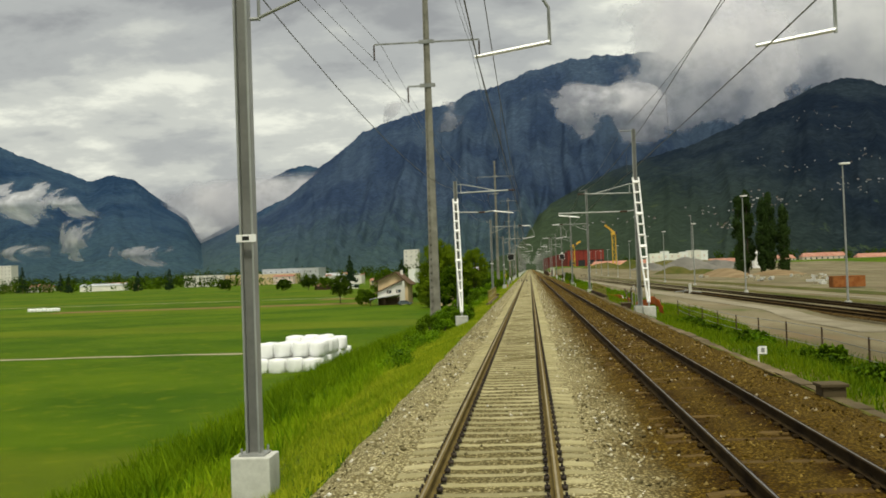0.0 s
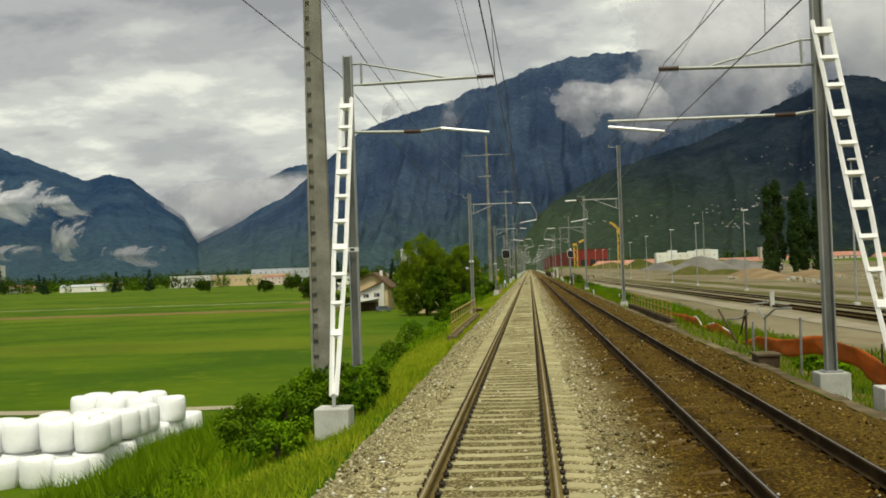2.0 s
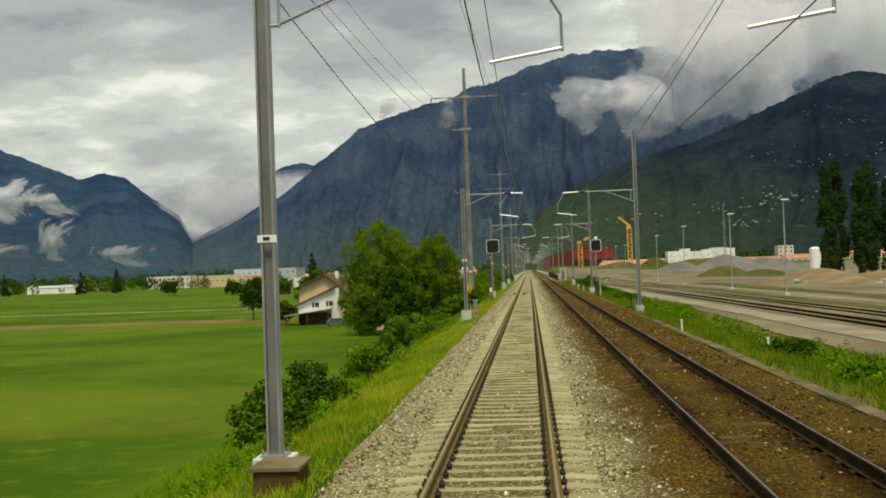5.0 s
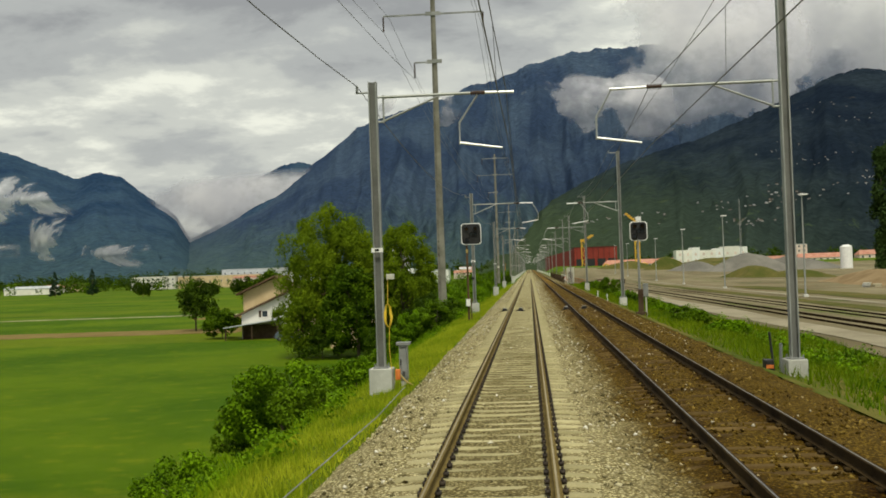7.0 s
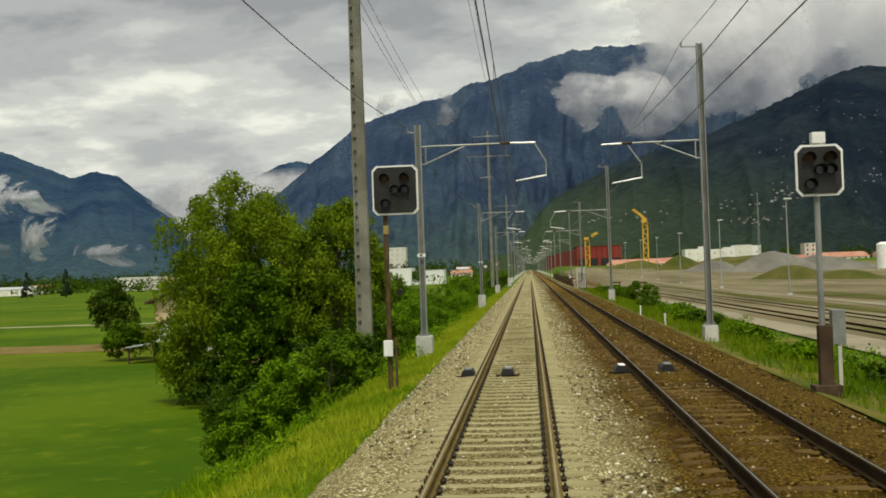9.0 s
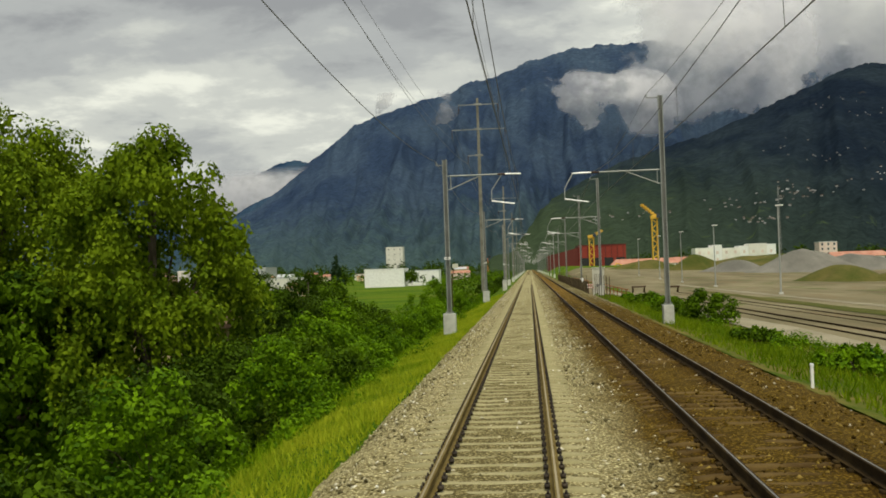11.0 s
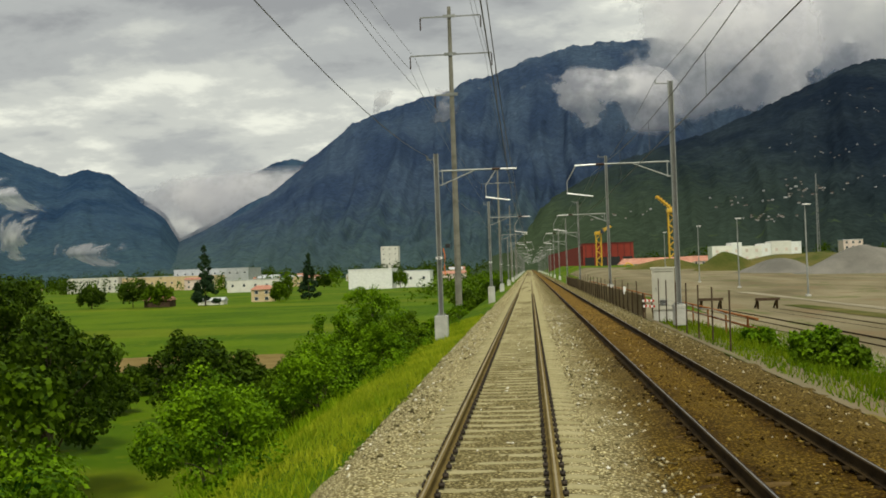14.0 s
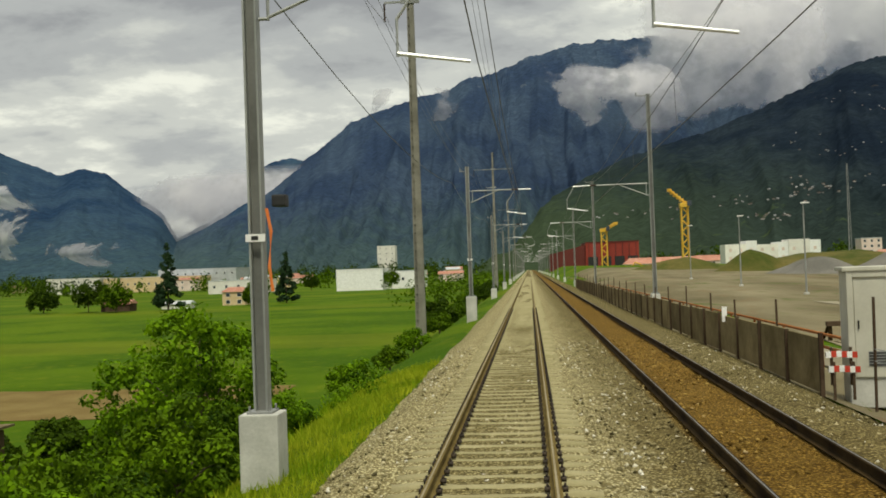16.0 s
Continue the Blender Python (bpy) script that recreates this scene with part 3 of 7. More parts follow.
gx = np.concatenate([-np.geomspace(4500, 40, 40), np.arange(-36, -12, 2.0), np.arange(-12, -2.74, 0.5), [-2.74, 6.79], np.arange(6.9, 13, 0.5), np.arange(13, 40, 3.0), np.geomspace(42, 4500, 40)])
gy = np.concatenate([-np.geomspace(1500, 30, 12), np.arange(-25, 420, 2.5), np.arange(420, 700, 10), np.geomspace(710, 4900, 40)])
GX, GY = np.meshgrid(gx, gy, indexing="ij")
GZ = ground_height(GX, GY)
ground = mesh_np("ground", np.stack([GX, GY, GZ], -1).reshape(-1, 3), grid_faces(len(gx), len(gy)), M_FIELD, smooth=True)
tagged(ground, "green meadow plain falling away beside the railway embankment", "ground", kind="structure")

# gravel yard beside the line
yx = np.concatenate([np.arange(12.2, 40, 1.5), np.linspace(40, 190, 40)])
yy = np.arange(-40, 700, 4.0)
YX, YY = np.meshgrid(yx, yy, indexing="ij")
EDGE = 1.2 * fbm(YY * 0.11, YY * 0.05, 3) + 1.5 * smooth_step(110, 170, YY)
YX = np.where(YX < 14, YX + EDGE, YX)
YX = np.sort(YX, axis=0)
yard = mesh_np("yard_ground", np.stack([YX, YY, ground_height(YX, YY) + 0.05], -1).reshape(-1, 3), grid_faces(len(yx), len(yy)), M_YARD, smooth=True)
tagged(yard, "grey gravel freight yard beside the line", "yard", kind="structure")


def strip(name, x0, x1, y0, y1, material, label, lift=0.04, n=60, wave=0.6):
    """A band laid on the ground from x0 to x1."""
    xs, vs = np.linspace(x0, x1, n), np.linspace(0, 1, 5)
    X, V = np.meshgrid(xs, vs, indexing="ij")
    Y = y0 + (y1 - y0) * V + wave * fbm(X * 0.08, V * 0.5, 3)
    ob = mesh_np(name, np.stack([X, Y, ground_height(X, Y) + lift], -1).reshape(-1, 3), grid_faces(n, 5), material, smooth=True)
    return tagged(ob, label, "ground", kind="structure")


strip("field_track", -190, -15.6, 108.2, 110.2, M_PATH, "dry pale farm track across the meadow")
strip("ploughed_strip", -160, -52, 336, 352, M_SOIL, "brown bare strip of tilled soil in the meadow")
strip("tilled_plot", -80, -20, 395, 414, M_SOIL, "brown dug-over garden plot below the line")
strip("far_field_track", -320, -75, 420, 424, M_PATH, "pale farm track far across the meadow", 0.06)

# worn, weedy ground between the tracks' edge and the yard
vx, vy = np.concatenate([[6.82], np.arange(7.0, 13.2, 0.5)]), np.arange(-30, 470, 2.5)
for nm, y0, y1, mat_, lab in (("verge_ground", -30, 309, M_VERGE, "olive mix of weeds and bare earth beside the line"), ("trackside_path", 307, 470, M_YARD, "trodden gravel and weeds beside the fence")):
    VX, VY = np.meshgrid(vx, vy[(vy > y0) & (vy < y1)], indexing="ij")
    ob = mesh_np(nm, np.stack([VX, VY, ground_height(VX, VY) + 0.02], -1).reshape(-1, 3), grid_faces(VX.shape[0], VX.shape[1]), mat_, smooth=True)
    tagged(ob, lab, "ground", kind="structure")

# ---- ballast bed ----
bx = np.array([-2.95, -2.7, -2.4, -2.15, -1.9, -1.75, -1.5, -1.0, -0.5, 0, 0.5, 1.0, 1.4, 1.8, 2.1, 2.4, 2.8, 3.2, 3.8, 4.4, 5.0, 5.4, 5.7, 6.0, 6.4, 6.9, 7.1])
bz = np.array([-0.95, -0.72, -0.52, -0.36, -0.24, -0.22, -0.225, -0.222, -0.232, -0.232, -0.232, -0.222, -0.225, -0.25, -0.29, -0.27, -0.22, -0.21, -0.21, -0.21, -0.21, -0.21, -0.24, -0.34, -0.48, -0.56, -0.75])
by = np.concatenate([np.arange(-30, 360, 0.5), np.arange(360, 700, 5.0), np.geomspace(710, 1900, 30)])
BX, BY = np.meshgrid(bx, by, indexing="ij")
rng = np.random.default_rng(5)
INNER = np.where(np.abs(BX) < 1.25, 0.4, 1.0)
BZ = bz[:, None] + INNER * (0.022 * rng.standard_normal(BX.shape) + 0.03 * fbm(BX * 0.9, BY * 0.5, 3))
BX = BX + 0.09 * fbm(BY * 0.8, BX, 3) * np.where((BX < -2.2) | (BX > 6.2), 1.6, 0.2)
ballast = mesh_np("ballast_bed", np.stack([BX, BY, BZ], -1).reshape(-1, 3), grid_faces(len(bx), len(by)), M_BALLAST, smooth=True)
tagged(ballast, "crushed stone ballast under both tracks, rust-stained beside the older one", "ballast", kind="structure")

# ---- tracks ----
HEAD = [(-0.075, -0.172), (0.075, -0.172), (0.075, -0.160), (0.012, -0.135), (0.009, -0.055), (0.036, -0.038), (0.036, -0.008), (0.028, -0.002), (-0.028, -0.002), (-0.036, -0.008), (-0.036, -0.038), (-0.009, -0.055), (-0.012, -0.135), (-0.075, -0.160)]


def make_rails(parent, shine, steel, head, y1=1900.0, y0=-30.0, z=0.0):
    for s in (-0.7535, 0.7535):
        bm = prism(fresh(), [(s + a, b + z) for a, b in HEAD], y0, y1)
        rail = part("rail", bm, steel, parent, "brown rusted steel rail with a worn head")
        bm = prism(fresh(), [(s - shine, z - 0.003), (s + shine, z - 0.003), (s + shine, z), (s - shine, z)], y0, y1)
        part("running_surface", bm, head, rail, "worn running surface")


def sleeper_mesh(name, length, top, foot, h, dip, material):
    """A monoblock sleeper: sloped flanks, lower in the middle."""
    bm = fresh()
    ring = []
    for x, d in ((-length / 2, 0.03), (-0.95, 0.0), (-0.45, dip), (0.45, dip), (0.95, 0.0), (length / 2, 0.03)):
        ring.append([bm.verts.new((x, y, z)) for y, z in ((-foot / 2, -h), (-top / 2 - 0.01, -d - 0.025), (-top / 2 + 0.02, -d), (top / 2 - 0.02, -d), (top / 2 + 0.01, -d - 0.025), (foot / 2, -h))])
    for a, b in zip(ring, ring[1:]):
        for i in range(5):
            bm.faces.new((a[i], a[i + 1], b[i + 1], b[i]))
    bm.faces.new(list(reversed(ring[0])))
    bm.faces.new(ring[-1])
    bmesh.ops.recalc_face_normals(bm, faces=bm.faces[:])
    me = bpy.data.meshes.new(name)
    bm.to_mesh(me)
    bm.free()
    me.materials.append(material)
    return me


def tile_mesh(me, places):
    """Vertices and quads of many copies of a mesh's triangles."""
    me.calc_loop_triangles()
    v = np.empty(len(me.vertices) * 3, np.float32)
    me.vertices.foreach_get("co", v)
    v = v.reshape(-1, 3)
    f = np.array([lt.vertices[:] for lt in me.loop_triangles], np.int32)
    p = np.asarray(places, np.float32)
    return (v[None] + p[:, None]).reshape(-1, 3), (f[None] + (np.arange(len(p)) * len(v))[:, None, None]).reshape(-1, 3)


def clip_mesh(places, bolts=True):
    bm = fresh()
    for s in (-0.7535, 0.7535):
        for q in (-0.105, 0.105):
            box(bm, s + q, 0, -0.155 if bolts else -0.19, 0.07, 0.13, 0.05)
            if bolts:
                rod(bm, (s + q, 0, -0.14), (s + q, 0, -0.085), 0.018, seg=6)
    me = bpy.data.meshes.new("fastening")
    bm.to_mesh(me)
    bm.free()
    return tile_mesh(me, places)


track_1 = thing("railway_track", 0, 0, 0, "railway track with rusty rails on pale concrete sleepers", "railway track", "running lines")
make_rails(track_1, 0.013, M_RUST, M_DULL)
track_2 = thing("railway_track", 3.78, 0, 0, "older railway track with shiny rail heads on dark timber sleepers", "railway track", "running lines")
make_rails(track_2, 0.011, M_RUSTD, M_SHINE)

# ---- mountains ----


def massif(name, label, az, el, y_base, y_ridge, material, rough=0.024, seed=0.0, nu=240, nv=70, power=1.15, base=-3.0):
    """A mountain side that climbs from its foot to a ridge whose height is given by bearing and elevation in degrees."""
    u = np.linspace(az[0], az[-1], nu)
    s = np.concatenate([np.linspace(0, 1, nv), [1.08, 1.25]])
    U, S = np.meshgrid(u, s, indexing="ij")
    E = np.interp(U, az, el)
    Y = y_base + (y_ridge - y_base) * S
    X = 0.5 + Y * np.tan(np.radians(U))
    top = 2.5 + np.tan(np.radians(E)) * y_ridge / np.cos(np.radians(U))
    top = top * (1 + (0.012 * fbm(U * 2.6, 0 * U, 4, seed) + 0.008 * fbm(U * 11, 0 * U, 3, seed + 3)) * np.clip(S, 0, 1) ** 8)
    rise = np.where(S <= 1, np.clip(S, 0, 1) ** power, 1 - (S - 1) * 0.9)
    Z = base + (top - base) * rise
    bend = U + 1.1 * fbm(U * 0.30, S * 3.0, 3, seed) + 2.2 * (S - 0.5) * np.sin(U * 0.35 + seed)
    spur = 0
    for k, (f, amp) in enumerate(((0.55, 0.7), (1.25, 0.40), (2.7, 0.16), (5.9, 0.07))):
        q = bend * f + 0.5 * fbm(U * f, S * 4.0 * f**0.5, 3, seed + k)
        spur = spur + amp * (0.62 - 1.25 * np.abs(np.sin(q * 1.57 + k)))
    spur = spur + 0.45 * fbm(U * 1.1, S * 7.0, 5, seed + 1) + 0.3 * fbm(U * 4.0, S * 21.0, 3, seed + 2)
    mask = np.sin(np.pi * np.clip(S, 0, 1) ** 0.8) ** 0.8
    Z = Z + rough * (top - base) * 1.5 * spur * mask
    ob = mesh_np(name, np.stack([X, Y, Z], -1).reshape(-1, 3), grid_faces(nu, len(s)), material, smooth=True)
    return tagged(ob, label, "mountain", kind="structure")


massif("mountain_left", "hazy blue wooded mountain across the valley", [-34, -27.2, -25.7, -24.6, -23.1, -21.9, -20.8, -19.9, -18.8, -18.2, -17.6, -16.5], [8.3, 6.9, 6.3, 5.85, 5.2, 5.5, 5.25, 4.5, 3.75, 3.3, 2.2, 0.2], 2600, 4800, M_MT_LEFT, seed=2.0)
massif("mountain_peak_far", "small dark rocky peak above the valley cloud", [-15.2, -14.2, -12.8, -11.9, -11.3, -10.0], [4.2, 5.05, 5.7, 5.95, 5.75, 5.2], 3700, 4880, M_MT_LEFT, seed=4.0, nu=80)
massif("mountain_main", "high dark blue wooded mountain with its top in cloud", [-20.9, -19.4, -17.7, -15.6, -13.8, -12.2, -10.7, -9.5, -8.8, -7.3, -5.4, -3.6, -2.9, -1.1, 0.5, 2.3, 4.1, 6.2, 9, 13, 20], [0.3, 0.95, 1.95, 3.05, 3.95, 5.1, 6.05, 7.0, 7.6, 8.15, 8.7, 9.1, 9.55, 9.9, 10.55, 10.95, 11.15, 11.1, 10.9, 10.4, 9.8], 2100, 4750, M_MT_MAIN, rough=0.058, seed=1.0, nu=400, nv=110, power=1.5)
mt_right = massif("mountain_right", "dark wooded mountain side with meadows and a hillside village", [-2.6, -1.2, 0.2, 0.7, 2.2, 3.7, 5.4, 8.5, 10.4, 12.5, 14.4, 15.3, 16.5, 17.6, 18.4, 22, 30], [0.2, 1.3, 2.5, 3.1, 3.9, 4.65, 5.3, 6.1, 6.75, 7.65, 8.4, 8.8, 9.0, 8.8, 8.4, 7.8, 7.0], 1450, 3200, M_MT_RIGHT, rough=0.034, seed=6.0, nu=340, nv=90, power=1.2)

# ---- low clouds ----


def cloud_bank(az0, az1, el0, el1, y, material, tilt=0.0):
    """A ragged bank of mist at the given bearings and elevations, y metres off."""
    n, k = 24, 12
    U, V = np.meshgrid(np.linspace(az0, az1, n), np.linspace(0, 1, k), indexing="ij")
    E = el0 + (el1 - el0) * V
    bulge = np.sin(np.pi * (U - az0) / (az1 - az0)) * np.sin(np.pi * V)
    Y = y - 120 * bulge
    X = 0.5 + Y * np.tan(np.radians(U))
    Z = 2.5 + Y * np.tan(np.radians(E + tilt * (U - az0)))
    ob = mesh_np("cloud_bank", np.stack([X, Y, Z], -1).reshape(-1, 3), grid_faces(n, k), material, smooth=True)
    ob.visible_shadow = False
    return tagged(ob, "ragged grey-white bank of low cloud against the mountain", "cloud", kind="structure")


cloud_bank(0.6, 8.2, 6.2, 9.9, 3650, cloud_material("cloud_tip", 0.40, 1.3, 0.72, 4.6, 0.70))
cloud_bank(4.6, 15.0, 6.3, 15.0, 3700, cloud_material("cloud_ridge", 0.36, 2.9, 0.85, 3.2, 0.80))
cloud_bank(7.0, 32.0, 6.3, 18.0, 3800, cloud_material("cloud_right", 0.36, 4.1, 1.0, 2.4, 0.88))
cloud_bank(-19.6, -10.6, 0.4, 5.75, 4640, cloud_material("cloud_valley", 0.34, 7.7, 0.95, 2.4, 0.68))
cloud_bank(-30.5, -24.0, 3.2, 5.9, 2420, cloud_material("cloud_left", 0.24, 2.4, 0.50, 9.0, 0.80, 2.4))
cloud_bank(-26.2, -21.6, 3.5, 5.4, 2420, cloud_material("cloud_left_end", 0.26, 5.9, 0.42, 11.0, 0.74, 2.4))
cloud_bank(-24.6, -21.6, 1.0, 3.6, 2420, cloud_material("cloud_wisp", 0.34, 9.2, 0.42, 13.0, 0.60, 2.4))
cloud_bank(-22.6, -18.4, 0.7, 2.2, 2420, cloud_material("cloud_wisp_low", 0.36, 3.2, 0.40, 14.0, 0.52, 2.4))
cloud_bank(-27.6, -25.0, 1.2, 2.3, 2420, cloud_material("cloud_wisp_small", 0.36, 6.2, 0.42, 14.0, 0.5, 2.2))
cloud_bank(-7.7, -5.9, 7.3, 9.3, 4400, cloud_material("cloud_shred", 0.5, 1.7, 0.42, 6.5, 0.5))
cloud_bank(-4.9, -3.1, 7.0, 9.3, 4400, cloud_material("cloud_shred_thin", 0.6, 8.7, 0.38, 6.5, 0.5))

# ---- overhead line masts ----


def tube(bm, pts, r, seg=5):
    """A thin round line through points that run mainly along y or along any way."""
    rings = []
    for i, p in enumerate(pts):
        p = Vector(p)
        d = Vector(pts[min(i + 1, len(pts) - 1)]) - Vector(pts[max(i - 1, 0)])
        q = d.to_track_quat("Z", "Y")
        rings.append([bm.verts.new(p + q @ Vector((r * math.cos(k * math.tau / seg), r * math.sin(k * math.tau / seg), 0))) for k in range(seg)])
    for a, b in zip(rings, rings[1:]):
        for k in range(seg):
            bm.faces.new((a[k], a[(k + 1) % seg], b[(k + 1) % seg], b[k]))
    bm.faces.new(list(reversed(rings[0])))
    bm.faces.new(rings[-1])
    return bm


def ribbed(bm, a, b, r, n=7, seg=10):
    """A porcelain insulator: one turned body with sheds."""
    a, b = Vector(a), Vector(b)
    q = (b - a).to_track_quat("Z", "Y")
    ln = (b - a).length
    prof = [(0.0, 0.5)]
    for k in range(n):
        u = (k + 0.2) / n
        prof += [(u, 0.5), (u + 0.12 / n, 1.0), (u + 0.5 / n, 0.75), (u + 0.55 / n, 0.5)]
    prof.append((1.0, 0.5))
    rings = [[bm.verts.new(a + q @ Vector((r * w * math.cos(i * math.tau / seg), r * w * math.sin(i * math.tau / seg), ln * u))) for i in range(seg)] for u, w in prof]
    for p, o in zip(rings, rings[1:]):
        for i in range(seg):
            bm.faces.new((p[i], p[(i + 1) % seg], o[(i + 1) % seg], o[i]))
    bm.faces.new(list(reversed(rings[0])))
    bm.faces.new(rings[-1])
    return bm


def column(parent, w, h, z0, z1, t=0.035):
    """A rolled H section standing upright: two flanges and the darker web between them."""
    for sx_ in (-1, 1):
        part("flange", box(fresh(), sx_ * (w - t) / 2, 0, (z0 + z1) / 2, t, h, z1 - z0), M_GALV, parent)
    part("web", box(fresh(), 0, 0.02, (z0 + z1) / 2, w - 2 * t, t, z1 - z0), M_WEB, parent, "darker web")


def mast(x, y, side, style, top_found=-0.2, high=8.45, arm_z=7.6, depth=1.4, plate=True, drop_out=True):
    """A steel overhead-line mast with its cantilever; side is +1 where the arm reaches to larger x."""
    ob = thing("catenary_mast", x, y, top_found, "grey steel catenary mast with cantilever arm on a concrete block", "mast", "overhead line masts")
    a, e = side, arm_z - top_found
    broad = 0.66 if side > 0 else 0.54
    part("foundation", box(fresh(), 0, 0, -depth / 2, broad, 0.7, depth, 0.025), M_FOUND, ob, "pale concrete foundation block")
    column(ob, 0.24, 0.26, 0.04, high - top_found)
    bm = box(fresh(), 0, 0, 0.02, 0.44, 0.46, 0.04, 0.006)
    for bx_, by_ in ((-0.18, -0.18), (0.18, -0.18), (-0.18, 0.18), (0.18, 0.18)):
        rod(bm, (bx_, by_, 0.04), (bx_, by_, 0.13), 0.02, seg=6)
    part("base_plate", bm, M_GALVD, ob)
    if plate:
        sign = part("number_plate", box(fresh(), 0, -0.145, 3.15 - top_found, 0.34, 0.012, 0.13, 0.004), M_WHITE, ob, "small white number plate")
        bm = fresh()
        part("marking", box(bm, -0.01, -0.153, 3.15 - top_found, 0.12, 0.004, 0.07), M_BLACK, sign, "dark bar")
    bm = rod(fresh(), (a * 0.14, 0, e - 0.72), (a * 0.30, 0, e - 0.72), 0.03)
    rod(bm, (a * 0.14, 0, e), (a * 0.30, 0, e), 0.03)
    rod(bm, (a * 0.30, 0, e - 0.75), (a * 0.30, 0, e + 0.06), 0.028)
    part("bracket", bm, M_GALV, ob)
    ins = 3.35 if style == 1 else 2.85
    part("top_tube", rod(fresh(), (a * 0.3, 0, e), (a * ins, 0, e), 0.042), M_GALV, ob)
    part("insulator", ribbed(fresh(), (a * ins, 0, e), (a * (ins + 0.42), 0, e), 0.085), M_INSUL, ob, "dark brown ribbed insulator")
    part("outer_tube", rod(fresh(), (a * (ins + 0.42), 0, e), (a * (4.8 if style == 1 else 4.1), 0, e - 0.02), 0.04), M_ALU, ob, "bright outer tube")
    part("brace", rod(fresh(), (a * 0.3, 0, e - 0.7), (a * 1.95, 0, e - 0.03), 0.03), M_GALV, ob)
    if style == 1:
        pts, end = [(a * 4.75, 0, e - 0.02), (a * 5.2, 0, e - 0.80), (a * 5.2, 0, e - 1.42)], (a * 3.95, 0, e - 1.56)
    else:
        pts, end = [(a * 3.05, 0, e - 0.05), (a * 2.5, 0, e - 0.85), (a * 2.5, 0, e - 1.48)], (a * 3.72, 0, e - 1.62)
    if drop_out:
        part("drop_tube", tube(fresh(), pts, 0.03, 6), M_GALV, ob)
        part("registration_arm", rod(fresh(), (pts[2][0], 0, pts[2][2] + 0.05), end, 0.036, 0.03), M_ALU, ob, "bright registration arm")
    if side > 0:
        bm = rod(fresh(), (-0.13, 0, high - top_found - 0.3), (-0.5, 0, high - top_found - 0.3), 0.025)
        ribbed(bm, (-0.46, 0, high - top_found - 0.28), (-0.46, 0, high - top_found - 0.08), 0.05, 4)
        part("feeder_insulator", bm, M_GALVD, ob)
    else:
        bm = rod(fresh(), (-0.13, 0, high - top_found - 0.12), (-0.75, 0, high - top_found - 0.1), 0.03)
        ribbed(bm, (-0.72, 0, high - top_found - 0.08), (-0.72, 0, high - top_found + 0.1), 0.05, 3)
        part("feeder_arm", bm, M_GALVD, ob)
    return ob


def anchor_mast(x, y, side, top_found, high, arms, plate):
    """A mast of the overlap span: a stayed upper arm, and a plain lower arm that holds the second contact wire."""
    ob = thing("catenary_mast", x, y, top_found, "tall grey steel anchor mast with two cantilever arms", "mast", "overhead line masts")
    a = side
    up, reach, low, joint, end, dip = arms
    up, low = up - top_found, low - top_found
    part("foundation", box(fresh(), 0, 0, -0.55, 0.74, 0.74, 1.1, 0.025), M_FOUND, ob, "pale concrete foundation block")
    column(ob, 0.26, 0.28, 0.04, high - top_found)
    part("base_plate", box(fresh(), 0, 0, 0.02, 0.46, 0.46, 0.04, 0.006), M_GALVD, ob)
    bm = rod(fresh(), (a * 0.14, 0, up), (a * 0.42, 0, up), 0.035)
    rod(bm, (a * 0.14, 0, up + 0.62), (a * 0.42, 0, up + 0.62), 0.03)
    rod(bm, (a * 0.40, 0, up - 0.02), (a * 0.40, 0, up + 0.64), 0.035)
    part("bracket", bm, M_GALV, ob)
    part("top_tube", rod(fresh(), (a * 0.42, 0, up), (a * (reach - 0.5), 0, up + 0.06), 0.05), M_GALV, ob)
    part("stay_tube", rod(fresh(), (a * 0.42, 0, up + 0.62), (a * (reach * 0.68), 0, up + 0.08), 0.03), M_GALV, ob)
    part("insulator", ribbed(fresh(), (a * (reach - 0.5), 0, up + 0.06), (a * reach, 0, up + 0.06), 0.085), M_INSUL, ob, "dark brown ribbed insulator")
    part("lower_tube", rod(fresh(), (a * 0.14, 0, low + 0.06), (a * joint, 0, low), 0.045), M_GALV, ob)
    part("lower_insulator", ribbed(fresh(), (a * joint, 0, low), (a * (joint + 0.5), 0, low - 0.01), 0.08), M_INSUL, ob, "dark brown ribbed insulator")
    part("outer_tube", rod(fresh(), (a * (joint + 0.5), 0, low), (a * end[0], 0, low + end[1]), 0.04), M_GALV, ob)
    part("registration_arm", rod(fresh(), (a * end[0], 0, low + end[1] - dip), (a * end[2], 0, low + end[3]), 0.045, 0.035), M_ALU, ob, "bright registration arm")
    if plate:
        sign = part("number_plate", box(fresh(), 0, -0.155, 4.1, 0.34, 0.012, 0.13, 0.004), M_WHITE, ob, "small white number plate")
        part("marking", box(fresh(), -0.01, -0.163, 4.1, 0.12, 0.004, 0.07), M_BLACK, sign, "dark bar")
    else:
        part("feeder_arm", rod(fresh(), (-0.13, 0, high - top_found - 0.12), (-1.0, 0, high - top_found - 0.1), 0.04), M_GALVD, ob)
    return ob


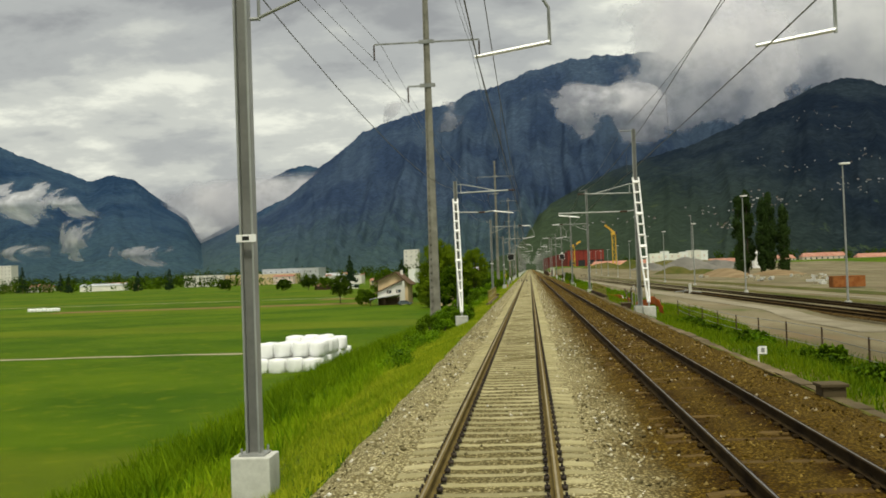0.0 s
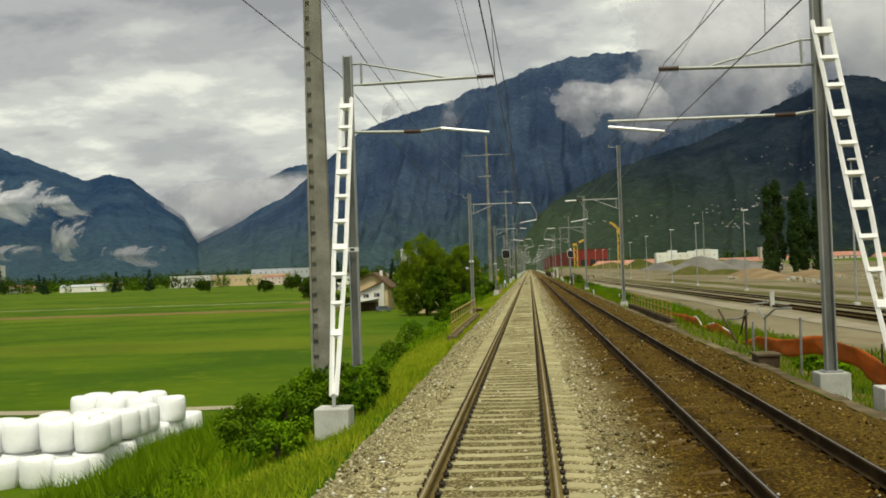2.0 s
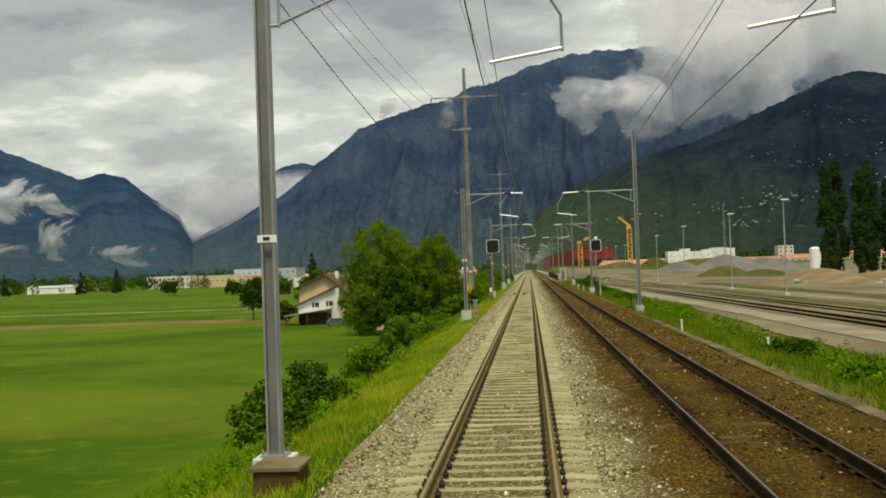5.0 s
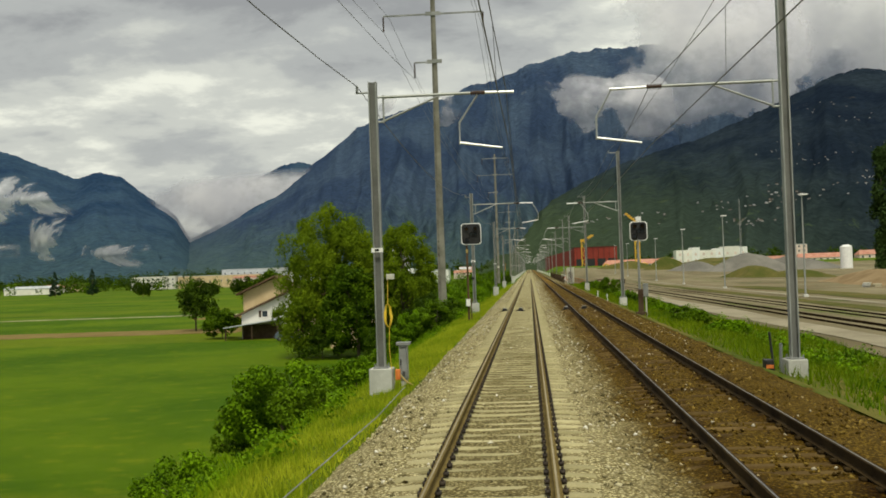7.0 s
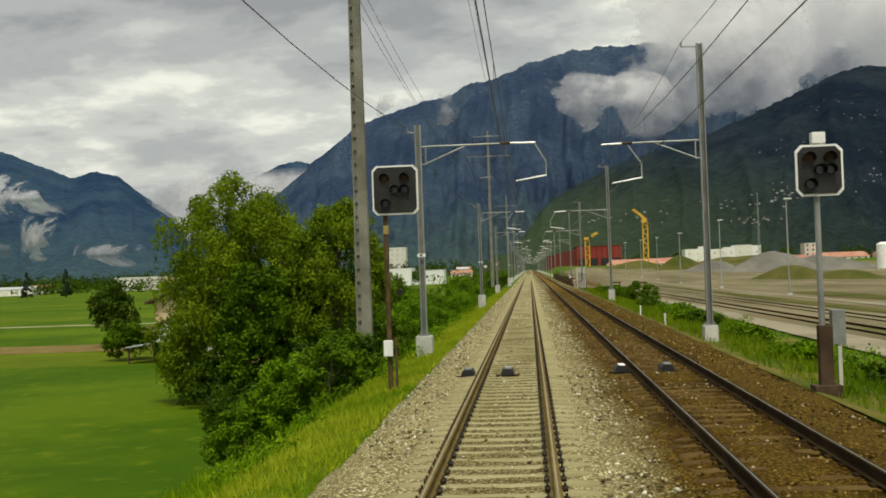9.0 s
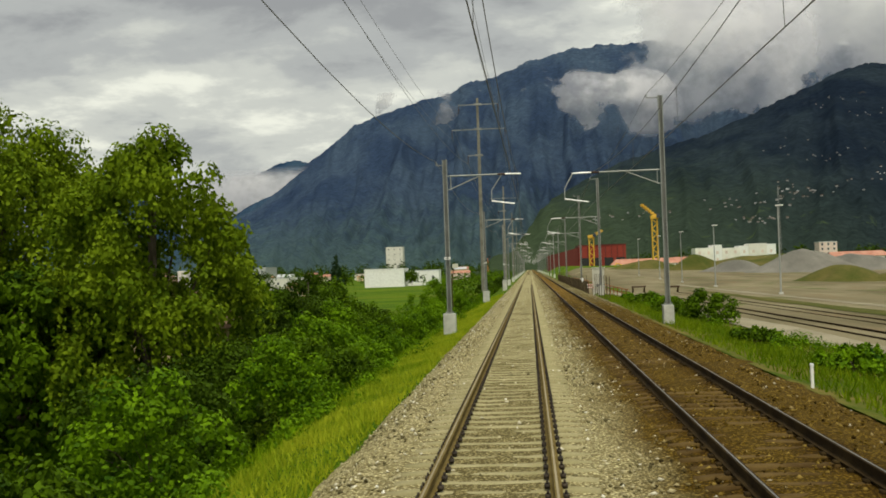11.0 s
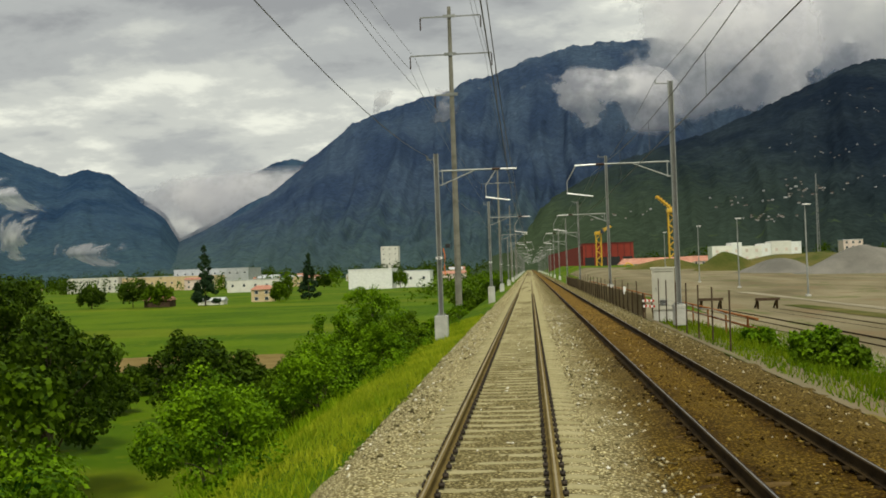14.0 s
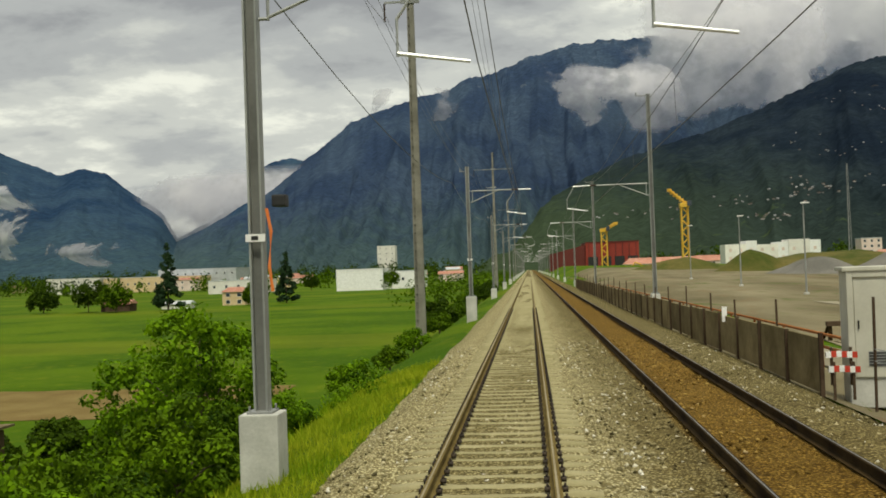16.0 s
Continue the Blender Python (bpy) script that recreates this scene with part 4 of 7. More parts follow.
LEFT = [(-4.2, 17.6, -0.5, 1, 8.4), (-4.4, 76.0, -0.9, 2, 8.5), (-3.98, 128.2, -0.62, 1, 8.47), (-3.84, 181.9, -0.27, 2, 8.05), (-3.85, 234.6, -0.15, 1, 8.5), (-3.86, 287.4, 0.16, 2, 8.5), (-4.05, 340.5, 0.2, 2, 8.5)]
RIGHT = [(7.9, 16.8, -0.4, 2, 11.4), (7.83, 72.0, -0.33, 1, 11.6), (7.5, 125.5, -0.32, 2, 11.45), (7.75, 181.4, -0.28, 1, 11.45), (7.75, 235.2, -0.1, 2, 11.4), (7.75, 287.0, 0.28, 1, 11.4), (7.72, 338.9, 0.45, 1, 11.4)]
for k, (x, y, tf, st, hi) in enumerate(LEFT):
    if k == 1:
        anchor_mast(-4.6, y, 1, tf, 8.9, (8.05, 4.3, 6.6, 1.6, (2.7, 0.06, 4.1, -0.12), 0.0), True)
    else:
        mast(x, y, 1, st, tf, hi, depth=1.5 if k in (0, 3, 6) else 1.1, drop_out=True)
for k, (x, y, tf, st, hi) in enumerate(RIGHT):
    if k == 1:
        anchor_mast(x, y, -1, tf, hi, (7.28, 3.9, 6.06, 0.6, (5.2, 0.03, 3.8, -0.28), 0.14), False)
    else:
        mast(x, y, -1, st, tf, hi, arm_z=7.45, depth=1.0, plate=False)
mast(-3.3, 391.5, 1, 2, 0.75, 9.2, depth=2.0)
mast(8.2, 389.0, -1, 1, 0.6, 13.0, arm_z=7.45, depth=1.8, plate=False)
far_l = [mast(-3.7, 499.5, 1, 1, 0.2, 8.8), mast(-3.7, 446.5, 1, 2, 0.2, 8.8)]
far_r = [mast(7.9, 496.0, -1, 2, 0.2, 12, arm_z=7.45, plate=False), mast(7.9, 443.0, -1, 1, 0.2, 12, arm_z=7.45, plate=False)]
for k in range(3, 16):
    copy_thing(far_l[k % 2], pose(-3.7, 393.5 + 53 * k, 0.2))
    copy_thing(far_r[k % 2], pose(7.9, 390.0 + 53 * k, 0.2))


def lattice_strut(x0, y0, z0, x1, y1, z1, wide, label):
    """A white raking strut that stays an anchor mast: two channels held apart by plates, drawn together at both ends, on a pin."""
    ob = thing("raking_strut", x0, y0, z0, label, "mast strut", "raking struts")
    a, b = Vector((0, 0, 0.25)), Vector((x1 - x0, y1 - y0, z1 - z0))
    q = (b - a).to_track_quat("Z", "Y").to_matrix().to_4x4()
    half = lambda u: 0.05 + wide * min(1.0, 2.6 * u)
    for s in (-1, 1):
        stops = (0.0, 0.12, 0.28, 0.40, 0.55, 0.70, 0.85, 1.0)
        part("strut_rail", tube(fresh(), [a.lerp(b, u) + Vector((s * half(u), 0, 0)) for u in stops], 0.058, 4), M_WHITE, ob)
    for k in range(10):
        u = 0.17 + 0.088 * k
        c = a.lerp(b, u)
        part("batten", box(fresh(), *c, 2 * half(u) + 0.06, 0.13, 0.10 if k % 3 else 0.18, 0.0, q), M_WHITE, ob)
    part("pin", rod(fresh(), (0, -0.02, -0.02), (0, 0.01, 0.3), 0.045, seg=8), M_GALV, ob, "grey steel foot pin")
    part("footing", box(fresh(), 0, 0, -0.45, 0.78, 0.78, 0.9, 0.03), M_FOUND, ob, "pale concrete footing block")
    return ob


lattice_strut(-3.98, 68.9, -0.5, -4.6, 75.6, 7.6, 0.10, "white-painted steel lattice strut leaning against a catenary mast")
lattice_strut(7.95, 67.6, -0.2, 7.84, 71.7, 8.3, 0.14, "white-painted steel lattice strut staying a tall catenary mast")

# ---- wires ----


def sagging(x0, y0, z0, x1, y1, z1, sag, n=10):
    return [(x0 + (x1 - x0) * u, y0 + (y1 - y0) * u, z0 + (z1 - z0) * u - 4 * sag * u * (1 - u)) for u in np.linspace(0, 1, n + 1)]


def span_line(supports, sag, n=10):
    pts = []
    for a, b in zip(supports, supports[1:]):
        pts += sagging(*a, *b, sag, n)[: n if b is not supports[-1] else n + 1]
    return pts


def overhead(xs, ys, arm_z, label):
    ob = thing("overhead_line", 0, 0, 0, label, "overhead line", "overhead lines")
    sup_c = [(x, y, arm_z - 1.66) for x, y in zip(xs, ys)]
    sup_m = [(x * 0.6 + np.mean(xs) * 0.4, y, arm_z + 0.05) for x, y in zip(xs, ys)]
    c, m = span_line(sup_c, 0.03), span_line(sup_m, 0.85)
    part("contact_wire", tube(fresh(), c, 0.011), M_WIRE, ob)
    part("messenger_wire", tube(fresh(), m, 0.010), M_WIRE, ob)
    for k in range(2, 90, 2):
        if k % 10:
            part("dropper", rod(fresh(), c[k], m[k], 0.006, seg=4), M_WIRE, ob)
    return ob


ly = [-35] + [y for _, y, *_ in LEFT] + [393.5 + 53 * k for k in range(14)]
overhead([-0.2 if k % 2 else 0.1 for k in range(len(ly))], ly, 7.6, "contact and messenger wires hung over the concrete-sleeper track")
ry = [-35] + [y for _, y, *_ in RIGHT] + [390.0 + 53 * k for k in range(14)]
overhead([4.32 if k % 2 else 4.02 for k in range(len(ry))], ry, 7.45, "contact and messenger wires hung over the timber-sleeper track")
feeder = thing("feeder_wire", 0, 0, 0, "dark feeder wire on the mast tops", "wire", "feeder wires")
part("wire", tube(fresh(), span_line([(-4.7, -35, 8.2)] + [(x - 0.46, y, hi - 0.1) for x, y, _, _, hi in LEFT] + [(-4.41, 393.5 + 53 * k, 8.35) for k in range(14)], 0.85), 0.013), M_WIRE, feeder)
feeder = thing("feeder_wire", 0, 0, 0, "dark feeder wire on short arms of the taller masts", "wire", "feeder wires")
part("wire", tube(fresh(), span_line([(7.0, -35, 11.4)] + [(x - 0.72, y, hi + 0.1) for x, y, _, _, hi in RIGHT] + [(6.98, 390 + 53 * k, 11.5) for k in range(14)], 0.7), 0.012), M_WIRE, feeder)

# ---- high-voltage poles ----


def power_pole(x, y, arms, top, ground_z, stout=1.0):
    """A tall tapered pole with cross-arms: (z, reach to smaller x, reach to larger x)."""
    ob = thing("power_pole", x, y, ground_z, "tall weathered grey-brown power line pole with steel cross-arms", "power pole", "power line poles")
    h = top - ground_z
    bm = fresh()
    prism(bm, [(-0.33, -0.21), (-0.26, -0.21), (-0.26, -0.09), (-0.10, -0.09), (-0.10, -0.21), (0.33, -0.21), (0.33, 0.21), (-0.33, 0.21)], -0.5, h)
    for v in bm.verts:
        k = 1.0 - 0.50 * max(0.0, v.co.y) / h
        v.co = (v.co.x * k * stout, v.co.z * k, v.co.y)
    bmesh.ops.recalc_face_normals(bm, faces=bm.faces[:])
    part("pole", bm, M_CPOLE, ob)
    for j in range(int(h / 0.55) - 3):
        z = 1.2 + 0.55 * j
        k = 1.0 - 0.50 * z / h
        part("rung", box(fresh(), -0.18 * k * stout, -0.17 * k, z, 0.17 * k * stout, 0.04, 0.06), M_CPOLE, ob)
    for z, l, r in arms:
        za = z - ground_z
        bm = fresh()
        box(bm, (r - l) / 2, -0.14, za, r + l, 0.09, 0.12)
        box(bm, 0, -0.14, za + 0.04, 1.2, 0.10, 0.30)
        arm = part("cross_arm", bm, M_GALVD, ob)
        for q in ([-l, r] if r > 1 else [-l]):
            part("insulator", ribbed(fresh(), (q, -0.14, za - 0.06), (q, -0.14, za - 1.25), 0.09, 9), M_INSUL, arm)
    return ob


POLES = [(-76, [(20.0, 3.95, 3.95), (16.5, 1.5, 0.3)], 23.0), (82.6, [(20.5, 4.15, 4.15), (17.05, 1.55, 0.3)], 24.0), (235.5, [(23.05, 4.0, 4.0), (19.2, 1.6, 0.3)], 26.5), (389.7, [(27.4, 2.85, 3.1), (23.65, 3.95, 4.05), (19.7, 1.65, 0.3)], 28.4), (545, [(23.4, 3.95, 4.05), (19.6, 1.6, 0.3)], 27.0), (700, [(23.4, 3.95, 4.05), (19.6, 1.6, 0.3)], 27.0), (855, [(23.4, 3.95, 4.05), (19.6, 1.6, 0.3)], 27.0)]
LINE_X = {82.6: -6.92}
for y, arms, top in POLES:
    x = LINE_X.get(y, -6.45)
    power_pole(x, y, arms, top, float(ground_height(x, y)), 1.25 if y == 82.6 else 1.0)
hv = thing("power_line", 0, 0, 0, "power line wires strung between tall poles", "power line")
for q, low, ins in ((-3.98, 0, 1.3), (3.95, 0, 1.3), (-3.5, 0, 0.2), (3.4, 0, 0.2), (-1.6, 1, 1.3)):
    sup = [(LINE_X.get(y, -6.45) + q, y - 0.14, (arms[-1] if low else arms[-2])[0] - ins) for y, arms, _ in POLES]
    part("conductor", tube(fresh(), span_line(sup, 2.6, 14), 0.016), M_WIRE, hv)

# ---- signals ----


def signal(x, y, ground_z, cx, z0, z1, half, label, post_mat, boxed):
    ob = thing("railway_signal", x, y, ground_z, label, "railway signal", "main signals")
    c, h = cx - x, (z1 - z0) / 2
    zc = (z0 + z1) / 2 - ground_z
    k = 0.13
    oct_ = lambda w, v: [(c - w + k * w / half, zc - v), (c + w - k * w / half, zc - v), (c + w, zc - v + k), (c + w, zc + v - k), (c + w - k * w / half, zc + v), (c - w + k * w / half, zc + v), (c - w, zc + v - k), (c - w, zc - v + k)]
    part("post", rod(fresh(), (0, 0, -0.3), (0, 0, zc + h * 0.7), 0.075, 0.06, 10), post_mat, ob)
    board = part("target_board", prism(fresh(), oct_(half, h), -0.14, -0.10), M_WHITE, ob, "white-rimmed board")
    part("face", prism(fresh(), oct_(half - 0.05, h - 0.05), -0.16, -0.138), M_BLACK, board, "matt black face")
    for lx, lz in ((-0.45, 0.48), (0.42, 0.48), (-0.42, -0.55), (0.42, 0.0), (0.0, 0.0)):
        px_, pz_ = c + lx * half, zc + lz * h
        hood = fresh()
        n = 10
        rim = []
        for yy_ in (-0.16, -0.36):
            rim.append([hood.verts.new((px_ + 0.135 * math.cos(q), yy_, pz_ + 0.135 * math.sin(q))) for q in np.linspace(math.radians(-25), math.radians(205), n)])
        for i in range(n - 1):
            hood.faces.new((rim[0][i], rim[0][i + 1], rim[1][i + 1], rim[1][i]))
        bmesh.ops.solidify(hood, geom=hood.faces[:], thickness=0.012)
        lamp = part("lamp_hood", hood, M_BLACK, board)
        part("lens", rod(fresh(), (px_, -0.158, pz_), (px_, -0.185, pz_), 0.10, 0.09, 14), M_POSTR if lz > 0.4 else M_GLASS, lamp, "dull unlit lens")
    part("back_box", box(fresh(), c, 0.06, zc, half * 1.4, 0.26, h * 1.5, 0.03), M_GALVD, ob)
    part("post_base", box(fresh(), 0.05, 0, 0.0, 0.62, 0.5, 0.3, 0.03), M_DARKW if boxed else M_FOUND, ob)
    if boxed:
        part("top_box", box(fresh(), c + 0.02, 0, zc + h + 0.16, 0.3, 0.25, 0.26, 0.02), M_WHITE, ob, "small white box on top")
        part("trunk", box(fresh(), 0.05, 0, 0.75, 0.30, 0.26, 1.5, 0.02), M_DARKW, ob)
        part("relay_box", box(fresh(), 0.36, 0.05, 1.45, 0.3, 0.24, 0.8, 0.02), M_GALVD, ob, "grey relay box")
        part("wire_guard", box(fresh(), 0.36, -0.02, 0.42, 0.09, 0.09, 1.2, 0.01), M_BEIGE, ob)
    else:
        part("yellow_band", rod(fresh(), (0, 0, zc - h - 0.55), (0, 0, zc - h - 0.3), 0.082, seg=10), M_YRUST, ob)
        part("junction_box", box(fresh(), -0.02, -0.13, 1.55, 0.26, 0.18, 0.46, 0.02), M_WHITE, ob, "white junction box")
        part("phone_horn", rod(fresh(), (0.36, -0.1, 3.15), (0.36, 0.1, 3.2), 0.1, 0.06, 10), M_BLACK, ob)
        part("side_post", box(fresh(), 0.18, 0.05, 0.9, 0.07, 0.07, 1.9, 0.01), M_POSTR, ob)
    return ob


signal(-3.6, 222.0, -1.25, -3.27, 4.16, 5.59, 0.67, "railway signal with a white-rimmed black board on a rusty post", M_POSTR, False)
signal(7.12, 216.2, -0.55, 7.17, 3.89, 5.06, 0.53, "railway signal with a white-rimmed black board on a grey post", M_GALVD, True)


def track_magnet(x, y, pale):
    ob = thing("track_magnet", x, y, -0.19, "squat dark train-control magnet fixed to a sleeper" + (" with a pale top" if pale else ""), "track magnet", "train-control magnets")
    bm = fresh()
    prism(bm, [(-0.17, 0), (0.17, 0), (0.15, 0.09), (0.10, 0.16), (-0.10, 0.16), (-0.15, 0.09)], -0.36, 0.36)
    part("housing", bm, M_BLACK, ob)
    part("lid", box(fresh(), 0.02, -0.05, 0.172, 0.16, 0.5, 0.02, 0.006), M_WHITE if pale else M_GALVD, ob)
    part("mounting", box(fresh(), 0, -0.1, -0.02, 0.6, 0.08, 0.04), M_CLIP, ob)


for x, pale in ((-1.12, False), (-0.12, False), (2.72, True), (3.85, False)):
    track_magnet(x, 218.4, pale)

# ---- cabinets, posts and small fittings by the line ----


def cabinet(x, y, z, w, d, h, material, label, plinth=0.2, group="", turn=0.0):
    ob = thing("lineside_cabinet", x, y, z, label, "cabinet", group, turn)
    part("plinth", box(fresh(), 0, 0, plinth / 2 - 0.2, w - 0.04, d - 0.04, plinth + 0.4, 0.02), M_FOUND, ob)
    part("body", box(fresh(), 0, 0, plinth + h / 2, w, d, h, 0.015), material, ob)
    part("roof", box(fresh(), 0, 0, plinth + h + 0.04, w + 0.16, d + 0.16, 0.09, 0.015), material, ob)
    for s in (-1, 1):
        part("jamb", box(fresh(), s * (w / 2 - w * 0.05), -d / 2 - 0.025, plinth + h / 2, w * 0.1, 0.05, h, 0.008), material, ob)
    part("lintel", box(fresh(), 0, -d / 2 - 0.025, plinth + h * 0.97, w * 0.796, 0.05, h * 0.06, 0.008), material, ob)
    door = part("door", box(fresh(), 0, -d / 2 - 0.008, plinth + h * 0.46, w * 0.76, 0.03, h * 0.9, 0.008), material, ob)
    part("handle", box(fresh(), -w * 0.32, -d / 2 - 0.045, plinth + h * 0.5, 0.03, 0.04, 0.18, 0.006), M_BLACK, door)
    vent = part("vent", box(fresh(), 0, -d / 2 - 0.03, plinth + h * 0.18, w * 0.34, 0.015, h * 0.14, 0.004), M_GALVD, door, "dark louvred vent")
    for k in range(5):
        part("louvre", box(fresh(), 0, -d / 2 - 0.042, plinth + h * (0.125 + 0.027 * k), w * 0.32, 0.012, h * 0.012), M_BLACK, vent)
    return ob


cabinet(7.98, 346.75, -0.36, 1.20, 1.2, 2.3, M_BEIGE, "tall beige steel switch cabinet with one door beside the track", 0.24, "", -9.0)
cabinet(-3.25, 182.4, -0.75, 0.24, 0.2, 1.0, M_GALVD, "small grey junction cabinet beside a mast foundation", 0.1)
lever = thing("point_lever", 7.15, 182.0, -0.62, "black and orange trackside lever box with two upright rods", "lever box")
part("lever_box", box(fresh(), 0, 0, 0.12, 0.24, 0.4, 0.34, 0.03), M_BLACK, lever)
part("band", box(fresh(), 0, -0.205, 0.10, 0.20, 0.012, 0.10, 0.004), M_ORANGE, lever, "orange band")
part("rod_upright", rod(fresh(), (0.18, 0.1, -0.1), (0.08, 0.1, 1.05), 0.035, seg=6), M_BLACK, lever)
part("rod_upright", rod(fresh(), (0.38, 0.15, -0.1), (0.40, 0.15, 0.72), 0.045, seg=6), M_GALVD, lever)



def barrier_board(x, y, z):
    ob = thing("barrier_board", x, y, z, "red and white chequered warning board beside the cabinet", "barrier", "warning boards")
    for k in range(6):
        part("stripe", box(fresh(), -0.27 + 0.108 * k, 0, 0.012 * math.sin(k), 0.105, 0.03, 0.13, 0.004), M_WHITE if k % 2 == 0 else M_REDP, ob)
    part("batten", box(fresh(), 0, 0.03, 0, 0.66, 0.03, 0.08), M_DARKW, ob)
    for s in (-0.2, 0.2):
        part("leg", box(fresh(), s, 0.05, -0.25, 0.05, 0.05, 0.8), M_DARKW, ob)


barrier_board(7.0, 345.75, 0.44)
barrier_board(7.02, 345.65, 0.14)

# panelled fence beyond the cabinet
fence = thing("panel_fence", 6.85, 0, -0.5, "low weathered tan panel fence with dark steel posts", "fence")
rng = np.random.default_rng(17)
for k in range(40):
    y = 346.6 + 3.1 * k
    lean = 0.012 * math.sin(k * 2.1)
    part("panel", box(fresh(), lean, y + 1.55, 0.62, 0.06, 2.98, 1.20 + 0.05 * math.sin(k * 1.7), 0.01), M_PANEL, fence)
    tall = 1.30 + rng.uniform(-0.06, 0.06)
    part("post", box(fresh(), -0.045, y, tall / 2 - 0.05, 0.09, 0.11, tall + 0.1, 0.006), M_DARKW, fence)
for k in range(22):
    y = 351.0 + 5.4 * k + rng.uniform(-0.6, 0.6)
    tall = rng.uniform(1.75, 2.1)
    part("tall_post", rod(fresh(), (0.09, y, -0.2), (0.09 + rng.uniform(-0.03, 0.03), y, tall), 0.03, seg=6), M_DARKW, fence, "thin dark steel rod above the panels")
peg = thing("stake", 6.8, 358.0, 0.55, "small white marker peg on the panel fence", "stake", "stakes by the line")
part("shaft", box(fresh(), 0, 0, 0.2, 0.16, 0.05, 0.5, 0.01), M_WHITE, peg)
rngp = ((345.2, -0.5, 1.65), (342.0, -0.5, 1.6), (338.4, -0.6, 1.57), (335.0, -0.7, 1.55), (331.6, -0.7, 1.52), (328.2, -0.75, 1.5), (324.6, -0.75, 1.45))
wf = thing("wire_fence", 7.5, 0, 0, "thin dark steel posts with slack wire beside the track", "fence")
for y, z0, z1 in rngp:
    part("post", rod(fresh(), (0, y, z0 - 0.2), (0.02, y, z1), 0.032, seg=6), M_DARKW, wf)
for q in (0.35, 0.6):
    part("strand", tube(fresh(), [(0, y, q + 0.05 * math.sin(y)) for y, z0, z1 in rngp], 0.01, 4), M_GALVD, wf)
fence_r = thing("rail_barrier", 9.6, 0, -0.9, "red-brown steel pipe barrier behind the panel fence", "fence")
for k in range(24):
    part("post", rod(fresh(), (0, 332 + 5 * k, -0.3), (0, 332 + 5 * k, 1.05), 0.045, seg=6), M_ORUST, fence_r)
for z in (0.6, 1.0):
    part("pipe", rod(fresh(), (0, 330, z), (0, 450, z), 0.05, seg=6), M_ORUST, fence_r)

# bridge parapets
par = thing("bridge_railing", -3.3, 0, -0.62, "rusty yellow-painted steel bridge railing along the ballast edge", "railing")
for k in range(13):
    part("post", box(fresh(), 0, 96.2 + 1.85 * k, 0.5, 0.05, 0.06, 1.15, 0.004), M_YRUST, par)
for z, r in ((1.08, 0.032), (0.6, 0.026), (0.12, 0.03)):
    part("rail", rod(fresh(), (0, 95.9, z), (0, 118.6, z), r, seg=8), M_YRUST, par)
part("edge_beam", box(fresh(), 0.12, 107.2, -0.12, 0.3, 23.5, 0.34, 0.02), M_BROWNP, par)
part("end_block", box(fresh(), 0.1, 95.0, -0.15, 0.5, 0.6, 0.4, 0.03), M_BROWNP, par)
par = thing("bridge_railing", 7.45, 0, -0.62, "rusty yellow steel railing on a dark edge beam", "railing")
part("edge_beam", box(fresh(), 0, 109, 0.16, 0.24, 22, 0.34, 0.015), M_DARKW, par, "dark weathered edge beam")
for k in range(13):
    part("post", box(fresh(), 0.04, 98.9 + 1.72 * k, 0.72, 0.06, 0.06, 0.86, 0.004), M_YRUST, par)
for z in (0.42, 0.78, 1.14):
    part("rail", rod(fresh(), (0.04, 98.7, z), (0.04, 119.8, z), 0.03, seg=8), M_YRUST, par)
part("end_block", box(fresh(), -0.05, 97.6, 0.0, 0.5, 0.7, 0.3, 0.03), M_BROWNP, par)


# sagging orange barrier net and leftover pipe rails before the bridge
net = thing("barrier_net", 0, 0, 0, "sagging crumpled orange plastic barrier net on thin stakes", "barrier")
NET_Y = [121, 114.5, 107, 102, 100, 97, 95, 92, 90.5, 87, 84, 81, 79, 75, 71]
NET_TOP = [-0.70, -0.72, -0.52, -0.45, -0.80, -0.46, -0.55, -0.90, -0.95, -0.48, -0.36, -0.14, 0.06, -0.02, -0.35]
ny = np.linspace(121, 71, 150)
NYY, NV = np.meshgrid(ny, np.linspace(0, 1, 7), indexing="ij")
top_ = np.interp(-NYY, [-q for q in NET_Y], NET_TOP) + 0.05 * fbm(NYY * 1.1, NYY * 0.3, 3)
NZ = top_ - (0.58 + 0.12 * fbm(NYY * 0.4, NYY, 2)) * NV
NX = 9.3 + 0.10 * fbm(NYY * 1.3, NV * 3, 4) + 0.25 * fbm(NYY * 0.2, NYY * 0.1, 2)
sheet = mesh_np("net", np.stack([NX, NYY, NZ], -1).reshape(-1, 3), grid_faces(150, 7), M_NET, net)
bm = fresh()
bm.from_mesh(sheet.data)
bmesh.ops.solidify(bm, geom=bm.faces[:], thickness=0.012)
bm.to_mesh(sheet.data)
bm.free()
for k in range(0, 150, 14):
    part("stake", rod(fresh(), (float(NX[k, 0]) + 0.05, float(ny[k]), -1.5), (float(NX[k, 0]) + 0.05, float(ny[k]), float(NZ[k, 0]) + 0.12), 0.022, seg=6), M_DARKW, net)
for k0, k1 in ((52, 64), (66, 72), (78, 90)):
    part("tape", tube(fresh(), [(float(NX[k, 0]) - 0.05, float(ny[k]), float(NZ[k, 0]) + 0.04) for k in range(k0, k1, 2)], 0.03, 5), M_PALE, net, "pale sagging tape")
scrap = thing("pipe_railing", 0, 0, 0, "bent leftover pipe railing with dark braces beside the line", "railing")
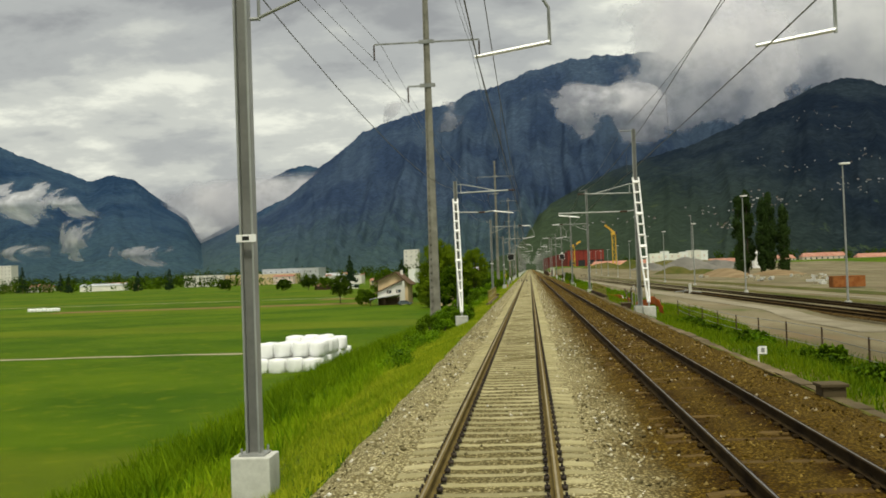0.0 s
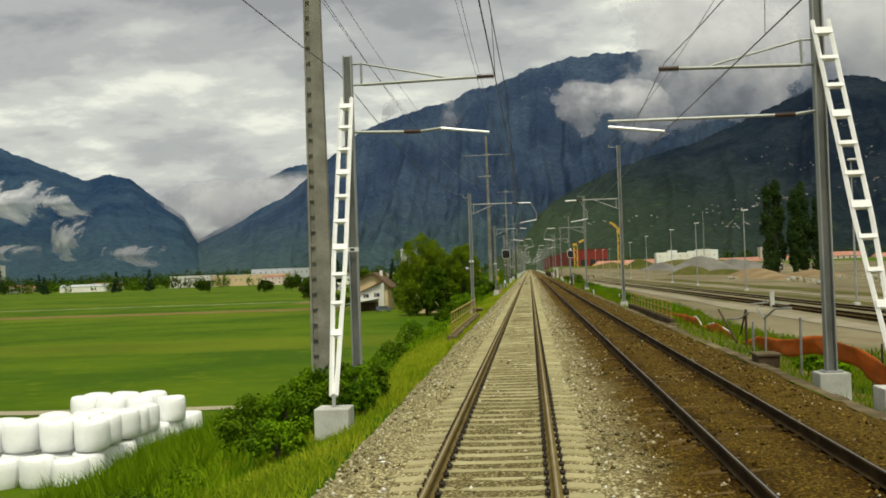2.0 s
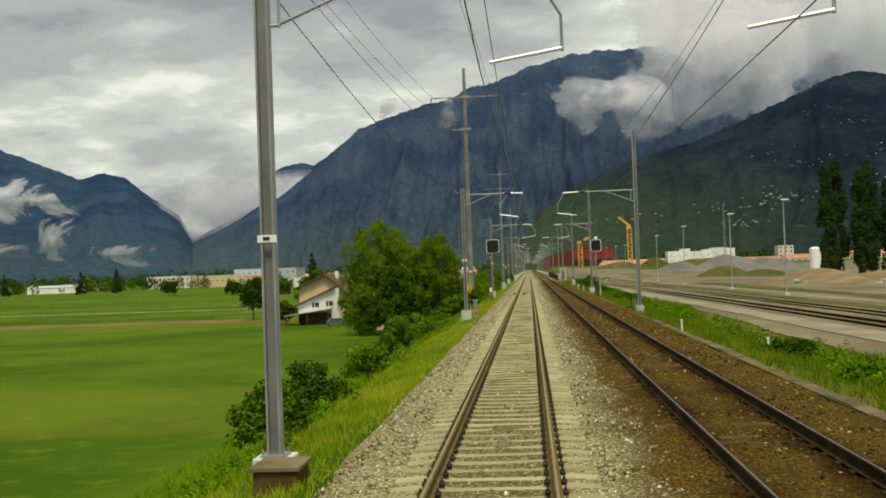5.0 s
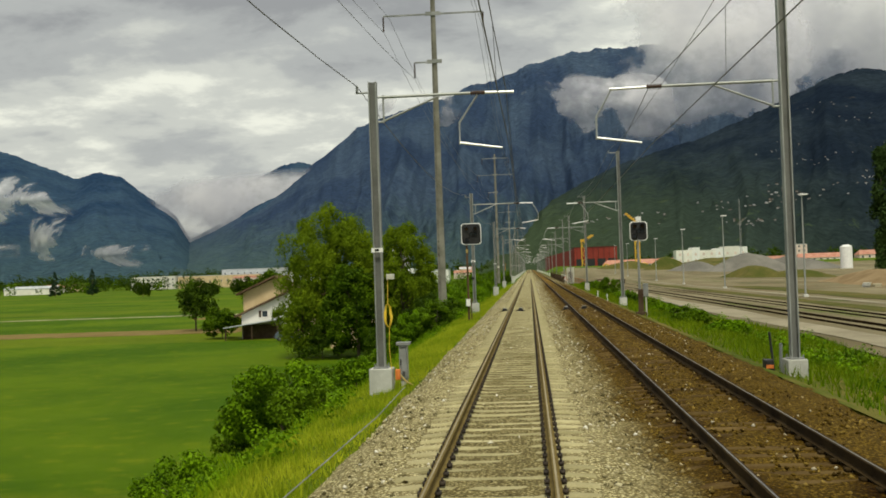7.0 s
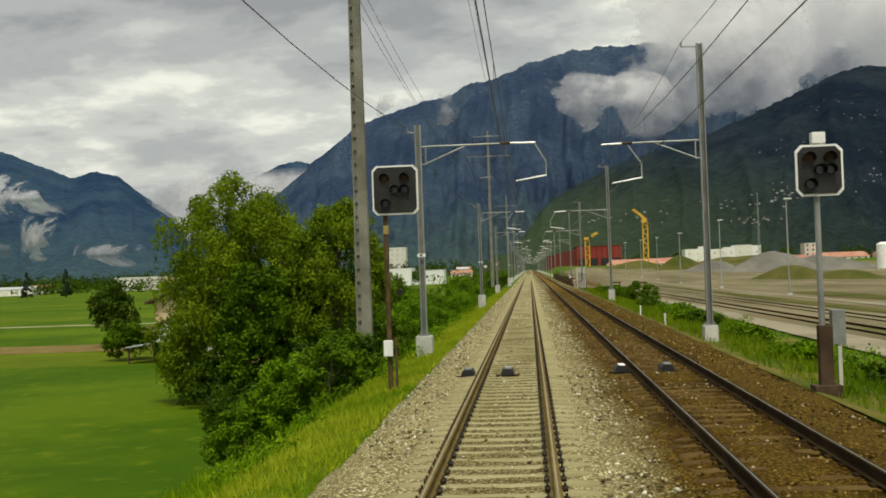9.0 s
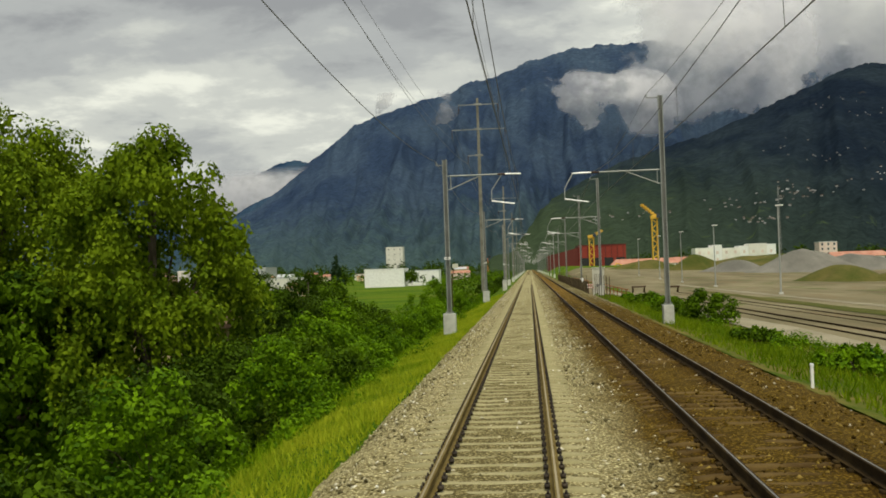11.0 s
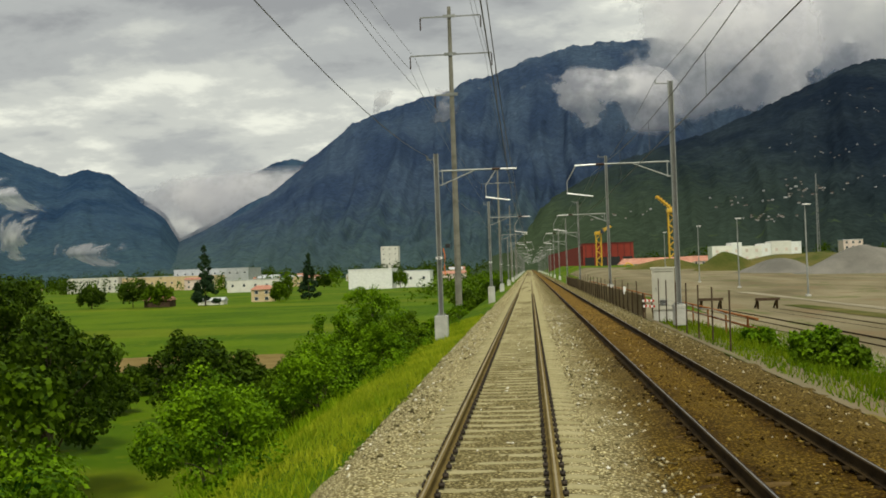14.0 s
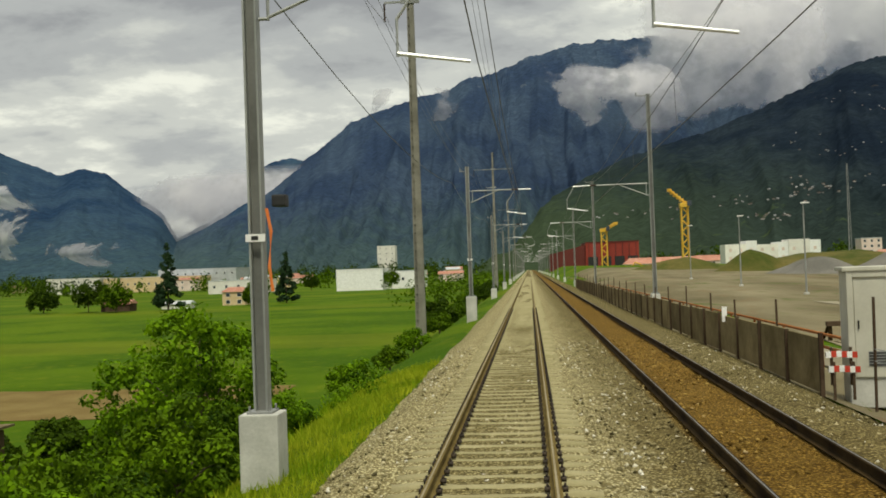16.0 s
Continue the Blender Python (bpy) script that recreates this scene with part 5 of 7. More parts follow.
for q, r, mat_ in (([(8.6, 91.8, 0.4), (8.6, 88.0, -0.75)], 0.05, M_DARKW), ([(8.62, 86.1, 0.62), (8.62, 86.2, -0.9)], 0.05, M_DARKW), ([(8.6, 89.4, 0.1), (8.6, 87.0, 0.25), (8.6, 85.3, 0.57)], 0.04, M_GALV),
                   ([(8.6, 84.0, 0.8), (8.6, 82.9, 0.44), (8.6, 81.2, 0.84), (8.6, 79.0, 0.95)], 0.035, M_GALV), ([(8.62, 82.8, 0.45), (8.62, 82.9, -1.1)], 0.035, M_GALVD), ([(8.5, 84.3, 0.27), (8.5, 84.4, -1.1)], 0.045, M_GALV), ([(8.62, 86.2, 0.55), (8.65, 87.4, -0.4)], 0.035, M_DARKW), ([(8.62, 78.0, 0.7), (8.62, 78.05, -1.1)], 0.04, M_GALVD)):
    part("pipe", tube(fresh(), q, r, 6), mat_, scrap)


def chamber(x, y, z, label, material=None, w=0.7, d=0.9, h=0.4, lid=None):
    ob = thing("cable_chamber", x, y, z, label, "cable chamber", "cable chambers")
    part("wall", box(fresh(), 0, 0, h / 2, w, d, h, 0.02), material or M_BROWNP, ob)
    part("cover", box(fresh(), 0, 0, h + 0.03, w + 0.1, d + 0.1, 0.07, 0.015), lid or M_BROWNP, ob, "concrete cover")


chamber(7.0, 23.8, -0.62, "brown concrete cable chamber with a weathered lid", None, 0.5, 0.6, 0.3)
chamber(7.38, 77.2, -0.68, "dark timber-walled cable chamber with a weathered lid", M_DARKW, 0.62, 0.9, 0.36)
chamber(-3.55, 126.8, -0.95, "dark concrete box with a weathered lid beside a mast", M_WOOD)

mark = thing("marker_post", 7.35, 32.8, -0.7, "small white marker board on a thin post", "marker")
part("post", rod(fresh(), (0, 0, -0.2), (0, 0, 0.55), 0.02), M_WHITE, mark)
bd = part("board", box(fresh(), 0.13, -0.02, 0.45, 0.24, 0.02, 0.24, 0.006), M_WHITE, mark)
part("marking", box(fresh(), 0.13, -0.033, 0.45, 0.10, 0.004, 0.14), M_GALVD, bd)


def stake(x, y, z, h, material, label):
    ob = thing("stake", x, y, z, label, "stake", "stakes by the line")
    part("shaft", box(fresh(), 0, 0, h / 2 - 0.2, 0.07, 0.07, h + 0.4, 0.008), material, ob)
    part("cap", box(fresh(), 0, 0, h + 0.01, 0.09, 0.09, 0.05, 0.01), M_WHITE, ob)


for x, y in ((7.2, 158.0), (7.3, 246.0), (7.1, 256.0), (9.2, 150.0)):
    stake(x, y, float(ground_height(x, y)), 0.55, M_WHITE, "short white stake in the grass")

# wire fence along the slope
wf = thing("wire_fence", 0, 0, 0, "rusty wire fence with thin dark posts on the overgrown slope", "fence")
for k in range(11):
    y = 24 + 5.5 * k
    z = float(ground_height(11.3, y))
    part("post", rod(fresh(), (11.3, y, z - 0.3), (11.3, y, z + 1.25), 0.035, seg=6), M_DARKW, wf)
for q in (0.5, 0.85, 1.2):
    part("strand", tube(fresh(), [(11.3, y, float(ground_height(11.3, y)) + q) for y in np.arange(24, 80, 5.5)], 0.012, 4), M_GALVD, wf)

# things hung on masts and beside them
coil = thing("cable_coil", -3.58, 181.7, 1.62, "yellow cable coil hanging from a mast", "cable coil")
part("loop", tube(fresh(), [((0.05 + 0.004 * q) * math.cos(q), 0.03 * math.sin(3 * q), -0.36 + 0.33 * math.sin(q)) for q in np.linspace(0, 6 * math.pi, 60)], 0.014, 6), M_CABLE, coil)
part("tail", rod(fresh(), (0, 0, -0.05), (0.02, 0, 0.7), 0.012, seg=6), M_CABLE, coil)
part("cord", tube(fresh(), [(0.03, 0, -0.68), (0.0, 0.02, -1.3), (0.05, 0, -1.9), (0.02, 0.02, -2.4)], 0.009, 5), M_CABLE, coil)
part("lamp_box", box(fresh(), 0.1, 0, 0.75, 0.22, 0.16, 0.16, 0.02), M_BEIGE, coil, "small pale box")
box_ = thing("mast_lamp", -3.46, 287.2, 2.72, "pale lamp box on a bracket beside a mast", "lamp")
part("housing", box(fresh(), 0, 0, 0, 0.3, 0.22, 0.24, 0.02), M_BEIGE, box_)
part("bracket", rod(fresh(), (-0.3, 0.1, 0), (0, 0.1, 0), 0.03), M_BLACK, box_)
part("conduit", tube(fresh(), [(-0.1, 0.05, -0.1), (-0.14, 0.05, -0.5), (-0.22, 0.05, -0.9), (-0.2, 0.1, -2.2)], 0.03, 6), M_POSTR, box_)
coil = thing("loudspeaker", -3.72, 340.3, 3.75, "black loudspeaker on a mast with an orange cable", "loudspeaker")
part("horn", box(fresh(), 0.15, -0.1, 0.0, 0.24, 0.26, 0.2, 0.03), M_BLACK, coil)
part("cable", tube(fresh(), [(-0.1, -0.05, -0.12), (-0.02, -0.1, -0.5), (-0.06, -0.12, -1.1), (-0.02, -0.1, -1.5)], 0.03, 6), M_ORANGE, coil)
strap = thing("warning_clamp", -3.35, 181.7, -0.55, "orange-red clamp and cables beside a mast foundation", "clamp")
part("clamp_body", box(fresh(), 0, 0, 0.1, 0.14, 0.14, 0.3, 0.02), M_ORANGE, strap)
part("lead", tube(fresh(), [(0.05, 0, 0.1), (0.25, -0.1, -0.1), (0.45, -0.2, -0.2)], 0.025, 6), M_YRUST, strap)
cab_pipe = thing("cable_duct", -2.95, 158.0, -0.62, "pale plastic cable lying along the ballast edge", "cable duct")
part("pipe", tube(fresh(), [(-0.55, -6, -0.18), (-0.35, 0, -0.1), (-0.1, 8, -0.02), (0.1, 16, 0.02), (0.0, 22, 0.0)], 0.012, 6), M_GALVD, cab_pipe)

# path slabs beside the older track
slabs = thing("cable_trough", 7.05, 0, -0.55, "row of brownish concrete cable-trough covers beside the track", "cable trough")
for k in range(150):
    part("cover_slab", box(fresh(), 0.04 * math.sin(k * 1.9), 14 + 1.02 * k, -0.035 - 0.03 * math.sin(k * 0.37), 0.36, 0.97, 0.10 + 0.012 * math.sin(k * 3.3), 0.01), M_BROWNP, slabs)

# ---- yard ----


def siding(x0, x1, y0, y1, z):
    ob = thing("siding_track", 0, 0, 0, "siding track with dark rails in the gravel yard", "railway track", "siding tracks")
    for s in (-0.7535, 0.7535):
        bm = fresh()
        a = [bm.verts.new((x0 + s + p, y0, z + q)) for p, q in HEAD]
        b = [bm.verts.new((x1 + s + p, y1, z + q)) for p, q in HEAD]
        for i in range(len(a)):
            bm.faces.new((a[i], b[i], b[(i + 1) % len(a)], a[(i + 1) % len(a)]))
        bmesh.ops.recalc_face_normals(bm, faces=bm.faces[:])
        part("rail", bm, M_RUSTD, ob)
    bm = fresh()
    n = int((y1 - y0) / 0.65)
    me = sleeper_mesh("siding_sleeper", 2.2, 0.2, 0.24, 0.14, 0.0, M_WOOD)
    v, f = tile_mesh(me, [(x0 + (x1 - x0) * k / n, y0 + 0.65 * k, z - 0.178) for k in range(n)])
    tagged(mesh_np("sleeper_run", v, f, M_WOOD, ob), "dark timber sleepers", kind="stuff")
    bm.free()


siding(23.9, 14.9, 40, 372, -1.30)
siding(28.3, 19.3, 40, 372, -1.42)
for x, z in ((14.9, -1.30), (19.3, -1.42)):
    stop = thing("buffer_stop", x, 372.6, z - 0.2, "dark steel buffer stop at the end of a siding", "buffer stop", "buffer stops")
    part("beam", box(fresh(), 0, 0, 0.95, 1.9, 0.22, 0.22, 0.02), M_DARKW, stop)
    for s in (-0.75, 0.75):
        part("upright", box(fresh(), s, 0.1, 0.45, 0.16, 0.2, 1.2, 0.01), M_RUSTD, stop)
        part("brace", rod(fresh(), (s, 0.15, 1.0), (s, 1.5, 0.0), 0.07, seg=6), M_RUSTD, stop)


def lamp_post(x, y, z, h):
    ob = thing("yard_lamp", x, y, z, "tall slim grey lamp post with a flat white lamp head", "lamp post", "yard lamps")
    part("post", rod(fresh(), (0, 0, -0.3), (0, 0, h), 0.11, 0.06, 8), M_GALV, ob)
    part("lamp_head", box(fresh(), 0.15, -0.1, h + 0.08, 0.85, 0.5, 0.16, 0.05), M_WHITE, ob, "white lamp head")
    part("base", box(fresh(), 0, 0, 0.1, 0.5, 0.5, 0.5, 0.03), M_FOUND, ob)
    return ob


first = lamp_post(28.0, 94.5, float(ground_height(28.0, 94.5)), 12.2)
for y, x, h in ((136, 27.6, 12.2), (193, 30.0, 11.0), (235, 30.0, 11.0), (268, 30.0, 11.0), (315, 30.0, 11.0), (358, 30.0, 10.5), (402, 30.0, 9.8), (439, 30.0, 9.8), (474, 30.0, 9.8), (520, 30.0, 9.8)):
    c = copy_thing(first, pose(x, y, float(ground_height(x, y))))
    c.scale = (1, 1, h / 12.2)


def mound(name, x, y, rx, ry_, h, material, label, seed):
    """A heap of loose ground with an uneven crest."""
    n, k = 40, 18
    A, R = np.meshgrid(np.linspace(0, math.tau, n), np.linspace(0, 1, k), indexing="ij")
    rim = 1 + 0.18 * np.sin(2 * A + seed) + 0.10 * np.sin(5 * A + 2 * seed)
    X, Y = x + rx * R * rim * np.cos(A), y + ry_ * R * rim * np.sin(A)
    Z = ground_height(X, Y) + h * (np.cos(R * math.pi) * 0.5 + 0.5) ** 0.8 * (1 + 0.16 * fbm(X * 0.25, Y * 0.2, 3, seed)) - 0.15
    ob = mesh_np(name, np.stack([X, Y, Z], -1).reshape(-1, 3), grid_faces(n, k), material, smooth=True)
    return tagged(ob, label, "heap")


mound("gravel_mound", 80, 545, 17, 14, 6.4, M_HEAP, "grey conical heap of gravel in the yard", 1.0)
mound("gravel_mound", 98, 556, 20, 13, 4.6, M_HEAP, "low grey gravel heap in the yard", 2.2)
mound("gravel_mound", 64, 560, 12, 10, 3.8, M_HEAP, "low grey gravel heap in the yard", 3.7)
mound("spoil_mound", 60, 436, 9, 9, 3.4, M_GRASSY, "spoil heap half grown over with grass", 3.1)
mound("spoil_mound", 70, 430, 10, 8, 2.2, M_GRASSY, "spoil heap half grown over with grass", 9.1)
mound("spoil_mound", 92, 640, 44, 28, 5.0, M_GRASSY, "long grassy earth bank behind the yard", 4.4)
mound("spoil_mound", 58, 600, 10, 9, 5.6, M_GRASSY, "grassy spoil heap in the yard", 7.3)
mound("spoil_mound", 46, 640, 14, 12, 3.6, M_GRASSY, "low olive spoil heap in the yard", 8.3)
mound("earth_mound", 62, 338, 9, 40, 2.7, M_EARTH, "long tan heap of earth in the yard", 5.5)
mound("earth_mound", 86, 372, 12, 26, 1.9, M_EARTH, "low brown heap of earth", 6.1)
# strips of weeds and pale roads between the sidings and the heaps
for nm, dx, wide, y0, y1, mat_, lab in (("yard_weed_strip", 8.6, 2.6, 60, 380, M_GRASSY, "weedy strip between siding and road"), ("yard_road", 13.0, 1.6, 60, 420, M_GREYWAY, "pale worn gravel road through the yard"), ("yard_grass", 19.0, 5.0, 60, 330, M_GRASSY, "thin grass between yard road and heaps"), ("gravel_road", -3.4, 2.4, 60, 372, M_GREYWAY, "pale gravel way beside the sidings")):
    U, V = np.meshgrid(np.linspace(y0, y1, 90), np.linspace(-0.5, 0.5, 5), indexing="ij")
    X = 23.9 - 9.0 * (U - 40) / 332 + dx + wide * V * (1 + 0.5 * fbm(U * 0.11, V * 0.8, 3, dx))
    tagged(mesh_np(nm, np.stack([X, U, ground_height(X, U) + 0.085 + 0.004 * dx / 19], -1).reshape(-1, 3), grid_faces(90, 5), mat_, smooth=True), lab, "ground", kind="structure")
post = thing("concrete_post", 20.6, 135.5, float(ground_height(20.6, 135.5)), "pale concrete post with scrap irons beside the sidings", "post")
part("shaft", box(fresh(), 0, 0, 0.55, 0.34, 0.34, 1.5, 0.03), M_FOUND, post)
for a_, b_ in (((-1.9, 0, 0.3), (-0.3, 0, 0.42)), ((0.2, 0, 0.35), (1.7, 0.2, 0.12)), ((-0.9, 0.1, 0.1), (-0.5, 0.1, 0.7))):
    part("scrap_iron", rod(fresh(), a_, b_, 0.06, seg=6), M_GALVD, post)

rng = np.random.default_rng(11)
for k in range(16):
    x, y = 48 + rng.uniform(0, 48), rng.uniform(170, 330)
    ob = thing("block_pile", x, y, float(ground_height(x, y)), "pile of pale stone blocks and rubble in the yard", "rubble", "rubble piles")
    for q in range(5):
        part("block", box(fresh(), rng.uniform(-2, 2), rng.uniform(-1, 1), 0.25 + 0.3 * (q // 3), rng.uniform(0.6, 1.6), rng.uniform(0.5, 1.0), rng.uniform(0.4, 0.7), 0.04, Matrix.Rotation(rng.uniform(0, 3), 4, "Z")), M_FOUND if q % 2 else M_PATH, ob)
skip_ = thing("container", 47.0, 160.0, float(ground_height(47.0, 160.0)), "rust-red open steel container in the yard", "container")
part("shell", box(fresh(), 0, 0, 0.95, 4.6, 2.3, 1.6, 0.04), M_ORUST, skip_)
for k in range(7):
    part("rib", box(fresh(), -2.1 + 0.7 * k, -1.18, 0.95, 0.12, 0.08, 1.5, 0.01), M_ORUST, skip_)
part("top_rail", box(fresh(), 0, 0, 1.76, 4.7, 2.4, 0.06, 0.01), M_ORUST, skip_)
tank = thing("cement_silo", 113.5, 540.0, -3.2, "white upright cement silo tank", "silo")
part("tank", rod(fresh(), (0, 0, 1.0), (0, 0, 9.3), 2.1, seg=20), M_WHITE, tank)
part("dome", rod(fresh(), (0, 0, 9.3), (0, 0, 10.0), 2.1, 0.9, 20), M_WHITE, tank)
for s in (-1.3, 1.3):
    part("leg", rod(fresh(), (s, -1, -0.3), (s, -1, 1.1), 0.12, seg=6), M_GALVD, tank)

# ---- buildings ----


def house(name, x, y, z, w, d, h, roof_h, wall_mat, roof_mat, label, cols=0, rows=0, group="", turn=0.0, eave=0.4, ridge="x", category="house", hip=0.0):
    """A rendered building with a pitched roof and rows of windows on its front and one side."""
    ob = thing(name, x, y, z, label, category, group, turn)
    part("wall", box(fresh(), 0, 0, h / 2 - 0.5, w, d, h + 1.0), wall_mat, ob)
    bm = fresh()
    if roof_h > 0:
        if ridge == "x":
            o = [(-d / 2 - eave, h - 0.05), (d / 2 + eave, h - 0.05), (0, h + roof_h)]
            prism(bm, o, -w / 2 - eave, w / 2 + eave)
            bmesh.ops.rotate(bm, verts=bm.verts[:], cent=(0, 0, 0), matrix=Matrix.Rotation(radians(90), 3, "Z"))
            if hip:
                for v in bm.verts:
                    if v.co.z > h + 0.1:
                        v.co.x *= 1 - hip
        else:
            prism(bm, [(-w / 2 - eave, h - 0.05), (w / 2 + eave, h - 0.05), (0, h + roof_h)], -d / 2 - eave, d / 2 + eave)
    else:
        box(bm, 0, 0, h + 0.2, w + 0.3, d + 0.3, 0.4, 0.03)
    part("roof", bm, roof_mat, ob)
    for r in range(rows):
        for c in range(cols):
            wx = -w / 2 + w * (c + 0.5) / cols
            wz = h * (r + 0.55) / rows
            ww, wh = min(1.3, w / cols * 0.5), min(1.5, h / rows * 0.5)
            win = part("window", box(fresh(), wx, -d / 2 - 0.01, wz, ww + 0.2, 0.08, wh + 0.2, 0.01), M_PALE, ob)
            part("pane", box(fresh(), wx, -d / 2 - 0.04, wz, ww, 0.06, wh), M_GLASS, win)
    return ob


# farmhouse below the embankment
farm = thing("farmhouse", -41.2, 318.0, -7.25, "two-storey farmhouse, orange-cream above white, with brown tiled roofs", "house")
part("wall", prism(fresh(), [(-4.2, -0.5), (4.8, -0.5), (4.8, 6.6), (1.2, 9.6), (-4.2, 7.3)], 0, 13), M_CREAM, farm)
part("lower_wall", prism(fresh(), [(-4.2, -0.5), (4.0, -0.5), (4.0, 7.1), (3.4, 7.1), (-4.2, 3.85)], -1.3, -0.01), M_PALE, farm, "white rendered lower wing")
for ex, ez in ((-5.2, 6.9), (5.9, 5.75)):
    part("roof_slope", prism(fresh(), [(1.2, 9.68), (ex, ez), (ex, ez + 0.26), (1.2, 9.94)], -1.0, 13.9), M_BTILE, farm)
part("wing_roof", prism(fresh(), [(3.4, 7.16), (-5.2, 3.48), (-5.2, 3.74), (3.4, 7.42)], -2.0, -0.02), M_BTILE, farm)
part("chimney", box(fresh(), 2.4, 6, 9.6, 0.7, 0.7, 1.6, 0.03), M_PALE, farm)
part("porch_roof", prism(fresh(), [(2.6, 3.05), (-6.3, 1.85), (-6.3, 2.0), (2.6, 3.2)], -4.6, -1.35), M_GREYROOF, farm, "low grey sheet porch roof")
for px_, pz_ in ((-6.0, 1.85), (-1.8, 2.45), (2.3, 3.0)):
    part("porch_post", box(fresh(), px_, -4.3, pz_ / 2 - 0.15, 0.18, 0.18, pz_ + 0.3), M_DARKW, farm)
# dark panel added in place of the shade inside the open porch
part("porch_shade", box(fresh(), -0.8, -1.5, 1.1, 6.4, 0.28, 2.3), M_DARKW, farm, "dark panel put in for the shaded inside of the porch")
for wx, wz in ((-0.4, 3.9), (2.4, 4.1)):
    win = part("window", box(fresh(), wx, -1.33, wz, 1.1, 0.1, 1.1, 0.01), M_PALE, farm)
    part("pane", box(fresh(), wx, -1.37, wz, 0.85, 0.08, 0.9), M_GLASS, win)
    part("shutter", box(fresh(), wx - 0.78, -1.35, wz, 0.4, 0.06, 1.05, 0.008), M_DARKW, win)
dish = thing("satellite_dish", -38.4, 317.0, -3.05, "white satellite dish on the house wall", "satellite dish")
bm = fresh()
bmesh.ops.create_uvsphere(bm, u_segments=16, v_segments=8, radius=0.62)
for v in bm.verts:
    v.co.y = v.co.y * 0.16
part("reflector", bm, M_WHITE, dish)
part("bracket", rod(fresh(), (0, 0.05, 0), (-0.3, 0.9, -0.1), 0.03), M_GALVD, dish)

car = thing("parked_car", -36.4, 309.5, -7.25, "silver-blue hatchback parked in front of the farmhouse", "car", turn=20)
bm = prism(fresh(), [(-2.0, 0.35), (2.0, 0.35), (2.0, 0.8), (1.2, 0.92), (0.7, 1.4), (-1.3, 1.42), (-1.9, 0.95)], -0.82, 0.82)
bmesh.ops.bevel(bm, geom=bm.edges[:], offset=0.07, segments=2, affect="EDGES")
part("body", bm, M_CARP, car)
part("glazing", prism(fresh(), [(-1.45, 0.98), (1.0, 0.98), (0.66, 1.33), (-1.2, 1.35)], -0.832, 0.832), M_GLASS, car)
for cx_ in (-1.25, 1.3):
    for cy_ in (-0.78, 0.78):
        wheel = part("wheel", rod(fresh(), (cx_, cy_ - 0.1, 0.32), (cx_, cy_ + 0.1, 0.32), 0.32, seg=16), M_RUBBER, car)
        part("rim", rod(fresh(), (cx_, cy_ - 0.112, 0.32), (cx_, cy_ + 0.112, 0.32), 0.19, seg=12), M_GALV, wheel)

# cottage among the trees at the foot of the embankment
cz = float(ground_height(-21.5, 292.0))
cottage = thing("cottage", -21.6, 288.0, cz, "cream rendered cottage with a brown tiled roof among trees", "house")
eave_z, ridge_z = -0.2 - cz, 3.2 - cz
part("wall", prism(fresh(), [(-4.1, -0.5), (4.1, -0.5), (4.1, eave_z + 0.55), (0, ridge_z - 0.3), (-4.1, eave_z + 0.55)], 0, 4.4), M_CREAM, cottage)
for sx in (-1, 1):
    part("roof_slope", prism(fresh(), [(0, ridge_z - 0.22), (5.0 * sx, eave_z - 0.12), (5.0 * sx, eave_z + 0.13), (0, ridge_z)], -1.2, 4.8), M_BTILE, cottage)
part("chimney", box(fresh(), 1.9, 3, ridge_z - 1.1, 0.6, 0.6, 1.8, 0.03), M_PALE, cottage)
for wx, wz in ((-1.8, 4.2), (1.2, 4.2), (-1.8, 1.4)):
    win = part("window", box(fresh(), wx, -0.01, wz, 1.1, 0.1, 1.3, 0.01), M_PALE, cottage)
    part("pane", box(fresh(), wx, -0.05, wz, 0.85, 0.08, 1.05), M_GLASS, win)
part("door", box(fresh(), 2.6, -0.02, 1.05, 0.95, 0.1, 2.1, 0.01), M_DARKW, cottage)
dish = thing("satellite_dish", -17.95, 287.4, -0.95, "round white satellite dish on the cottage wall", "satellite dish")
bm = fresh()
bmesh.ops.create_uvsphere(bm, u_segments=16, v_segments=8, radius=0.38)
for v in bm.verts:
    v.co.y = v.co.y * 0.2
part("reflector", bm, M_WHITE, dish)
part("bracket", rod(fresh(), (0, 0.03, 0), (-0.05, 0.63, -0.1), 0.025), M_GALVD, dish)

# garden shed and its things behind the hedge
shed = thing("garden_shed", -27.5, 371.0, -6.6, "small weathered garden shed with a pale lean-to roof", "shed")
part("wall", box(fresh(), 0, 0, 1.0, 4.6, 3.0, 2.2), M_DARKW, shed)
part("roof", prism(fresh(), [(-2.7, 2.05), (2.7, 2.25), (2.7, 2.37), (-2.7, 2.17)], -1.8, 1.8), M_BROWNP, shed)
part("door", box(fresh(), 1.2, -1.53, 0.95, 0.85, 0.06, 1.8, 0.01), M_BROWNP, shed)
for q, w in ((2.5, 0.14), (3.1, 0.3)):
    part("white_board", box(fresh(), q, -1.6, 1.15, w, 0.08, 2.3, 0.01), M_WHITE, shed)
barrel = thing("water_barrel", -19.2, 360.0, float(ground_height(-19.2, 360.0)), "blue plastic water barrel in the garden", "barrel")
part("drum", rod(fresh(), (0, 0, 0), (0, 0, 0.95), 0.3, 0.28, 16), M_BLUE, barrel)
part("lid", rod(fresh(), (0, 0, 0.95), (0, 0, 1.0), 0.31, seg=16), M_PALE, barrel)

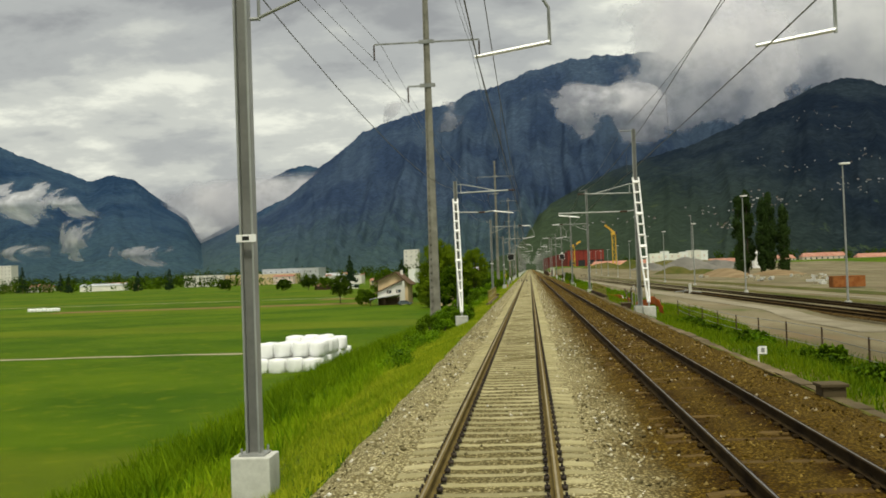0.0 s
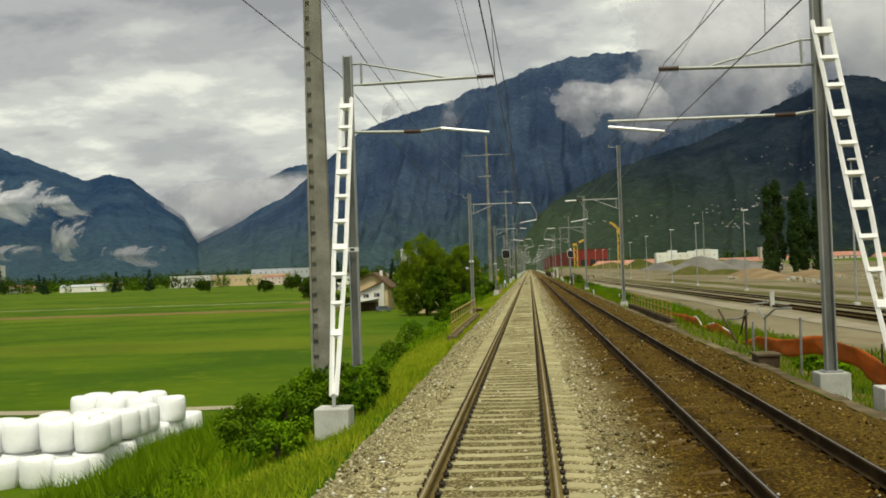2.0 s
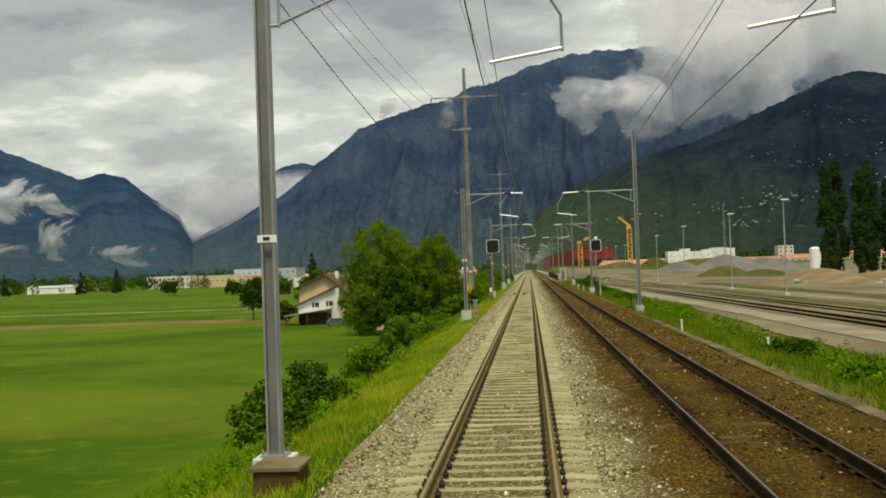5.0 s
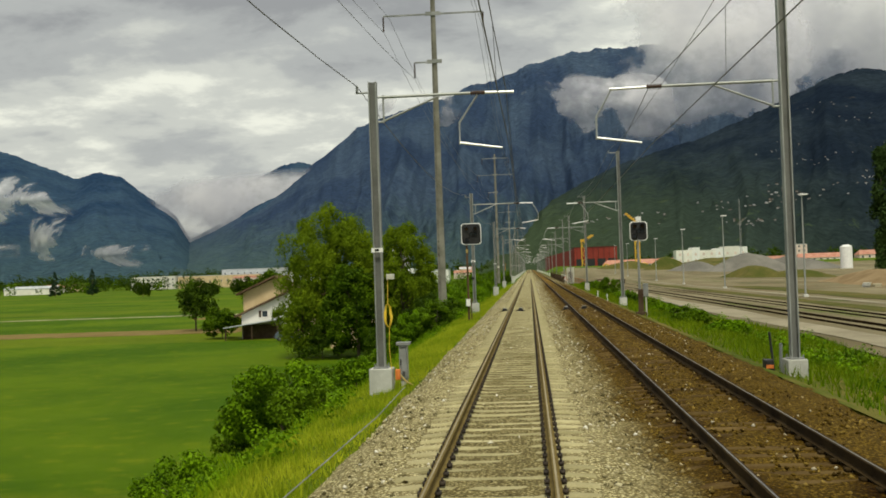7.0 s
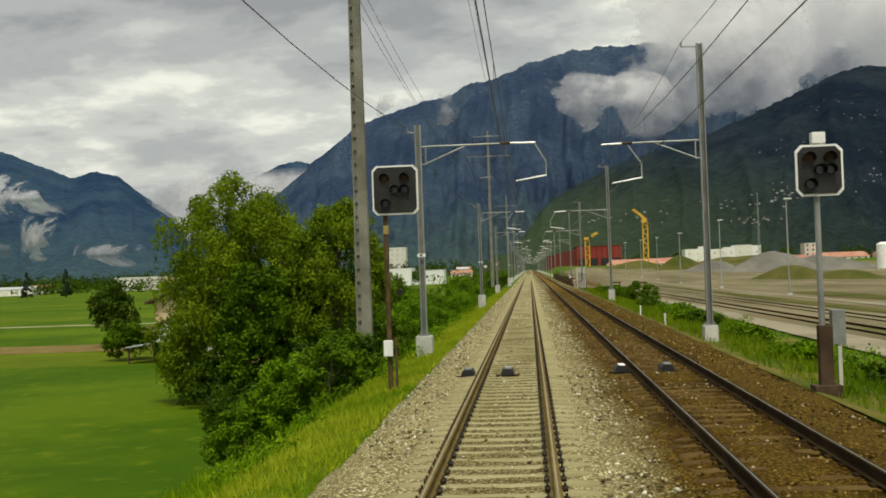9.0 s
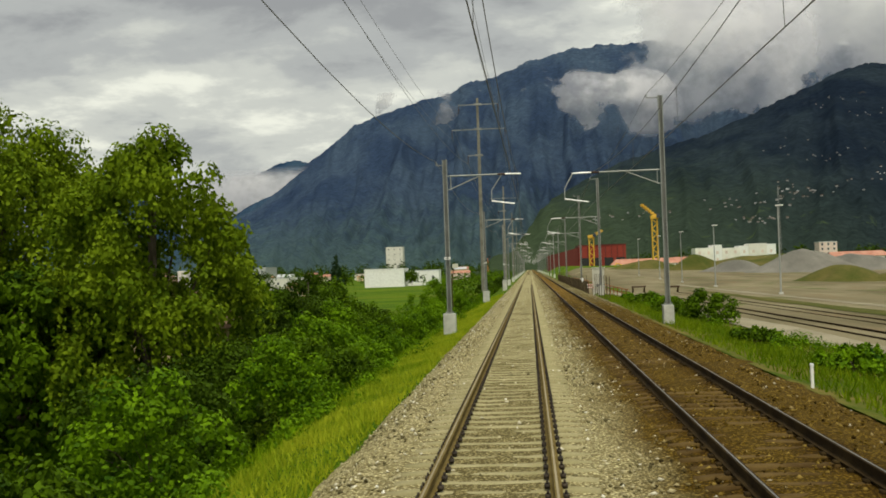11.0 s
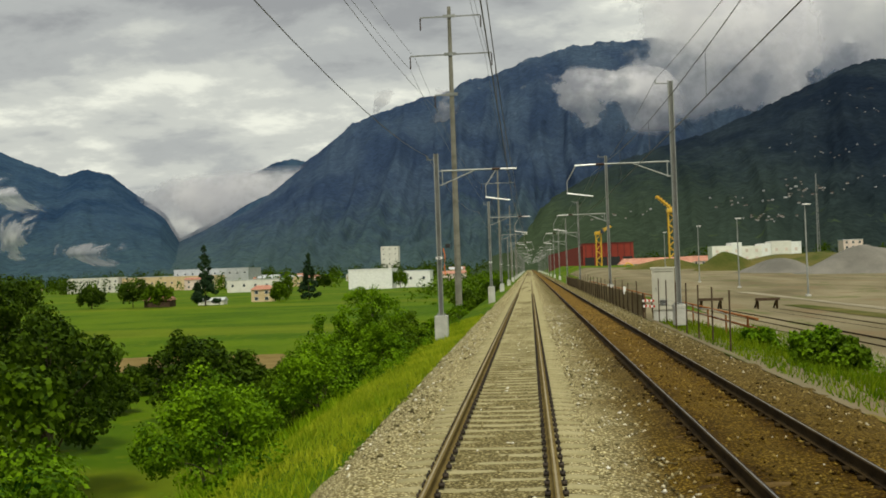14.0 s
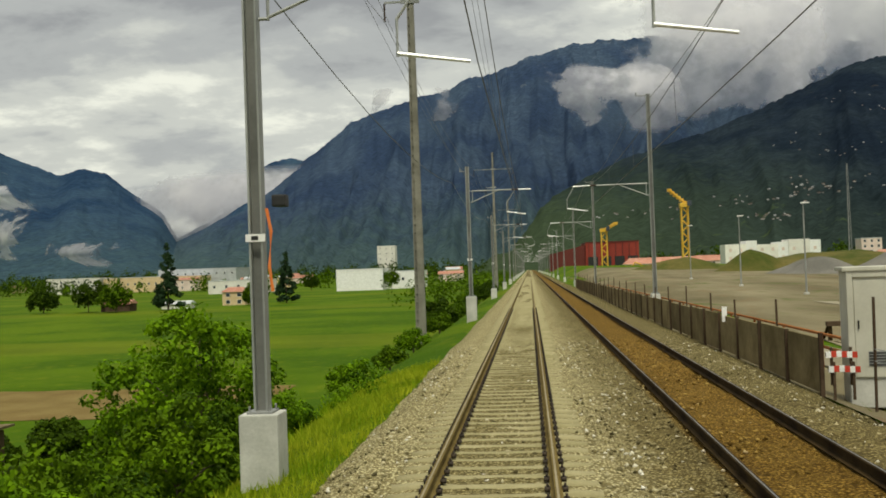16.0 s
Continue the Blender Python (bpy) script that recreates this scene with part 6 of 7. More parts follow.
# huts and works across the meadow
house("yellow_hut", -97, 668, -6.6, 7.6, 6, 4.6, 1.5, M_CREAM, M_TILE, "small yellow house with an orange hipped roof", 2, 2, hip=0.4)
house("farm_shed", -126, 640, -6.6, 9, 6, 2.4, 1.3, M_DARKW, M_TILE, "low dark shed with a red roof among bushes")
house("glasshouse", -110, 648, -6.6, 9, 5, 1.6, 1.0, M_PALE, M_GREYROOF, "low pale polythene greenhouse", category="greenhouse")
house("works_office", -345, 1110, -5.6, 42, 20, 11.5, 0, M_PALE, M_PALE, "cream two-storey factory office with rows of windows", 9, 2, category="factory")
house("works_hall", -285, 1125, -5.6, 76, 40, 11, 0, M_CREAM, M_GREYROOF, "long cream factory hall with a flat grey roof", 14, 1, category="factory")
house("works_hall", -258, 1150, -5.6, 62, 40, 16, 0, M_GREYROOF, M_GREYROOF, "long grey factory hall with a white flat roof", 10, 2, category="factory")
house("warehouse", -86, 868, -6.0, 24, 22, 10.5, 0, M_WHITE, M_WHITE, "plain white warehouse block", 0, 0, category="warehouse")
house("warehouse", -66, 885, -6.0, 22, 18, 9.0, 0, M_WHITE, M_GREYROOF, "white warehouse annex with dark doors", 3, 1, category="warehouse")
house("warehouse", -160, 905, -6.0, 34, 18, 7.0, 0, M_PALE, M_GREYROOF, "low pale warehouse with a flat roof", 5, 1, category="warehouse")
house("silo_tower", -205, 1850, -5, 26, 22, 46, 0, M_PALE, M_PALE, "tall pale concrete silo tower", 3, 6, category="tower")
house("tower_block", -905, 1760, -5, 40, 25, 42, 0, M_PALE, M_GREYROOF, "pale apartment block far across the plain", 6, 7, category="apartment block")
house("long_barn", -420, 1020, -5.6, 46, 14, 5, 2.0, M_PALE, M_GREYROOF, "long low barn with a grey roof")
rng = np.random.default_rng(21)
for k in range(26):
    x, y = rng.uniform(-260, -60), rng.uniform(1000, 1500)
    house("village_house", x, y, -5.5, rng.uniform(10, 22), 10, rng.uniform(5, 9), rng.uniform(0, 3), (M_PALE, M_CREAM, M_PINK)[k % 3], (M_TILE, M_GREYROOF)[k % 2], "pale village house across the plain", 3, 2, "village houses on the plain")
for k in range(14):
    x, y = rng.uniform(-820, -420), rng.uniform(1050, 1400)
    house("village_house", x, y, -5.5, rng.uniform(10, 20), 10, rng.uniform(4, 6), rng.uniform(2, 3), (M_PALE, M_CREAM)[k % 2], (M_TILE, M_BTILE)[k % 2], "pale village house across the plain", 3, 1, "village houses on the plain")

# town beyond the yard
white = thing("white_block", 118, 850, -3.2, "long white apartment block with square tower-like bays", "apartment block")
for k, (x, w, h) in enumerate(((-18, 10, 13.5), (-10.5, 5.4, 15.0), (-3, 10, 13.0), (4.5, 5.4, 14.0), (12, 10, 15.0), (19.5, 5.4, 14.5))):
    part("bay", box(fresh(), x, 0.6 * (k % 2), h / 2 - 0.5, w, 14, h + 1), M_WHITE if k % 2 else M_PALE, white)
    for r in range(3):
        for c in range(max(1, int(w / 4))):
            win = part("window", box(fresh(), x - w / 2 + (c + 0.5) * w / max(1, int(w / 4)), 0.6 * (k % 2) - 7.02, 2.6 + 4 * r, 1.3, 0.1, 1.6), M_PINK, white)
house("town_house", 76, 930, -3, 44, 12, 5.5, 3.4, M_PALE, M_TILE, "long pale house with an orange tiled roof", 10, 2, "town houses", hip=0.15)
house("town_house", 108, 945, -3, 26, 12, 6, 3.2, M_PINK, M_TILE, "long pale house with an orange tiled roof", 6, 2, "town houses", hip=0.15)
for k in range(12):
    x = 165 + 40 * k
    house("town_house", x, 900 + 12 * math.sin(k * 1.3), -3, 36, 12, 4.6 + (k % 3), 3.2, (M_PINK, M_PALE)[k % 2], M_TILE, "long pale house with an orange tiled roof", 8, 2, "town houses", hip=0.12)
for x, y, h in ((330, 950, 22), (372, 960, 20), (205, 980, 16)):
    house("town_tower", x, y, -3, 12, 12, h, 0, M_PINK, M_GREYROOF, "pinkish square tower block above the roofs", 3, 5, category="tower")
red = thing("red_hall", 46, 1040, -2.5, "large red-clad industrial hall", "industrial hall")
part("main_hall", box(fresh(), 8, 0, 9.5, 34, 60, 20), M_REDHALL, red)
part("side_hall", prism(fresh(), [(-32, -0.5), (-9.1, -0.5), (-9.1, 18.5), (-32, 13.0)], -28, 28), M_REDDARK, red, "dark red side hall")
for k in range(8):
    part("rib", box(fresh(), -7 + 4.3 * k, -30.2, 9.5, 0.5, 0.5, 19), M_REDDARK, red)
part("roof_edge", box(fresh(), 8, 0, 19.8, 34.6, 60.6, 0.7), M_REDDARK, red)
# black slabs on the front paint in the shade inside its open bays
for k in range(4):
    part("bay_shade", box(fresh(), -4.5 + 8.5 * k, -30.3, 5.0, 6.4, 0.9, 11.0), M_BLACK, red, "black slab put in for the shaded inside of an open bay")
for k in range(3):
    ob = thing("excavator", 40 + 13 * k, 760 + 20 * k, -2.4, "yellow excavator standing before the red hall", "excavator", "construction machines")
    part("tracks", box(fresh(), 0, 0, 0.5, 4.2, 3, 1.0, 0.2), M_BLACK, ob)
    part("cab", box(fresh(), -0.3, 0, 2.1, 3.4, 2.6, 2.2, 0.2), M_YELLOW, ob)
    part("boom", tube(fresh(), [(1.2, 0, 2.4), (3.6, 0, 5.6), (6.0, 0, 4.6)], 0.35, 6), M_YELLOW, ob)
    part("bucket_arm", tube(fresh(), [(6.0, 0, 4.6), (6.6, 0, 1.6)], 0.28, 6), M_YELLOW, ob)


def crane(x, y, h, jib, label):
    ob = thing("yellow_crane", x, y, -2.4, label, "crane", "yellow cranes")
    bm = fresh()
    w = 1.15
    for a in (-1, 1):
        for b in (-1, 1):
            rod(bm, (a * w, b * w, 0), (a * w, b * w, h), 0.26, seg=6)
    n = int(h / 2.2)
    for k in range(n):
        s = 1 if k % 2 else -1
        z0, z1 = h * k / n, h * (k + 1) / n
        for b in (-1, 1):
            rod(bm, (-s * w, b * w, z0), (s * w, b * w, z1), 0.16, seg=5)
            rod(bm, (b * w, -s * w, z0), (b * w, s * w, z1), 0.16, seg=5)
    part("tower", bm, M_YELLOW, ob)
    part("slewing_head", box(fresh(), 0, 0, h + 0.6, 3.4, 3.4, 1.6, 0.2), M_YELLOW, ob)
    bm = fresh()
    for q in (-0.6, 0.6):
        tube(bm, [(0.8, q, h + 1.0), (jib[0], q, h + jib[1])], 0.3, 6)
    for k in range(6):
        u = k / 6
        rod(bm, (0.8 + (jib[0] - 0.8) * u, -0.6, h + 1 + (jib[1] - 1) * u), (0.8 + (jib[0] - 0.8) * (u + 0.15), 0.6, h + 1 + (jib[1] - 1) * (u + 0.15)), 0.3, seg=5)
        box(bm, 0.8 + (jib[0] - 0.8) * (u + 0.1), 0, h + 1 + (jib[1] - 1) * (u + 0.1), 1.5, 1.2, 1.1)
    part("jib", bm, M_YELLOW, ob)
    part("cab", box(fresh(), 1.6, -1.6, h + 1.2, 1.6, 1.6, 2.0, 0.1), M_GLASS, ob)


crane(57.2, 712, 25.0, (-5.5, 6.5), "yellow lattice tower crane with a short raised jib")
crane(32.5, 776, 19.0, (5.5, 3.6), "yellow lattice tower crane with its jib turned away")
radio = thing("radio_mast", 101, 664, float(ground_height(101, 664)), "slim grey lattice radio mast", "radio mast")
for a, b in ((-0.5, -0.5), (0.5, -0.5), (0, 0.5)):
    part("leg", rod(fresh(), (a, b, 0), (a * 0.3, b * 0.3, 32), 0.10, 0.06, 5), M_GALVD, radio)
for k in range(12):
    part("brace", rod(fresh(), (-0.5 + 0.03 * k, -0.5, 2 * k), (0.5 - 0.03 * k, -0.4, 2 * k + 2), 0.06, seg=5), M_GALVD, radio)

# hillside village
rng = np.random.default_rng(33)


def slope_points(ob):
    me = ob.data
    v = np.empty(len(me.vertices) * 3, np.float32)
    me.vertices.foreach_get("co", v)
    v = v.reshape(-1, 3)
    v = v[v[:, 1] < 3100]
    return v, np.degrees(np.arctan2(v[:, 0], v[:, 1])), np.degrees(np.arctan2(v[:, 2], np.hypot(v[:, 0], v[:, 1])))


protos = [house("hillside_house", 700, 1650, -3, 11, 8, 5, 2.0, M_HILLWALL, (M_BTILE, M_GREYROOF, M_BTILE)[k], "pale house on the wooded mountainside", 3, 1, "hillside houses", ridge="x") for k in range(3)]
slope, slope_az, slope_el = slope_points(mt_right)
# hamlets: bearing, height angle, spread, number of houses
HAMLETS = [(13.9, 4.7, 0.9, 9), (12.9, 3.1, 1.5, 24), (10.5, 1.9, 0.7, 14), (6.0, 2.4, 1.1, 7), (16.8, 3.7, 1.2, 18), (14.6, 7.3, 0.9, 5), (16.1, 6.6, 0.8, 5), (10.2, 2.7, 1.0, 9), (17.0, 5.2, 1.0, 8), (12.8, 5.4, 1.2, 5), (3.6, 2.2, 0.7, 5)]
k = 0
for az, el, spread, count in HAMLETS:
    for j in range(int(count * 1.4)):
        a, e = az + rng.normal(0, spread * 0.75), el + rng.normal(0, spread * 0.17)
        i = int(np.argmin((slope_az - a) ** 2 + (slope_el - e) ** 2))
        p = slope[i]
        c = copy_thing(protos[k % 3], pose(float(p[0]), float(p[1]), float(p[2]) + 0.5, 0, 0, rng.uniform(-40, 40)))
        q = rng.uniform(0.2, 0.38) if el < 4 else rng.uniform(0.16, 0.28)
        c.scale = (q * rng.uniform(0.8, 1.5), q, q)
        k += 1

# ---- trees, hedges and grass ----


def leaf_quads(rng, centres, radii, count, size, droop=0.0, squash=1.0):
    """Diamond leaves gathered in clumps, most of them near each clump's outside and facing outwards and up."""
    k = rng.choice(len(centres), count, p=radii**2 / (radii**2).sum())
    d = rng.standard_normal((count, 3))
    d /= np.linalg.norm(d, axis=1, keepdims=True)
    rad = rng.uniform(0.3, 1.0, count) ** 0.45
    p = centres[k] + d * (radii[k] * rad)[:, None] * np.array([1, 1, squash])
    n = d * 1.0 + 0.38 * rng.standard_normal((count, 3)) + np.array([0, 0, 0.35])
    n /= np.linalg.norm(n, axis=1, keepdims=True)
    a = np.cross(n, rng.standard_normal((count, 3)))
    a[:, 2] -= droop * 0.7
    a /= np.linalg.norm(a, axis=1, keepdims=True) + 1e-9
    b = np.cross(n, a)
    b /= np.linalg.norm(b, axis=1, keepdims=True) + 1e-9
    s = size * rng.uniform(0.6, 1.45, count)[:, None]
    v = np.stack([p, p + a * s * 0.5 + b * s * 0.34, p + a * s, p + a * s * 0.5 - b * s * 0.34], 1)
    return v.reshape(-1, 3), np.arange(count * 4).reshape(-1, 4)


def crown_part(parent, rng, centres, radii, count, size, material, droop=0.0, squash=1.0):
    v, f = leaf_quads(rng, np.asarray(centres, float), np.asarray(radii, float), count, size, droop, squash)
    return mesh_np("crown", v, f, material, parent)


def limbs(parent, rng, h, r, ends, material=None, lean=(0, 0)):
    bm = fresh()
    top = Vector((lean[0], lean[1], h))
    tube(bm, [(0, 0, -0.4), (lean[0] * 0.2, lean[1] * 0.2, h * 0.3), (lean[0] * 0.6, lean[1] * 0.6, h * 0.65)], r, 8)
    rod(bm, (lean[0] * 0.6, lean[1] * 0.6, h * 0.62), top, r * 0.8, r * 0.15, 7)
    for e in ends:
        e = Vector(e)
        s = Vector((lean[0] * 0.4, lean[1] * 0.4, min(h * 0.6, max(0.2 * h, e.z * rng.uniform(0.35, 0.6)))))
        m = s.lerp(e, 0.5) + Vector((0, 0, 0.12 * (e - s).length))
        rod(bm, s, m, r * 0.42, r * 0.25, 6)
        rod(bm, m, e, r * 0.25, r * 0.08, 6)
    return part("trunk", bm, material or M_BARK, parent)


def broad_tree(x, y, h, r, leaves, size, material, label, seed, droop=0.2, crown_low=0.25, name="tree", group="", z=None, lobes=11):
    """A broadleaved tree: limbs that carry rounded boughs, each bough many clumps of leaves; droop hangs part of the leaves in strings."""
    rng = np.random.default_rng(seed)
    z = float(ground_height(x, y)) if z is None else z
    ob = thing(name, x, y, z, label, "tree", group)
    half = h * (1 - crown_low) / 2
    u = np.arange(lobes) + 0.5
    phi, el = u * 2.4 + rng.uniform(0, 6), np.arcsin(1 - 1.75 * u / lobes)
    d = np.stack([np.cos(el) * np.cos(phi), np.cos(el) * np.sin(phi), np.sin(el)], 1)
    bough = d * np.array([r, r, half]) * rng.uniform(0.48, 0.74, lobes)[:, None]
    bough_r = r * rng.uniform(0.30, 0.48, lobes)
    c, rr = [], []
    for b_, q in zip(bough, bough_r):
        e = rng.standard_normal((20, 3)) + 0.7 * b_ / (np.linalg.norm(b_) + 1e-6) + np.array([0, 0, 0.35])
        e /= np.linalg.norm(e, axis=1, keepdims=True)
        c.append(b_ + e * q * rng.uniform(0.55, 1.05, 20)[:, None])
        rr.append(q * rng.uniform(0.20, 0.42, 20))
    core = rng.standard_normal((30, 3)) * np.array([r, r, half]) * 0.26
    c = np.concatenate(c + [core]) + np.array([0, 0, h * crown_low + half])
    rr = np.concatenate(rr + [r * rng.uniform(0.12, 0.2, 30)])
    c[:, 2] = np.clip(c[:, 2], 0.4, None)
    limbs(ob, rng, h * 0.85, max(0.08, h * 0.017), bough + np.array([0, 0, h * crown_low + half]))
    hang = int(leaves * 0.5 * min(droop, 1.0))
    hang = hang if hang > 2800 else 0
    v, f = leaf_quads(rng, c, rr, leaves - hang, size, droop, 0.85)
    if hang:
        k = rng.choice(len(c), 1400, p=rr**2 / (rr**2).sum())
        a = rng.uniform(0, math.tau, 1400)
        sx_, sy_ = c[k, 0] + rr[k] * np.cos(a) * rng.uniform(0.5, 1.1, 1400), c[k, 1] + rr[k] * np.sin(a) * rng.uniform(0.5, 1.1, 1400)
        n = hang // 1400
        drop = np.linspace(0, 1, n)[None] * rng.uniform(0.8, 2.2, 1400)[:, None] * min(1.0, h / 12)
        pts = np.stack([np.repeat(sx_, n), np.repeat(sy_, n), np.clip((c[k, 2][:, None] - drop).ravel(), 0.3, None)], 1)
        w, g = leaf_quads(rng, pts, np.full(len(pts), 0.13), len(pts), size * 0.9, 1.5)
        v, f = np.concatenate([v, w]), np.concatenate([f, g + len(v)])
    mesh_np("crown", v, f, material, ob)
    return ob


def bush(x, y, r, h, leaves, size, material, label, seed, group="bushes on the embankment", z=None):
    rng = np.random.default_rng(seed)
    z = float(ground_height(x, y)) if z is None else z
    ob = thing("bush", x, y, z, label, "bush", group)
    n = 60
    a, q = rng.uniform(0, math.tau, n), rng.uniform(0.05, 1, n) ** 0.55
    top = 1 - 0.5 * q**2
    c = np.stack([r * 0.75 * q * np.cos(a), r * 0.75 * q * np.sin(a), h * (0.08 + 0.80 * rng.uniform(0.05, 1, n) ** 0.6 * top)], 1)
    limbs(ob, rng, h * 0.5, 0.05, c[:6])
    crown_part(ob, rng, c, rng.uniform(0.09, 0.24, n) * min(r, h * 0.8), leaves, size * 1.3, material, 0.0, 0.85)
    return ob


def conifer(x, y, h, r, leaves, label, seed, z=None, group="conifers on the plain"):
    rng = np.random.default_rng(seed)
    z = float(ground_height(x, y)) if z is None else z
    ob = thing("conifer_tree", x, y, z, label, "tree", group)
    part("trunk", rod(fresh(), (0, 0, -0.4), (0, 0, h * 0.97), h * 0.016, 0.03, 7), M_BARK, ob)
    n = 70
    u = rng.uniform(0.08, 1.0, n)
    a = rng.uniform(0, math.tau, n)
    w = r * (1 - u) ** 0.85 * rng.uniform(0.45, 1.0, n)
    c = np.stack([w * np.cos(a), w * np.sin(a), h * u], 1)
    crown_part(ob, rng, c, r * (0.10 + 0.20 * (1 - u)), leaves, 0.7, M_CONIF, 0.6, 0.6)
    return ob


def poplar(x, y, h, r, leaves, seed):
    rng = np.random.default_rng(seed)
    ob = thing("poplar_tree", x, y, float(ground_height(x, y)), "tall narrow dark poplar tree beyond the yard", "tree", "row of poplars")
    part("trunk", rod(fresh(), (0, 0, -0.4), (0, 0, h * 0.95), 0.42, 0.06, 7), M_BARK, ob)
    n = 60
    u = rng.uniform(0.08, 1.0, n)
    w = r * np.clip(np.sin(np.pi * (0.12 + 0.86 * u)) ** 0.6, 0.2, 1) * rng.uniform(0.2, 0.75, n)
    a = rng.uniform(0, math.tau, n)
    c = np.stack([w * np.cos(a), w * np.sin(a), h * u], 1)
    crown_part(ob, rng, c, np.full(n, r * 0.42) * rng.uniform(0.7, 1.2, n), leaves, 0.55, M_POPLAR, -0.8, 1.7)
    return ob


# the big trees in front of the farmhouse
broad_tree(-22.0, 274.0, 18.4, 6.0, 84000, 0.20, M_BIRCH, "large drooping birch tree in full leaf beside the farmhouse", 1, 0.9, 0.03, lobes=18)
broad_tree(-13.8, 269.6, 16.0, 4.3, 46000, 0.20, M_BIRCH, "tall leafy birch tree beside the embankment", 2, 0.9, 0.03, lobes=14)
broad_tree(-30.0, 344.0, 12.2, 4.6, 16000, 0.22, M_LEAFD, "leafy rounded tree in the garden behind the farmhouse", 12, 0.1, 0.05, group="garden trees")
broad_tree(-25.6, 271.0, 8.5, 3.2, 16000, 0.20, M_BIRCH, "low leafy birch beside the farmhouse", 13, 0.9, 0.02)
broad_tree(-18.8, 268.5, 11.0, 4.6, 24000, 0.26, M_LEAF, "dense leafy tree beside the embankment", 3, 0.4, 0.02)
broad_tree(-15.2, 304.5, 10.8, 3.4, 15000, 0.18, M_LEAFD, "dark dense tree in the garden below the embankment", 11, 0.1, 0.02, group="garden trees")
broad_tree(-22.8, 310.0, 12.6, 3.6, 12000, 0.26, M_LEAFD, "dark dense tree beside the farmhouse wall", 8, 0.1, 0.02)
broad_tree(-12.6, 358.0, 6.2, 2.4, 9000, 0.15, M_LEAFB, "loose leafy young tree on the embankment slope", 10, 0.2, 0.02)
broad_tree(-9.9, 355.5, 6.4, 2.5, 11000, 0.15, M_LEAFB, "loose leafy young tree on the embankment slope", 9, 0.2, 0.02)
broad_tree(-15.2, 291.0, 8.6, 2.6, 12000, 0.18, M_LEAFD, "dark dense tree at the cottage corner", 14, 0.1, 0.02, group="garden trees")
broad_tree(-17.3, 283.6, 4.4, 1.7, 7000, 0.14, M_LEAF, "low leafy tree in front of the cottage wall", 15, 0.1, 0.02, group="garden trees")
broad_tree(-19.0, 296.8, 11.0, 2.6, 11000, 0.2, M_LEAFD, "dark dense tree behind the cottage", 16, 0.1, 0.02, group="garden trees")
broad_tree(-49.6, 320.0, 4.6, 2.9, 8000, 0.30, M_LEAF, "round dark tree at the farmhouse corner", 4, 0.1, 0.1)
broad_tree(-62.0, 345.0, 9.5, 4.0, 5000, 0.40, M_LEAFD, "leafy tree behind the farmhouse", 5, 0.1, 0.15)
broad_tree(-30.0, 330.0, 11.0, 5.0, 8000, 0.40, M_LEAFD, "leafy tree behind the farmhouse", 6, 0.2, 0.15)
broad_tree(-45.5, 336.0, 11.0, 4.2, 6000, 0.40, M_LEAF, "leafy tree behind the farmhouse", 7, 0.2, 0.15)
for k, (x, y, h, r, m) in enumerate(((-19.5, 304, 11.0, 4.4, 0), (-15.5, 312, 9.0, 3.8, 0), (-25, 312, 10.0, 4.4, 1), (-21, 332, 8.5, 4.0, 1), (-27.5, 345, 8.5, 4.2, 1), (-16.5, 342, 6.5, 3.4, 1), (-22.5, 357, 6.0, 3.0, 1))):
    broad_tree(x, y, h, r, 9000, 0.24, (M_LEAF, M_LEAFD)[m], "dense leafy tree in the garden below the embankment", 20 + k, 0.1, 0.08, group="garden trees")

